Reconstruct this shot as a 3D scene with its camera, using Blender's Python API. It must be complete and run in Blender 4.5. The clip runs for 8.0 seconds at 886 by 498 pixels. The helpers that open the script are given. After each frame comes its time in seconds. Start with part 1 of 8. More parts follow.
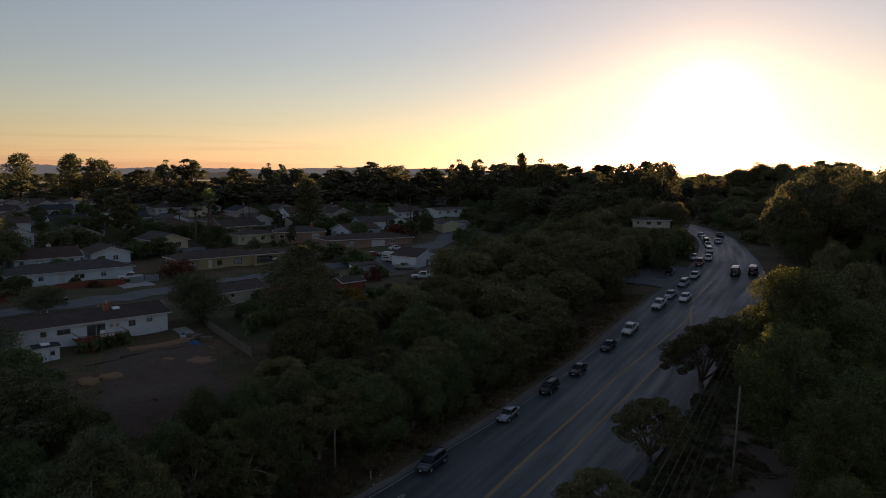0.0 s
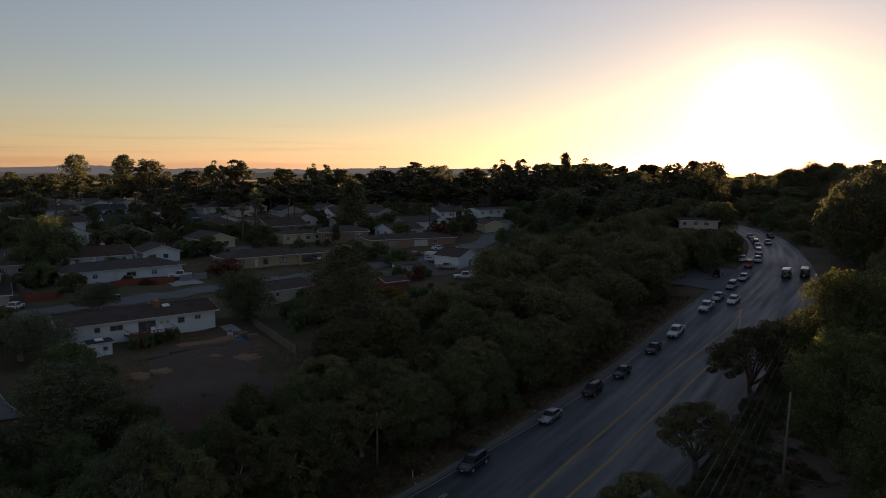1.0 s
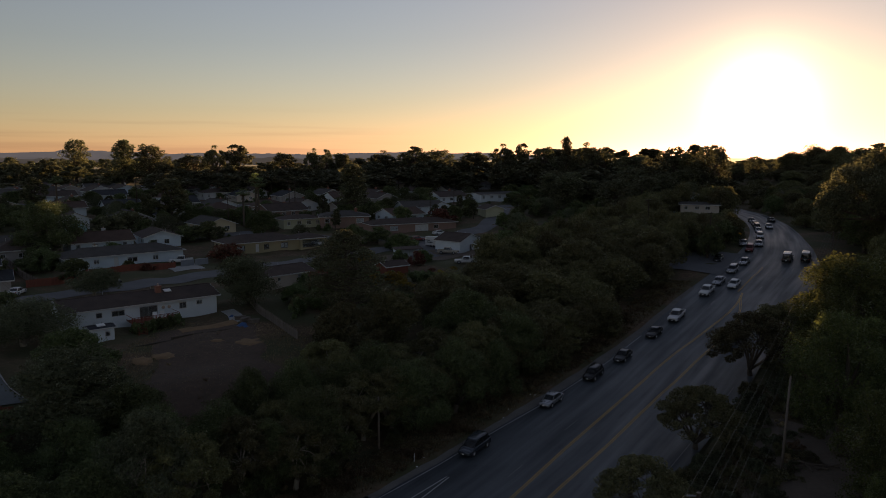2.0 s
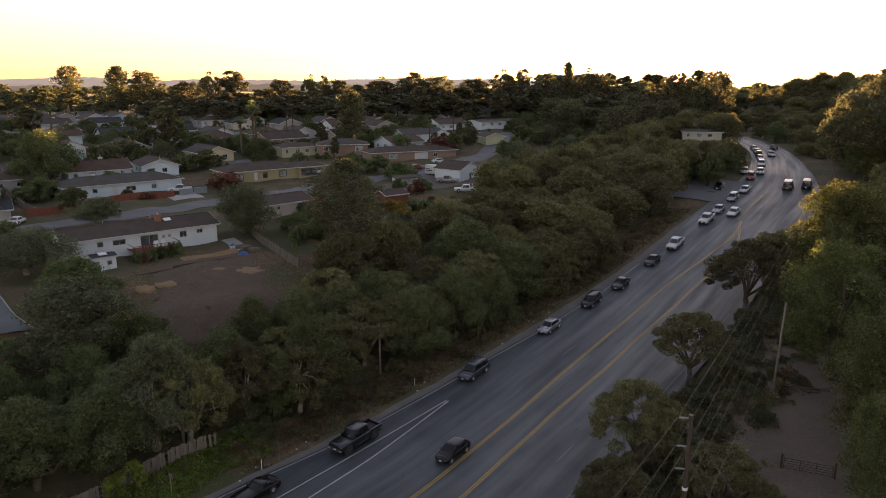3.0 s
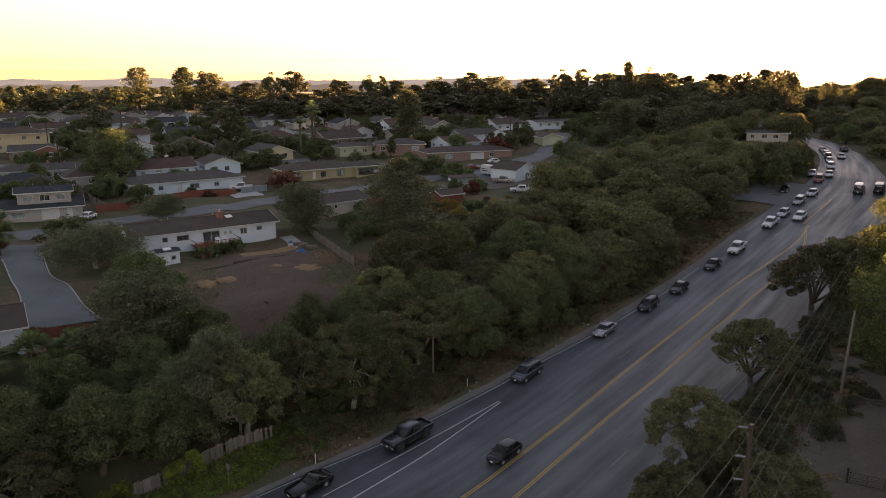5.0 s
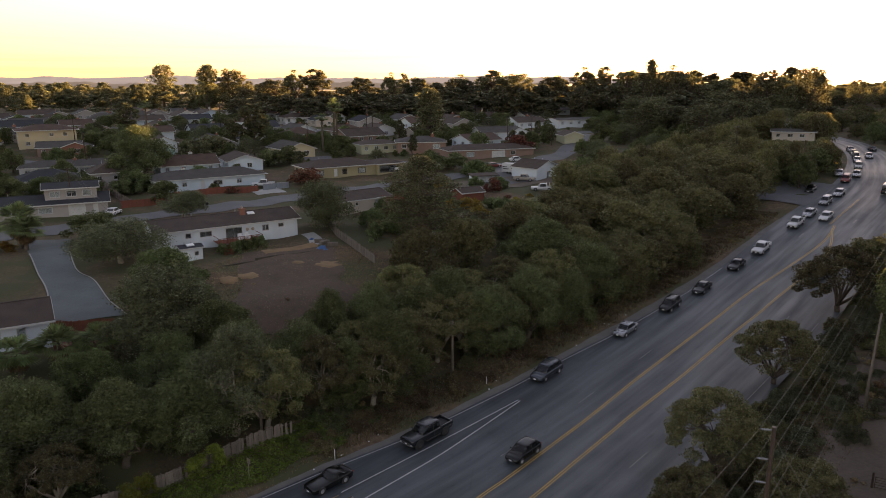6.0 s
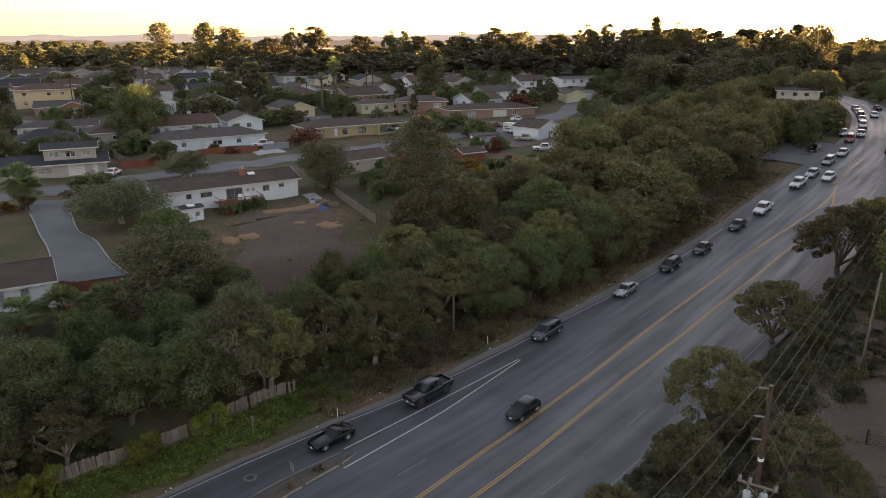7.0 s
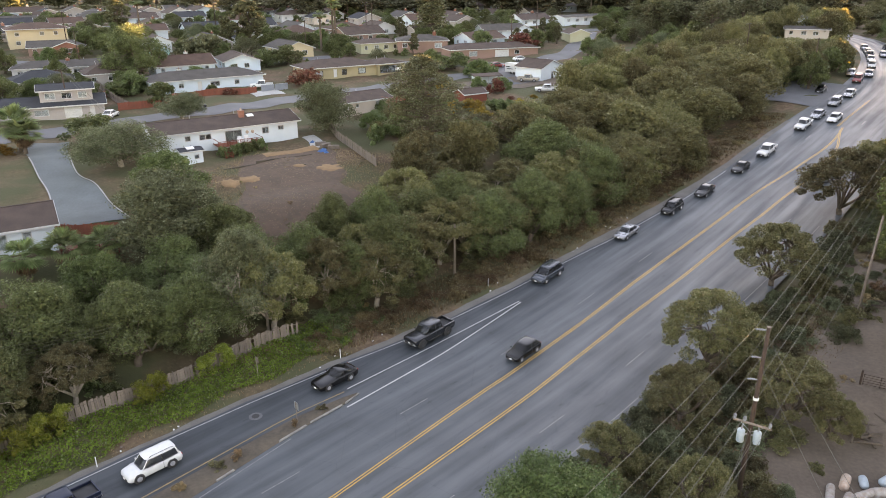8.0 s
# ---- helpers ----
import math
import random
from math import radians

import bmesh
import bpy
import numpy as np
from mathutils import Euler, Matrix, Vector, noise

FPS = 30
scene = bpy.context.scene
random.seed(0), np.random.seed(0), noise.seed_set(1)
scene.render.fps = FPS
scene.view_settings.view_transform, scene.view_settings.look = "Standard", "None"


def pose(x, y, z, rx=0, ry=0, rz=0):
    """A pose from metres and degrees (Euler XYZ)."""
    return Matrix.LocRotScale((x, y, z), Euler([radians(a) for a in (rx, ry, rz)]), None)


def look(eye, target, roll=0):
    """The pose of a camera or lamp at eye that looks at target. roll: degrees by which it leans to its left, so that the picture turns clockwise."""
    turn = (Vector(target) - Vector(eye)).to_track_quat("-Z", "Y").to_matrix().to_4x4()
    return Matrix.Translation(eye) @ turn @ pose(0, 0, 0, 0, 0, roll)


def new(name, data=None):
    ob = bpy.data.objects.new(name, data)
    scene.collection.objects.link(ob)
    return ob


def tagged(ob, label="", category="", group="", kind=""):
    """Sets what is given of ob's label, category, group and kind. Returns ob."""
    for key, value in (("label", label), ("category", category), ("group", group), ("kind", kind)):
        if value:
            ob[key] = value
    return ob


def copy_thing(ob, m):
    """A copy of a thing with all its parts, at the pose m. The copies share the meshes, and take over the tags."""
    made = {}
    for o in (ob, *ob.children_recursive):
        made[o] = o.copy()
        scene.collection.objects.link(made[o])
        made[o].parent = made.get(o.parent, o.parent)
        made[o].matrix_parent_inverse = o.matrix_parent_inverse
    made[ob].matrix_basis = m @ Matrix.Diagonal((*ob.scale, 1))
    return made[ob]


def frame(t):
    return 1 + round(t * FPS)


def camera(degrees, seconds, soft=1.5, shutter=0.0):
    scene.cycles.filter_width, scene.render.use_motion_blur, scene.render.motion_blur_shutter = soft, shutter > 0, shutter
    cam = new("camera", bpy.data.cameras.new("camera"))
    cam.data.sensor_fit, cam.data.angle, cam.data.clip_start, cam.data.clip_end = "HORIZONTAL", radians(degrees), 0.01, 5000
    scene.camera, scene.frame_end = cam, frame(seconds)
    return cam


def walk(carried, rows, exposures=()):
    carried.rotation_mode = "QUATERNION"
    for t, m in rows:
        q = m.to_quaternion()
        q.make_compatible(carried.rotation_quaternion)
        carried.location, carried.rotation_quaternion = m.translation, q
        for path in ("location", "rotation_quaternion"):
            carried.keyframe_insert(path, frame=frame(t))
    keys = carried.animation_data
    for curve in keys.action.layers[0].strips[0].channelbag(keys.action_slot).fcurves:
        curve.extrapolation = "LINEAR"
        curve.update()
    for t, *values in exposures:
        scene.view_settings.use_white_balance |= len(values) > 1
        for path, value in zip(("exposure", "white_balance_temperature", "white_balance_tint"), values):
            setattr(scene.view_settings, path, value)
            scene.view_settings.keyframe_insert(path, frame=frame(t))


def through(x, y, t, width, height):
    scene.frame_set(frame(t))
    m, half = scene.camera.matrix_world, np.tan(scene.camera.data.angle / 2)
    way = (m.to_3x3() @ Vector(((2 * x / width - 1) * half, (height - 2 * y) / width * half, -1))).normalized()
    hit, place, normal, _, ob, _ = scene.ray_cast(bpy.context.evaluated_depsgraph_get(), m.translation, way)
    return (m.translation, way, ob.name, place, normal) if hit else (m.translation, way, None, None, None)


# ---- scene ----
# ---- camera ----
cam = camera(63.45, 8.0, soft=0.9)
HIGH = 38.0
PATH = [(t, pose(0, 0, HIGH, 90 + p, r, y)) for t, y, p, r in (
    (0.0, 0.08, -6.29, -0.30),
    (0.5, 1.38, -6.30, -0.24),
    (1.0, 3.50, -6.30, -0.19),
    (1.2, 3.66, -6.32, -0.19),
    (2.3, 3.52, -9.43, 0.00),
    (2.5, 3.54, -11.68, -0.05),
    (3.0, 3.51, -13.23, 0.01),
    (3.5, 3.58, -13.23, 0.02),
    (4.0, 3.94, -13.22, 0.03),
    (4.5, 5.03, -13.22, 0.06),
    (5.0, 7.96, -13.22, 0.13),
    (5.2, 8.71, -13.22, 0.13),
    (6.3, 9.68, -13.62, 0.09),
    (6.5, 9.67, -14.05, 0.08),
    (7.0, 9.72, -16.54, 0.12),
    (7.5, 9.75, -19.01, 0.14),
    (8.0, 9.79, -21.10, 0.19),
)]
walk(cam, PATH, [(0.0, 1.4, 6900, 12), (1.2, 1.35, 6900, 12), (2.3, 1.15, 7400, 14), (2.6, 1.75, 7900, 17), (3.0, 3.15, 8700, 18), (5.2, 3.15, 8700, 18), (6.3, 3.25, 8800, 18), (7.0, 3.7, 8900, 16), (8.0, 5.0, 9100, 14)])

# ---- light: a hazy sky with the sun on the horizon ----
SUN_BEARING, SUN_HEIGHT, GLOW_HEIGHT = 20.0, 2.5, 3.6


def bearing(turn, height):
    """The way towards a place in the sky, from its bearing and its height in degrees."""
    a, b = radians(turn), radians(height)
    return Vector((math.sin(a) * math.cos(b), math.cos(a) * math.cos(b), math.sin(b)))


sun_way, glow_way = bearing(SUN_BEARING, SUN_HEIGHT), bearing(SUN_BEARING, GLOW_HEIGHT)


def build_sky():
    w = bpy.data.worlds.new("evening_sky")
    scene.world = w
    w.use_nodes = True
    n, l = w.node_tree.nodes, w.node_tree.links
    sky = n.new("ShaderNodeTexSky")
    sky.sky_type = "NISHITA"
    sky.sun_disc = False
    sky.sun_elevation, sky.sun_rotation = radians(SUN_HEIGHT), radians(SUN_BEARING)
    sky.air_density, sky.dust_density, sky.ozone_density = 1.0, 0.2, 2.3
    bg = n["Background"]
    bg.inputs["Strength"].default_value = 0.095
    # haze round the sun, thickest in the low air: a wide warm glow that fades with the angle
    co, dot = n.new("ShaderNodeTexCoord"), n.new("ShaderNodeVectorMath")
    dot.operation = "DOT_PRODUCT"
    dot.inputs[1].default_value = glow_way
    l.new(co.outputs["Generated"], dot.inputs[0])
    clip = n.new("ShaderNodeMath")
    clip.operation = "MAXIMUM"
    clip.inputs[1].default_value = 0.0
    l.new(dot.outputs["Value"], clip.inputs[0])
    pale = n.new("ShaderNodeHueSaturation")
    pale.inputs["Saturation"].default_value = 0.74
    l.new(sky.outputs["Color"], pale.inputs["Color"])
    rosy = n.new("ShaderNodeVectorMath")
    rosy.operation = "MULTIPLY"
    rosy.inputs[1].default_value = (1.08, 0.95, 1.0)
    l.new(pale.outputs["Color"], rosy.inputs[0])
    last = rosy.outputs["Vector"]
    for power, colour in ((900, (14, 11, 7)), (260, (1.7, 1.1, 0.36)), (40, (0.28, 0.16, 0.04))):
        pw = n.new("ShaderNodeMath")
        pw.operation = "POWER"
        pw.inputs[1].default_value = power
        l.new(clip.outputs[0], pw.inputs[0])
        mul, add = n.new("ShaderNodeVectorMath"), n.new("ShaderNodeVectorMath")
        mul.operation, add.operation = "SCALE", "ADD"
        mul.inputs[0].default_value = colour
        l.new(pw.outputs[0], mul.inputs["Scale"])
        l.new(last, add.inputs[0]), l.new(mul.outputs["Vector"], add.inputs[1])
        last = add.outputs["Vector"]
    # long thin streaks of cloud just above the horizon, away from the sun
    stretch, streak, level = n.new("ShaderNodeMapping"), n.new("ShaderNodeTexNoise"), n.new("ShaderNodeSeparateXYZ")
    stretch.inputs["Scale"].default_value = (3.0, 3.0, 95.0)
    streak.inputs["Scale"].default_value, streak.inputs["Detail"].default_value = 1.0, 4
    l.new(co.outputs["Generated"], stretch.inputs["Vector"]), l.new(stretch.outputs["Vector"], streak.inputs["Vector"])
    l.new(co.outputs["Generated"], level.inputs[0])

    def ramp(value, lo, hi, a, b):
        r = n.new("ShaderNodeMapRange")
        r.interpolation_type = "SMOOTHSTEP"
        for key, v in (("From Min", lo), ("From Max", hi), ("To Min", a), ("To Max", b)):
            r.inputs[key].default_value = v
        l.new(value, r.inputs["Value"])
        return r.outputs["Result"]

    cover = ramp(streak.outputs["Fac"], 0.46, 0.66, 0.0, 0.3)
    for fade in (ramp(level.outputs["Z"], 0.005, 0.075, 1.0, 0.0), ramp(clip.outputs[0], 0.8, 0.93, 1.0, 0.0)):
        m = n.new("ShaderNodeMath")
        m.operation = "MULTIPLY"
        l.new(cover, m.inputs[0]), l.new(fade, m.inputs[1])
        cover = m.outputs[0]
    veil = n.new("ShaderNodeMix")
    veil.data_type, veil.blend_type = "RGBA", "MULTIPLY"
    veil.inputs["B"].default_value = (0.55, 0.5, 0.58, 1)
    l.new(cover, veil.inputs["Factor"]), l.new(last, veil.inputs["A"])
    l.new(veil.outputs["Result"], bg.inputs["Color"])


build_sky()
sun = bpy.data.lights.new("sun", "SUN")
sun.energy, sun.angle, sun.color = 4.8, radians(0.6), (1.0, 0.64, 0.3)
lamp = new("sun", sun)
lamp.matrix_basis = look((0, 0, 60), Vector((0, 0, 60)) - sun_way)

# ---- lie of the land ----
# road centre line (its nearer double yellow line): x, y, asphalt to the left, asphalt to the right
ROAD = [(-82.2, -57.1, 17.8, 11.5), (-37.9, 9.4, 17.7, 11.5), (-15.7, 42.7, 17.6, 11.5), (2.0, 69.3, 15.4, 11.5),
        (22.4, 101.3, 12.7, 11.8), (34.6, 121.2, 11.2, 12.0), (49.5, 145.0, 10.6, 13.0), (64.0, 167.5, 9.6, 11.6),
        (73.0, 184.0, 8.6, 8.8), (78.8, 199.0, 7.4, 7.4), (85.2, 219.0, 6.3, 6.3), (89.4, 238.0, 5.8, 5.8),
        (92.5, 264.0, 5.4, 5.4), (88.0, 300.0, 5.2, 5.2), (72.0, 345.0, 5.2, 5.2)]


def spline(rows, step):
    rows = np.array(rows, float)
    out = []
    for i in range(len(rows) - 1):
        a, b, c, d = rows[max(i - 1, 0)], rows[i], rows[i + 1], rows[min(i + 2, len(rows) - 1)]
        n = max(2, int(np.linalg.norm(c[:2] - b[:2]) / step))
        for k in range(n):
            t = k / n
            out.append(b + 0.5 * t * (c - a + t * (2 * a - 5 * b + 4 * c - d + t * (3 * (b - c) + d - a))))
    out.append(rows[-1])
    return np.array(out)


LINE = spline(ROAD, 2.0)
TANG = np.gradient(LINE[:, :2], axis=0)
TANG /= np.linalg.norm(TANG, axis=1)[:, None]
SIDE = np.stack([-TANG[:, 1], TANG[:, 0]], 1)
ARC = np.concatenate([[0], np.cumsum(np.linalg.norm(np.diff(LINE[:, :2], axis=0), axis=1))])
ARC -= ARC[int(np.argmin(np.hypot(LINE[:, 0] + 15.7, LINE[:, 1] - 42.7)))]


def road_height(r):
    return np.interp(r, [0, 62, 75, 100, 130, 170, 205, 250, 320, 450, 1000], [0, 0, .7, 2.6, 5.6, 10.8, 14.2, 16.3, 18, 19.5, 22])


def plateau_height(r):
    return np.interp(r, [0, 70, 95, 130, 190, 220, 270, 320, 450, 1000], [3, 5, 8, 10, 11.5, 13, 16, 18, 19.5, 22])


def smooth(t):
    t = np.clip(t, 0, 1)
    return t * t * (3 - 2 * t)


def along(x, y):
    """Arc length, offset to the left and index on the road of points of the plan."""
    x, y = np.atleast_1d(np.asarray(x, float)), np.atleast_1d(np.asarray(y, float))
    best = np.full(x.shape, 1e18)
    idx = np.zeros(x.shape, int)
    for i, (lx, ly) in enumerate(LINE[:, :2]):
        d = (x - lx) ** 2 + (y - ly) ** 2
        m = d < best
        best[m], idx[m] = d[m], i
    dx, dy = x - LINE[idx, 0], y - LINE[idx, 1]
    q = dx * SIDE[idx, 0] + dy * SIDE[idx, 1]
    s = ARC[idx] + dx * TANG[idx, 0] + dy * TANG[idx, 1]
    far = np.sqrt(best) > np.abs(q) + 25
    q = np.where(far, np.sign(q) * np.sqrt(best), q)
    return s, q, idx


def land(x, y, raw=False):
    """Height of the ground."""
    x, y = np.atleast_1d(np.asarray(x, float)), np.atleast_1d(np.asarray(y, float))
    r = np.hypot(x, y)
    s, q, i = along(x, y)
    zr = road_height(np.hypot(LINE[i, 0], LINE[i, 1]))
    zr = np.where(y > 290, road_height(r), zr)
    left, right = LINE[i, 2], LINE[i, 3]
    bank = smooth((q - np.maximum(left + 3, 22)) / 24)
    hill = smooth((-q - 34) / 70) * 7 * smooth((r - 40) / 90)
    z = np.where(q > 0, zr * (1 - bank) + plateau_height(r) * bank, zr * (1 - 0.5 * smooth((-q - 20) / 80)) + 0.5 * zr * smooth((-q - 20) / 80) + hill)
    az = np.degrees(np.arctan2(x, y))
    ridge = smooth((12 - az) / 30)
    z = z - ridge * np.interp(r, [700, 1500, 2900], [0, 6, 20])
    z = z - (1 - ridge) * np.interp(r, [600, 2500, 4800], [0, 12, 12])
    edge = np.maximum(q - left, -q - right)
    rough = smooth((edge - 1) / 6) * smooth((700 - r) / 300)
    z = z + rough * 0.35 * (np.sin(x * 0.31 + 1.3 * np.sin(y * 0.17)) * np.sin(y * 0.27 + x * 0.11))
    if not raw:
        z = z - 0.3 * smooth((1.5 - edge) / 1.5) * (y < 330)
    return z


def ground(x, y):
    return float(land(x, y)[0])


def road_point(s, q):
    """A place on the road from the arc length and the offset to the left."""
    x, y = np.interp(s, ARC, LINE[:, 0]), np.interp(s, ARC, LINE[:, 1])
    nx, ny = np.interp(s, ARC, SIDE[:, 0]), np.interp(s, ARC, SIDE[:, 1])
    return float(x + nx * q), float(y + ny * q), float(road_height(np.hypot(x, y)))


def road_heading(s):
    """Degrees from +x of the road's direction, away from the start."""
    return math.degrees(math.atan2(np.interp(s, ARC, TANG[:, 1]), np.interp(s, ARC, TANG[:, 0])))

# ---- materials ----
def shader(name):
    m = bpy.data.materials.new(name)
    m.use_nodes = True
    return m, m.node_tree.nodes, m.node_tree.links, m.node_tree.nodes["Principled BSDF"]


def surface(name, colour, other=None, rough=0.8, metal=0.0, fine=6.0, coarse=0.6, bump=0.25, vary=0.0, spec=0.5, size=0.02):
    """A surface with grain and stains: two colours mixed by noise at two scales, and a fine relief."""
    m, n, l, p = shader(name)
    other = other or tuple(c * 0.7 for c in colour)
    co = n.new("ShaderNodeTexCoord")
    a, b = n.new("ShaderNodeTexNoise"), n.new("ShaderNodeTexNoise")
    a.inputs["Scale"].default_value, b.inputs["Scale"].default_value = fine, coarse
    a.inputs["Detail"].default_value, b.inputs["Detail"].default_value = 4, 5
    l.new(co.outputs["Object"], a.inputs["Vector"]), l.new(co.outputs["Object"], b.inputs["Vector"])
    add = n.new("ShaderNodeMath")
    add.operation = "MULTIPLY_ADD"
    add.inputs[1].default_value = 0.45
    l.new(a.outputs["Fac"], add.inputs[0])
    mul = n.new("ShaderNodeMath")
    mul.operation = "MULTIPLY"
    mul.inputs[1].default_value = 0.55
    l.new(b.outputs["Fac"], mul.inputs[0]), l.new(mul.outputs[0], add.inputs[2])
    ramp = n.new("ShaderNodeMapRange")
    ramp.inputs["From Min"].default_value, ramp.inputs["From Max"].default_value = 0.32, 0.68
    l.new(add.outputs[0], ramp.inputs["Value"])
    mix = n.new("ShaderNodeMix")
    mix.data_type = "RGBA"
    mix.inputs["A"].default_value, mix.inputs["B"].default_value = (*colour, 1), (*other, 1)
    l.new(ramp.outputs["Result"], mix.inputs["Factor"])
    out = mix.outputs["Result"]
    if vary:
        info = n.new("ShaderNodeObjectInfo")
        val = n.new("ShaderNodeMapRange")
        val.inputs["To Min"].default_value, val.inputs["To Max"].default_value = 1 - vary, 1 + vary
        l.new(info.outputs["Random"], val.inputs["Value"])
        hsv = n.new("ShaderNodeHueSaturation")
        l.new(val.outputs["Result"], hsv.inputs["Value"]), l.new(out, hsv.inputs["Color"])
        out = hsv.outputs["Color"]
    l.new(out, p.inputs["Base Color"])
    p.inputs["Roughness"].default_value, p.inputs["Metallic"].default_value = rough, metal
    p.inputs["Specular IOR Level"].default_value = spec
    if bump:
        bp = n.new("ShaderNodeBump")
        bp.inputs["Strength"].default_value, bp.inputs["Distance"].default_value = bump, size
        l.new(add.outputs[0], bp.inputs["Height"]), l.new(bp.outputs["Normal"], p.inputs["Normal"])
    return m


def paint(name, colour, rough=0.3, metal=0.0, coat=0.5, spec=0.5):
    m, n, l, p = shader(name)
    co, a = n.new("ShaderNodeTexCoord"), n.new("ShaderNodeTexNoise")
    a.inputs["Scale"].default_value = 3
    a.inputs["Detail"].default_value = 6
    l.new(co.outputs["Object"], a.inputs["Vector"])
    r = n.new("ShaderNodeMapRange")
    r.inputs["To Min"].default_value, r.inputs["To Max"].default_value = rough * 0.7, rough * 1.6
    l.new(a.outputs["Fac"], r.inputs["Value"]), l.new(r.outputs["Result"], p.inputs["Roughness"])
    mix = n.new("ShaderNodeMix")
    mix.data_type = "RGBA"
    mix.inputs["A"].default_value = (*colour, 1)
    mix.inputs["B"].default_value = (*[c * 0.8 + 0.004 for c in colour], 1)
    l.new(a.outputs["Fac"], mix.inputs["Factor"]), l.new(mix.outputs["Result"], p.inputs["Base Color"])
    p.inputs["Metallic"].default_value, p.inputs["Coat Weight"].default_value = metal, coat
    p.inputs["Coat Roughness"].default_value = 0.06
    p.inputs["Specular IOR Level"].default_value = spec
    return m


def leaf(name, colour, other, through=0.36):
    """Foliage: matt and partly translucent, varied from leaf to leaf and from plant to plant."""
    m, n, l, p = shader(name)
    geo, info = n.new("ShaderNodeNewGeometry"), n.new("ShaderNodeObjectInfo")
    mix = n.new("ShaderNodeMix")
    mix.data_type = "RGBA"
    mix.inputs["A"].default_value, mix.inputs["B"].default_value = (*colour, 1), (*other, 1)
    l.new(geo.outputs["Random Per Island"], mix.inputs["Factor"])
    hsv = n.new("ShaderNodeHueSaturation")
    hue, val = n.new("ShaderNodeMapRange"), n.new("ShaderNodeMapRange")
    hue.inputs["To Min"].default_value, hue.inputs["To Max"].default_value = 0.468, 0.512
    val.inputs["To Min"].default_value, val.inputs["To Max"].default_value = 0.75, 1.3
    l.new(info.outputs["Random"], hue.inputs["Value"]), l.new(hue.outputs["Result"], hsv.inputs["Hue"])
    # sprays in sun and shade, put into the colour by noise, an arm's length to a few metres across
    co, spray, tone = n.new("ShaderNodeTexCoord"), n.new("ShaderNodeTexNoise"), n.new("ShaderNodeMapRange")
    spray.inputs["Scale"].default_value, spray.inputs["Detail"].default_value = 1.1, 4
    tone.inputs["From Min"].default_value, tone.inputs["From Max"].default_value = 0.36, 0.64
    tone.inputs["To Min"].default_value, tone.inputs["To Max"].default_value = 0.62, 1.4
    mul = n.new("ShaderNodeMath")
    mul.operation = "MULTIPLY"
    l.new(co.outputs["Object"], spray.inputs["Vector"]), l.new(spray.outputs["Fac"], tone.inputs["Value"])
    l.new(info.outputs["Random"], val.inputs["Value"])
    l.new(val.outputs["Result"], mul.inputs[0]), l.new(tone.outputs["Result"], mul.inputs[1]), l.new(mul.outputs[0], hsv.inputs["Value"])
    l.new(mix.outputs["Result"], hsv.inputs["Color"])
    d, t, s = n.new("ShaderNodeBsdfDiffuse"), n.new("ShaderNodeBsdfTranslucent"), n.new("ShaderNodeMixShader")
    l.new(hsv.outputs["Color"], d.inputs["Color"]), l.new(hsv.outputs["Color"], t.inputs["Color"])
    s.inputs[0].default_value = through
    l.new(d.outputs[0], s.inputs[1]), l.new(t.outputs[0], s.inputs[2])
    # the waxy sheen of leaves
    wax, gloss, sheen = n.new("ShaderNodeFresnel"), n.new("ShaderNodeBsdfGlossy"), n.new("ShaderNodeMixShader")
    wax.inputs["IOR"].default_value, gloss.inputs["Roughness"].default_value = 1.42, 0.65
    gloss.inputs["Color"].default_value = (0.9, 0.95, 0.75, 1)
    thin = n.new("ShaderNodeMath")
    thin.operation = "MULTIPLY"
    thin.inputs[1].default_value = 0.16
    l.new(wax.outputs[0], thin.inputs[0]), l.new(thin.outputs[0], sheen.inputs[0]), l.new(s.outputs[0], sheen.inputs[1]), l.new(gloss.outputs[0], sheen.inputs[2])
    l.new(sheen.outputs[0], n["Material Output"].inputs["Surface"])
    n.remove(p)
    return m


def glass(name, tint=(0.75, 0.8, 0.82), rough=0.03):
    m, n, l, p = shader(name)
    p.inputs["Base Color"].default_value = (*tint, 1)
    p.inputs["Transmission Weight"].default_value, p.inputs["Roughness"].default_value = 0.92, rough
    p.inputs["IOR"].default_value = 1.45
    return m


def lamp_mat(name, colour, power):
    m, n, l, p = shader(name)
    p.inputs["Base Color"].default_value = (*colour, 1)
    p.inputs["Emission Color"].default_value, p.inputs["Emission Strength"].default_value = (*colour, 1), power
    p.inputs["Roughness"].default_value = 0.2
    return m


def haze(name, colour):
    """Distant woods; the lit evening air before them is painted as emission."""
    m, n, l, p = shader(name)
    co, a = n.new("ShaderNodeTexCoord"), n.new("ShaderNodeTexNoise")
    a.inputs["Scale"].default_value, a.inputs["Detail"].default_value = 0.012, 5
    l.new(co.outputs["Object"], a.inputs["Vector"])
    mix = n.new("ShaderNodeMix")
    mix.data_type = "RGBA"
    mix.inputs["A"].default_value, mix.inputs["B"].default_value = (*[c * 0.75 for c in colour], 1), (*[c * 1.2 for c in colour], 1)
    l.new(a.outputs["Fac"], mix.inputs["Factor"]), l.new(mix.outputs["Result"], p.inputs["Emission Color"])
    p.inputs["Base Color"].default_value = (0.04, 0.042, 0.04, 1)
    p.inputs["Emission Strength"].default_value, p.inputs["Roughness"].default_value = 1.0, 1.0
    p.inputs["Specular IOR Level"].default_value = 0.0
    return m


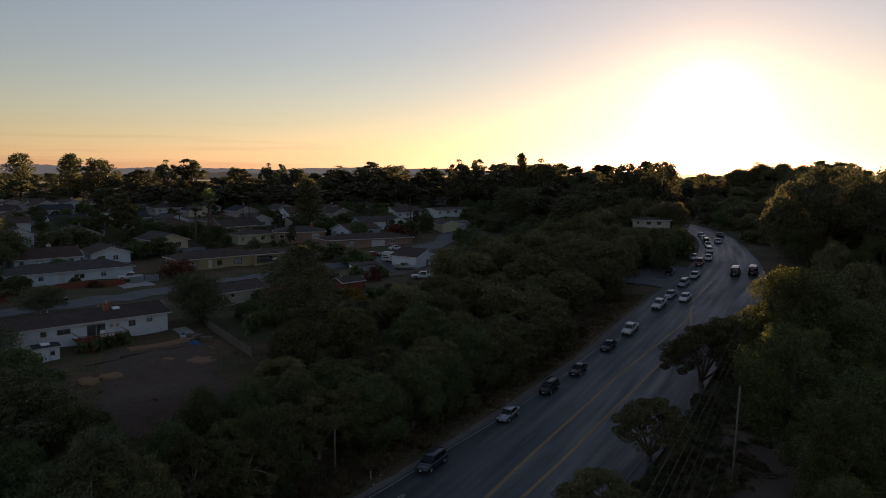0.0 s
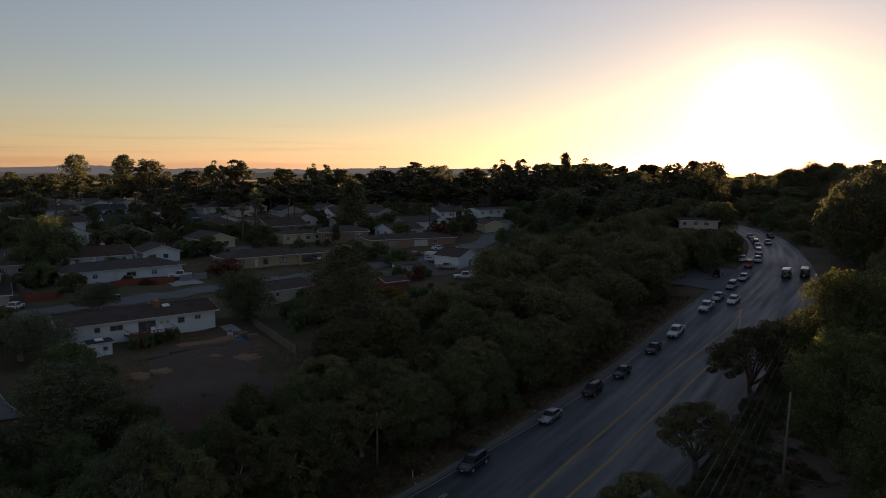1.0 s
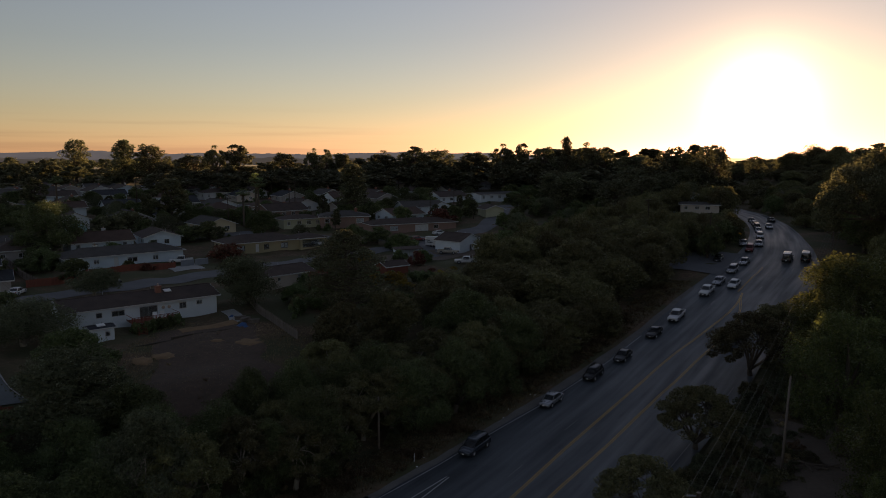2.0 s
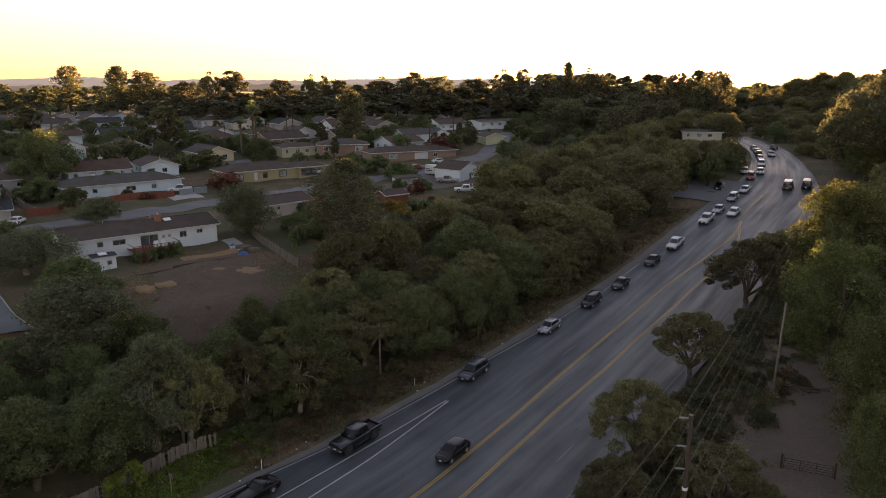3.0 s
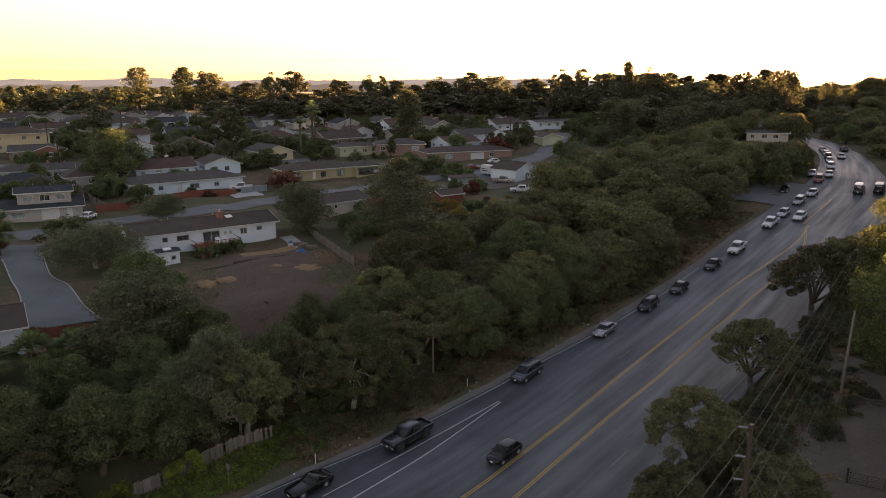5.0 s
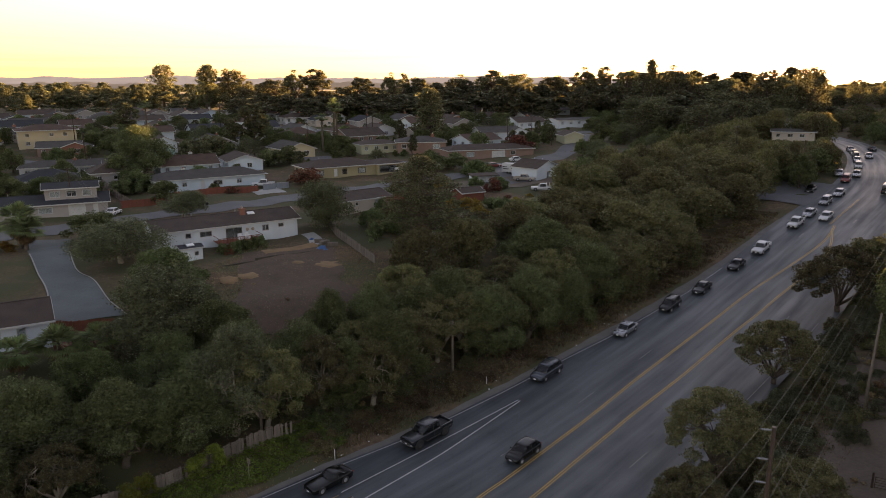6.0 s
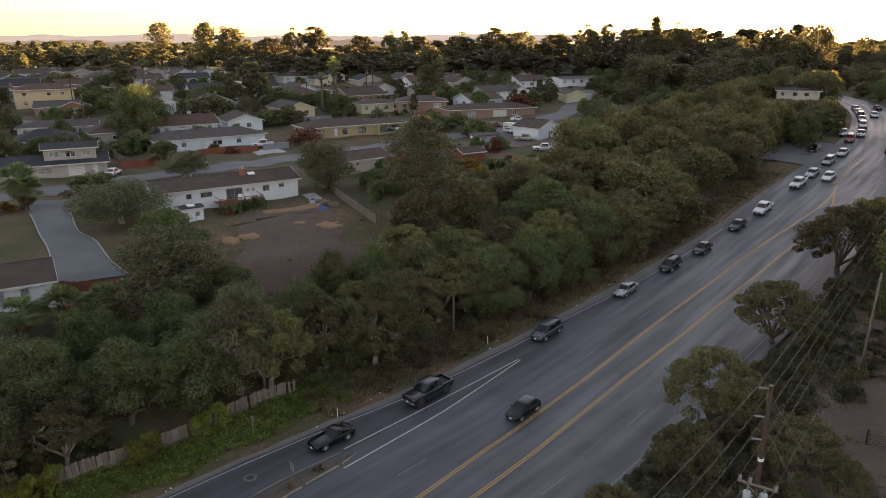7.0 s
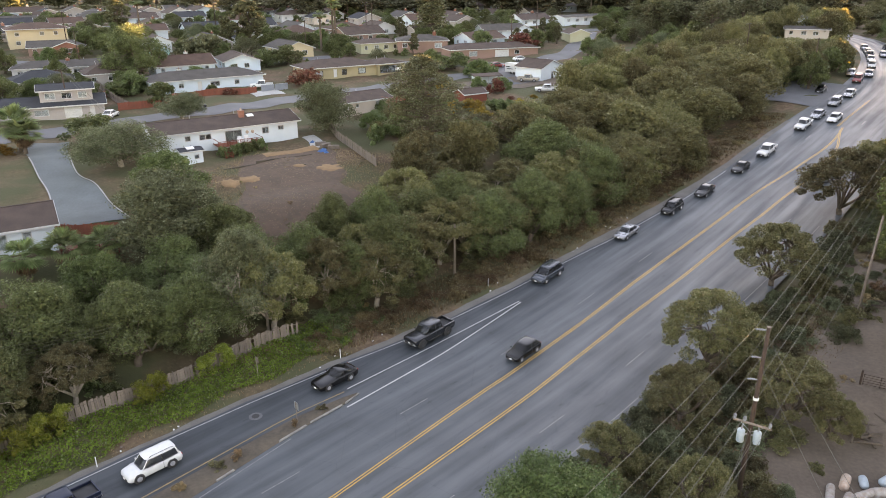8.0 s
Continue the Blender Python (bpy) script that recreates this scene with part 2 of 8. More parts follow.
def land_material():
    """Dry soil and grass: brown earth, straw and weeds in patches, with fine relief."""
    m, n, l, p = shader("dry_ground")
    co = n.new("ShaderNodeTexCoord")

    def field(scale, detail=6):
        a = n.new("ShaderNodeTexNoise")
        a.inputs["Scale"].default_value, a.inputs["Detail"].default_value = scale, detail
        l.new(co.outputs["Object"], a.inputs["Vector"])
        return a.outputs["Fac"]

    def blend(fac, a, b, lo, hi):
        r = n.new("ShaderNodeMapRange")
        r.inputs["From Min"].default_value, r.inputs["From Max"].default_value = lo, hi
        l.new(fac, r.inputs["Value"])
        x = n.new("ShaderNodeMix")
        x.data_type = "RGBA"
        l.new(r.outputs["Result"], x.inputs["Factor"])
        for sock, c in (("A", a), ("B", b)):
            if isinstance(c, tuple):
                x.inputs[sock].default_value = (*c, 1)
            else:
                l.new(c, x.inputs[sock])
        return x.outputs["Result"]

    soil = blend(field(0.9), (0.09, 0.06, 0.04), (0.145, 0.098, 0.064), 0.35, 0.65)
    dry = blend(field(2.3), soil, (0.19, 0.142, 0.085), 0.5, 0.75)
    weeds = blend(field(0.12), dry, (0.07, 0.072, 0.036), 0.36, 0.58)
    l.new(weeds, p.inputs["Base Color"])
    p.inputs["Roughness"].default_value, p.inputs["Specular IOR Level"].default_value = 0.95, 0.2
    b = n.new("ShaderNodeBump")
    b.inputs["Strength"].default_value, b.inputs["Distance"].default_value = 0.6, 0.15
    l.new(field(3.5, 8), b.inputs["Height"]), l.new(b.outputs["Normal"], p.inputs["Normal"])
    return m


def road_material():
    """Worn asphalt: grey, polished and oil-stained along the wheel tracks, patched and cracked."""
    m, n, l, p = shader("worn_asphalt")
    co, uv = n.new("ShaderNodeTexCoord"), n.new("ShaderNodeUVMap")
    uv.uv_map = "lanes"
    big, fine, streak = n.new("ShaderNodeTexNoise"), n.new("ShaderNodeTexNoise"), n.new("ShaderNodeTexNoise")
    big.inputs["Scale"].default_value, big.inputs["Detail"].default_value = 0.18, 6
    fine.inputs["Scale"].default_value, fine.inputs["Detail"].default_value = 9, 6
    streak.inputs["Scale"].default_value, streak.inputs["Detail"].default_value = 1.0, 7
    l.new(co.outputs["Object"], big.inputs["Vector"]), l.new(co.outputs["Object"], fine.inputs["Vector"])
    mp = n.new("ShaderNodeMapping")
    mp.inputs["Scale"].default_value = (0.045, 0.75, 1)
    l.new(uv.outputs["UV"], mp.inputs["Vector"]), l.new(mp.outputs["Vector"], streak.inputs["Vector"])
    crack = n.new("ShaderNodeTexVoronoi")
    crack.feature = "DISTANCE_TO_EDGE"
    crack.inputs["Scale"].default_value = 0.22
    l.new(co.outputs["Object"], crack.inputs["Vector"])

    def math_node(op, a, b, c=None):
        x = n.new("ShaderNodeMath")
        x.operation = op
        for i, v in enumerate((a, b, c)):
            if v is None:
                continue
            if isinstance(v, (int, float)):
                x.inputs[i].default_value = v
            else:
                l.new(v, x.inputs[i])
        return x.outputs[0]

    tone = math_node("MULTIPLY_ADD", streak.outputs["Fac"], 0.6, math_node("MULTIPLY", big.outputs["Fac"], 0.4))
    # the merging lane has newer, darker asphalt; oil spots and tar marks lie along the lanes
    sep = n.new("ShaderNodeSeparateXYZ")
    l.new(uv.outputs["UV"], sep.inputs[0])
    new_lane = n.new("ShaderNodeMapRange")
    new_lane.inputs["From Min"].default_value, new_lane.inputs["From Max"].default_value = 9.7, 10.5
    new_lane.inputs["To Max"].default_value = 0.12
    l.new(sep.outputs["Y"], new_lane.inputs["Value"])
    spot = n.new("ShaderNodeTexNoise")
    spot.inputs["Scale"].default_value, spot.inputs["Detail"].default_value = 1.0, 5
    sm = n.new("ShaderNodeMapping")
    sm.inputs["Scale"].default_value = (0.5, 1.5, 1)
    l.new(uv.outputs["UV"], sm.inputs["Vector"]), l.new(sm.outputs["Vector"], spot.inputs["Vector"])
    tar = n.new("ShaderNodeMapRange")
    tar.inputs["From Min"].default_value, tar.inputs["From Max"].default_value = 0.63, 0.7
    tar.inputs["To Max"].default_value = 0.11
    l.new(spot.outputs["Fac"], tar.inputs["Value"])
    tone = math_node("SUBTRACT", math_node("SUBTRACT", tone, new_lane.outputs["Result"]), tar.outputs["Result"])
    r = n.new("ShaderNodeMapRange")
    r.inputs["From Min"].default_value, r.inputs["From Max"].default_value = 0.28, 0.68
    l.new(tone, r.inputs["Value"])
    mix = n.new("ShaderNodeMix")
    mix.data_type = "RGBA"
    mix.inputs["A"].default_value, mix.inputs["B"].default_value = (0.028, 0.034, 0.039, 1), (0.076, 0.088, 0.098, 1)
    l.new(r.outputs["Result"], mix.inputs["Factor"])
    gap = n.new("ShaderNodeMapRange")
    gap.inputs["From Min"].default_value, gap.inputs["From Max"].default_value = 0.0, 0.006
    gap.inputs["To Min"].default_value = 0.8
    l.new(crack.outputs["Distance"], gap.inputs["Value"])
    hsv = n.new("ShaderNodeHueSaturation")
    l.new(gap.outputs["Result"], hsv.inputs["Value"]), l.new(mix.outputs["Result"], hsv.inputs["Color"])
    l.new(hsv.outputs["Color"], p.inputs["Base Color"])
    rr = n.new("ShaderNodeMapRange")
    rr.inputs["From Min"].default_value, rr.inputs["From Max"].default_value = 0.35, 0.65
    rr.inputs["To Min"].default_value, rr.inputs["To Max"].default_value = 0.66, 0.46
    p.inputs["Specular IOR Level"].default_value = 0.45
    l.new(streak.outputs["Fac"], rr.inputs["Value"]), l.new(rr.outputs["Result"], p.inputs["Roughness"])
    b = n.new("ShaderNodeBump")
    b.inputs["Strength"].default_value, b.inputs["Distance"].default_value = 0.12, 0.01
    l.new(fine.outputs["Fac"], b.inputs["Height"]), l.new(b.outputs["Normal"], p.inputs["Normal"])
    return m


M = {
    "land": land_material(), "road": road_material(),
    "concrete": surface("concrete", (0.36, 0.36, 0.35), (0.25, 0.25, 0.24), 0.85, fine=5, coarse=0.3),
    "far_fields": surface("far_fields", (0.06, 0.065, 0.055), (0.1, 0.095, 0.08), 0.95, fine=0.02, coarse=0.004, bump=0.0),
    # the far ridge and belt glow by themselves to look hazy
    "hills": haze("haze_glow_hills", (0.046, 0.042, 0.045)), "far_belt": haze("haze_glow_woods", (0.026, 0.022, 0.02)),
    "street": surface("street_asphalt", (0.125, 0.128, 0.135), (0.085, 0.086, 0.09), 0.85, fine=8, coarse=0.25),
    "island": surface("island_dirt", (0.1, 0.08, 0.058), (0.05, 0.042, 0.032), 0.95, fine=4, coarse=0.7, bump=0.5, size=0.05),
    "gravel": surface("dirt_yard", (0.15, 0.115, 0.086), (0.085, 0.066, 0.05), 0.95, fine=3, coarse=0.25, bump=0.5, size=0.08),
    "lot_soil": surface("bare_lot_soil", (0.118, 0.076, 0.052), (0.058, 0.042, 0.029), 0.95, fine=1.6, coarse=0.35, bump=0.6, size=0.1),
    "drive": surface("driveway_concrete", (0.122, 0.142, 0.146), (0.08, 0.094, 0.094), 0.8, fine=4, coarse=0.3),
    "mulch": surface("straw_mulch", (0.27, 0.17, 0.085), (0.17, 0.105, 0.055), 0.95, fine=7, coarse=0.8, bump=0.6, size=0.06),
    "white_line": surface("white_line_paint", (0.46, 0.46, 0.45), (0.25, 0.25, 0.25), 0.6, fine=7, coarse=1.3),
    "worn_line": surface("worn_white_line_paint", (0.2, 0.2, 0.2), (0.085, 0.085, 0.09), 0.7, fine=6, coarse=1.6),
    "worn_yellow": surface("worn_yellow_line_paint", (0.3, 0.21, 0.09), (0.14, 0.11, 0.07), 0.7, fine=6, coarse=1.6),
    "shoulder": surface("gravelly_shoulder", (0.15, 0.142, 0.13), (0.095, 0.088, 0.08), 0.9, fine=7, coarse=0.5, bump=0.4, size=0.02),
    "yellow_line": surface("yellow_line_paint", (0.5, 0.29, 0.05), (0.26, 0.17, 0.055), 0.6, fine=7, coarse=1.3),
    "bark": surface("grey_bark", (0.13, 0.1, 0.075), (0.06, 0.047, 0.036), 0.95, fine=9, coarse=2, bump=0.8, size=0.05),
    "pale_bark": surface("pale_bark", (0.36, 0.31, 0.25), (0.2, 0.165, 0.13), 0.9, fine=5, coarse=1.2, bump=0.5, size=0.03),
    "pole_wood": surface("creosoted_wood", (0.064, 0.038, 0.025), (0.034, 0.022, 0.016), 0.85, fine=12, coarse=2, bump=0.5),
    "kerb": surface("stained_kerb_concrete", (0.27, 0.26, 0.24), (0.14, 0.13, 0.12), 0.9, fine=5, coarse=0.9),
    "fence_wood": surface("weathered_fence_wood", (0.21, 0.17, 0.14), (0.11, 0.09, 0.075), 0.9, fine=14, coarse=2, bump=0.4, vary=0.25),
    "red_wood": surface("redwood_stain", (0.23, 0.065, 0.035), (0.14, 0.042, 0.026), 0.75, fine=12, coarse=2, vary=0.12),
    "white_wall": surface("white_stucco", (0.62, 0.68, 0.72), (0.54, 0.59, 0.62), 0.85, fine=9, coarse=0.4, bump=0.15),
    "blue_wall": surface("pale_blue_siding", (0.52, 0.6, 0.66), (0.44, 0.52, 0.58), 0.8, fine=9, coarse=0.4, bump=0.15),
    "grey_wall": surface("light_grey_siding", (0.56, 0.57, 0.58), (0.46, 0.47, 0.48), 0.8, fine=9, coarse=0.4, bump=0.15),
    "yellow_wall": surface("yellow_stucco", (0.34, 0.285, 0.17), (0.28, 0.235, 0.14), 0.85, fine=9, coarse=0.4, bump=0.15),
    "cream_wall": surface("cream_stucco", (0.52, 0.43, 0.28), (0.44, 0.37, 0.25), 0.85, fine=9, coarse=0.4, bump=0.15),
    "beige_wall": surface("beige_stucco", (0.5, 0.43, 0.35), (0.42, 0.36, 0.3), 0.85, fine=9, coarse=0.4, bump=0.15),
    "pink_wall": surface("salmon_stucco", (0.27, 0.17, 0.135), (0.22, 0.14, 0.115), 0.85, fine=9, coarse=0.4, bump=0.15),
    "green_wall": surface("pale_green_siding", (0.42, 0.41, 0.28), (0.35, 0.345, 0.24), 0.85, fine=9, coarse=0.4, bump=0.15),
    "teal_wall": surface("teal_siding", (0.28, 0.47, 0.5), (0.23, 0.4, 0.42), 0.8, fine=9, coarse=0.4, bump=0.15),
    "brick": surface("red_brick", (0.3, 0.13, 0.09), (0.2, 0.09, 0.065), 0.9, fine=14, coarse=1.5, bump=0.4),
    "brown_roof": surface("brown_shingle", (0.085, 0.062, 0.052), (0.05, 0.038, 0.033), 0.9, spec=0.25, fine=11, coarse=0.5, bump=0.6, size=0.04),
    "grey_roof": surface("grey_shingle", (0.085, 0.078, 0.072), (0.05, 0.046, 0.043), 0.9, spec=0.25, fine=11, coarse=0.5, bump=0.6, size=0.04),
    "taupe_wall": surface("taupe_stucco", (0.36, 0.33, 0.31), (0.29, 0.265, 0.25), 0.85, fine=9, coarse=0.4, bump=0.15),
    "dark_roof": surface("charcoal_shingle", (0.05, 0.053, 0.06), (0.032, 0.035, 0.04), 0.92, spec=0.15, fine=11, coarse=0.5, bump=0.6, size=0.04),
    "rust_roof": surface("rust_brown_shingle", (0.1, 0.064, 0.05), (0.06, 0.04, 0.033), 0.9, spec=0.25, fine=11, coarse=0.5, bump=0.6, size=0.04),
    "trim": surface("white_trim", (0.55, 0.55, 0.54), (0.45, 0.45, 0.44), 0.55, fine=6, coarse=1, bump=0.05),
    "dark_trim": surface("dark_trim", (0.05, 0.04, 0.035), (0.035, 0.03, 0.025), 0.6, fine=6, coarse=1, bump=0.05),
    "glass": glass("window_glass"),
    "car_glass": glass("tinted_car_glass", (0.12, 0.13, 0.14), 0.02),
    "shade": surface("white_blind", (0.7, 0.7, 0.68), (0.6, 0.6, 0.58), 0.8, fine=3, coarse=1, bump=0.0),
    "tyre": surface("tyre_rubber", (0.022, 0.022, 0.023), (0.03, 0.029, 0.028), 0.85, fine=30, coarse=4, bump=0.1),
    "rim": surface("alloy_rim", (0.5, 0.5, 0.52), (0.4, 0.4, 0.42), 0.3, metal=0.9, fine=20, coarse=4, bump=0.0),
    "black_plastic": surface("black_plastic", (0.02, 0.02, 0.021), (0.03, 0.03, 0.03), 0.6, fine=20, coarse=4, bump=0.05),
    "headlight": lamp_mat("headlight_glass", (1.0, 0.95, 0.85), 0.45),
    "headlight_off": surface("headlight_lens", (0.7, 0.72, 0.74), (0.6, 0.62, 0.64), 0.1, fine=5, coarse=1, bump=0.0),
    "taillight": surface("tail_lamp_lens", (0.42, 0.015, 0.012), (0.32, 0.012, 0.01), 0.15, fine=5, coarse=1, bump=0.0),
    "steel": surface("galvanised_steel", (0.48, 0.49, 0.5), (0.36, 0.37, 0.38), 0.45, metal=0.8, fine=9, coarse=2, bump=0.1),
    "rust": surface("rusty_steel", (0.33, 0.2, 0.13), (0.45, 0.4, 0.35), 0.8, fine=5, coarse=1.4, bump=0.2),
    "tank_white": surface("faded_white_tank_paint", (0.34, 0.33, 0.31), (0.2, 0.14, 0.105), 0.6, fine=4, coarse=1.1, bump=0.15),
    "transformer": surface("pale_blue_grey_enamel", (0.36, 0.42, 0.46), (0.28, 0.33, 0.36), 0.4, fine=8, coarse=2, bump=0.05),
    "porcelain": surface("glazed_porcelain", (0.27, 0.28, 0.3), (0.2, 0.21, 0.22), 0.75, fine=8, coarse=2, bump=0.0),
    "wire": surface("weathered_wire", (0.17, 0.16, 0.145), (0.12, 0.115, 0.1), 0.85, spec=0.15, fine=8, coarse=2, bump=0.0),
    "tarp": surface("blue_tarpaulin", (0.025, 0.1, 0.26), (0.02, 0.07, 0.18), 0.45, fine=5, coarse=1.2, bump=0.6, size=0.08),
    "sign_yellow": surface("amber_sign_sheeting", (0.75, 0.36, 0.02), (0.65, 0.3, 0.02), 0.4, fine=5, coarse=1, bump=0.0),
    "sign_white": surface("white_sign_sheeting", (0.75, 0.75, 0.75), (0.65, 0.65, 0.65), 0.4, fine=5, coarse=1, bump=0.0),
    "wood_leaf": leaf("wood_leaves", (0.115, 0.113, 0.05), (0.165, 0.155, 0.076), 0.45),
    "dark_leaf": leaf("dark_oak_leaves", (0.05, 0.072, 0.028), (0.085, 0.108, 0.045)),
    "olive_leaf": leaf("olive_leaves", (0.1, 0.1, 0.045), (0.16, 0.14, 0.075), 0.5),
    "oak_leaf": leaf("oak_leaves", (0.075, 0.1, 0.042), (0.122, 0.145, 0.066)),
    "grey_leaf": leaf("grey_green_leaves", (0.085, 0.098, 0.056), (0.125, 0.135, 0.08)),
    "green_leaf": leaf("fresh_green_leaves", (0.062, 0.09, 0.034), (0.105, 0.13, 0.055)),
    "pine_leaf": leaf("dark_conifer_needles", (0.08, 0.085, 0.046), (0.125, 0.124, 0.07), 0.5),
    "euc_leaf": leaf("eucalyptus_leaves", (0.07, 0.093, 0.034), (0.115, 0.128, 0.045), 0.45),
    "gold_leaf": leaf("yellowing_leaves", (0.2, 0.15, 0.03), (0.26, 0.18, 0.035), 0.45),
    "red_leaf": leaf("russet_leaves", (0.15, 0.07, 0.042), (0.2, 0.1, 0.056), 0.4),
    "ivy": leaf("ivy_leaves", (0.07, 0.13, 0.02), (0.14, 0.21, 0.042), 0.35),
    "vine_leaf": leaf("vine_leaves", (0.13, 0.17, 0.03), (0.2, 0.22, 0.045), 0.4),
    "straw_leaf": leaf("straw", (0.3, 0.22, 0.12), (0.2, 0.15, 0.085), 0.3),
    "dry_leaf": leaf("dry_brush", (0.2, 0.14, 0.075), (0.13, 0.1, 0.055), 0.3),
    "olive_grey_leaf": leaf("olive_grey_leaves", (0.075, 0.088, 0.048), (0.11, 0.12, 0.07)),
    "bank_leaf": leaf("dry_bank_brush", (0.1, 0.07, 0.04), (0.15, 0.115, 0.062), 0.3),
    "palm_leaf": leaf("palm_fronds", (0.11, 0.16, 0.06), (0.18, 0.22, 0.1), 0.4),
}

# ---- building tools ----
class Shape:
    """Gathers boxes, bars, tubes and prisms into one mesh."""

    def __init__(self):
        self.v, self.f, self.smooth = [], [], False

    def add(self, verts, faces):
        k = len(self.v)
        self.v += [tuple(p) for p in verts]
        self.f += [tuple(i + k for i in q) for q in faces]
        return self

    def box(self, x, y, z, sx, sy, sz, turn=0.0, top=1.0):
        """A box centred at x, y with its base at z; top narrows its upper face."""
        c, s = math.cos(math.radians(turn)), math.sin(math.radians(turn))
        pts = []
        for dz, k in ((0, 1), (sz, top)):
            for a, b in ((-1, -1), (1, -1), (1, 1), (-1, 1)):
                u, w = a * sx / 2 * k, b * sy / 2 * k
                pts.append((x + u * c - w * s, y + u * s + w * c, z + dz))
        return self.add(pts, [(0, 3, 2, 1), (4, 5, 6, 7), (0, 1, 5, 4), (1, 2, 6, 5), (2, 3, 7, 6), (3, 0, 4, 7)])

    def tube(self, path, radii, n=8):
        """A tapered tube along a path, closed at both ends."""
        rings = []
        path = [Vector(p) for p in path]
        for i, p in enumerate(path):
            d = (path[min(i + 1, len(path) - 1)] - path[max(i - 1, 0)]).normalized()
            u = d.cross(Vector((0.31, 0.95, 0.05)))
            u = u.normalized() if u.length > 0.05 else d.orthogonal().normalized()
            w = d.cross(u)
            rings.append([p + radii[i] * (math.cos(2 * math.pi * k / n) * u + math.sin(2 * math.pi * k / n) * w) for k in range(n)])
        fs = [(i * n + k, i * n + (k + 1) % n, (i + 1) * n + (k + 1) % n, (i + 1) * n + k) for i in range(len(path) - 1) for k in range(n)]
        fs += [tuple(range(n))[::-1], tuple((len(path) - 1) * n + k for k in range(n))]
        return self.add([p for r in rings for p in r], fs)

    def prism(self, outline, lift):
        """An outline of points extruded by a vector."""
        n, lift = len(outline), Vector(lift)
        pts = [Vector(p) for p in outline]
        return self.add(pts + [p + lift for p in pts], [tuple(range(n))[::-1], tuple(range(n, 2 * n))] + [(i, (i + 1) % n, n + (i + 1) % n, n + i) for i in range(n)])

    def mesh(self, name):
        m = bpy.data.meshes.new(name)
        m.from_pydata(self.v, [], self.f)
        bm = bmesh.new()
        bm.from_mesh(m)
        bmesh.ops.recalc_face_normals(bm, faces=bm.faces)
        bm.to_mesh(m)
        bm.free()
        if self.smooth:
            m.polygons.foreach_set("use_smooth", [True] * len(m.polygons))
        return m


def part(name, shape, material, parent=None, label=""):
    me = shape.mesh(name) if isinstance(shape, Shape) else shape
    if not me.materials:
        me.materials.append(M[material] if isinstance(material, str) else material)
    ob = new(name, me)
    ob.parent = parent
    return tagged(ob, label)


def thing(name, x, y, z, turn=0.0, label="", category="", group=""):
    e = new(name)
    e.matrix_basis = pose(x, y, z, 0, 0, turn)
    return tagged(e, label, category, group)


def grid_mesh(name, pts, nu, nv, material, closed=False):
    """A sheet of nu by nv points."""
    me = bpy.data.meshes.new(name)
    i, j = np.meshgrid(np.arange(nu if closed else nu - 1), np.arange(nv - 1), indexing="ij")
    i2 = (i + 1) % nu
    faces = np.stack([i * nv + j, i2 * nv + j, i2 * nv + j + 1, i * nv + j + 1], -1).reshape(-1, 4)
    fill_mesh(me, pts, faces)
    me.materials.append(M[material])
    return me


def fill_mesh(me, pts, faces):
    pts, faces = np.asarray(pts, np.float32), np.asarray(faces, np.int32)
    k = faces.shape[1]
    me.vertices.add(len(pts))
    me.vertices.foreach_set("co", pts.ravel())
    me.loops.add(faces.size)
    me.loops.foreach_set("vertex_index", faces.ravel())
    me.polygons.add(len(faces))
    me.polygons.foreach_set("loop_start", np.arange(0, faces.size, k, dtype=np.int32))
    me.update(calc_edges=True)
    me.validate()
    return me

# ---- ground, road and paving ----
def build_ground():
    rr = np.concatenate([np.arange(0, 36, 6.0), np.arange(36, 190, 1.6), np.arange(190, 420, 5.0), np.geomspace(420, 4700, 42)])
    az = np.concatenate([np.arange(-48, 48, 0.5), np.arange(48, 312, 6.0)])
    a, r = np.meshgrid(np.radians(az), rr, indexing="ij")
    x, y = (np.sin(a) * r).ravel(), (np.cos(a) * r).ravel()
    z = land(x, y)
    me = grid_mesh("ground", np.stack([x, y, z], 1), len(az), len(rr), "land", closed=True)
    me.flip_normals()
    me.materials.append(M["far_fields"])
    ring = np.tile((rr[:-1] > 560).astype(np.int32), len(az))
    me.polygons.foreach_set("material_index", ring)
    me.polygons.foreach_set("use_smooth", [True] * len(me.polygons))
    tagged(new("ground", me), "dry brown earth with straw and weeds across a hillside", "ground", kind="structure")


def ribbon(name, s0, s1, left, right, lift, material, step=3.0, cols=2, lanes=False):
    """A strip that follows the road between two arc lengths; left and right are offsets, or functions of the arc length."""
    ss = np.array([s0] + [k * 2.5 for k in range(int(s0 // 2.5) + 1, int(s1 // 2.5) + 1) if s0 + 0.2 < k * 2.5 < s1 - 0.2] + [s1])
    pts, uvs = [], []
    for s in ss:
        a = left(s) if callable(left) else left
        b = right(s) if callable(right) else right
        for k in range(cols):
            q = a + (b - a) * k / (cols - 1)
            x, y, z = road_point(s, q)
            pts.append((x, y, z + lift))
            uvs.append((s, q))
    me = grid_mesh(name, pts, len(ss), cols, material)
    me.flip_normals()
    if lanes:
        layer = me.uv_layers.new(name="lanes")
        idx = np.zeros(len(me.loops), np.int32)
        me.loops.foreach_get("vertex_index", idx)
        layer.data.foreach_set("uv", np.asarray(uvs, np.float32)[idx].ravel())
    return me


def left_edge(s):
    return float(np.interp(s, ARC, LINE[:, 2]))


def right_edge(s):
    return float(np.interp(s, ARC, LINE[:, 3]))


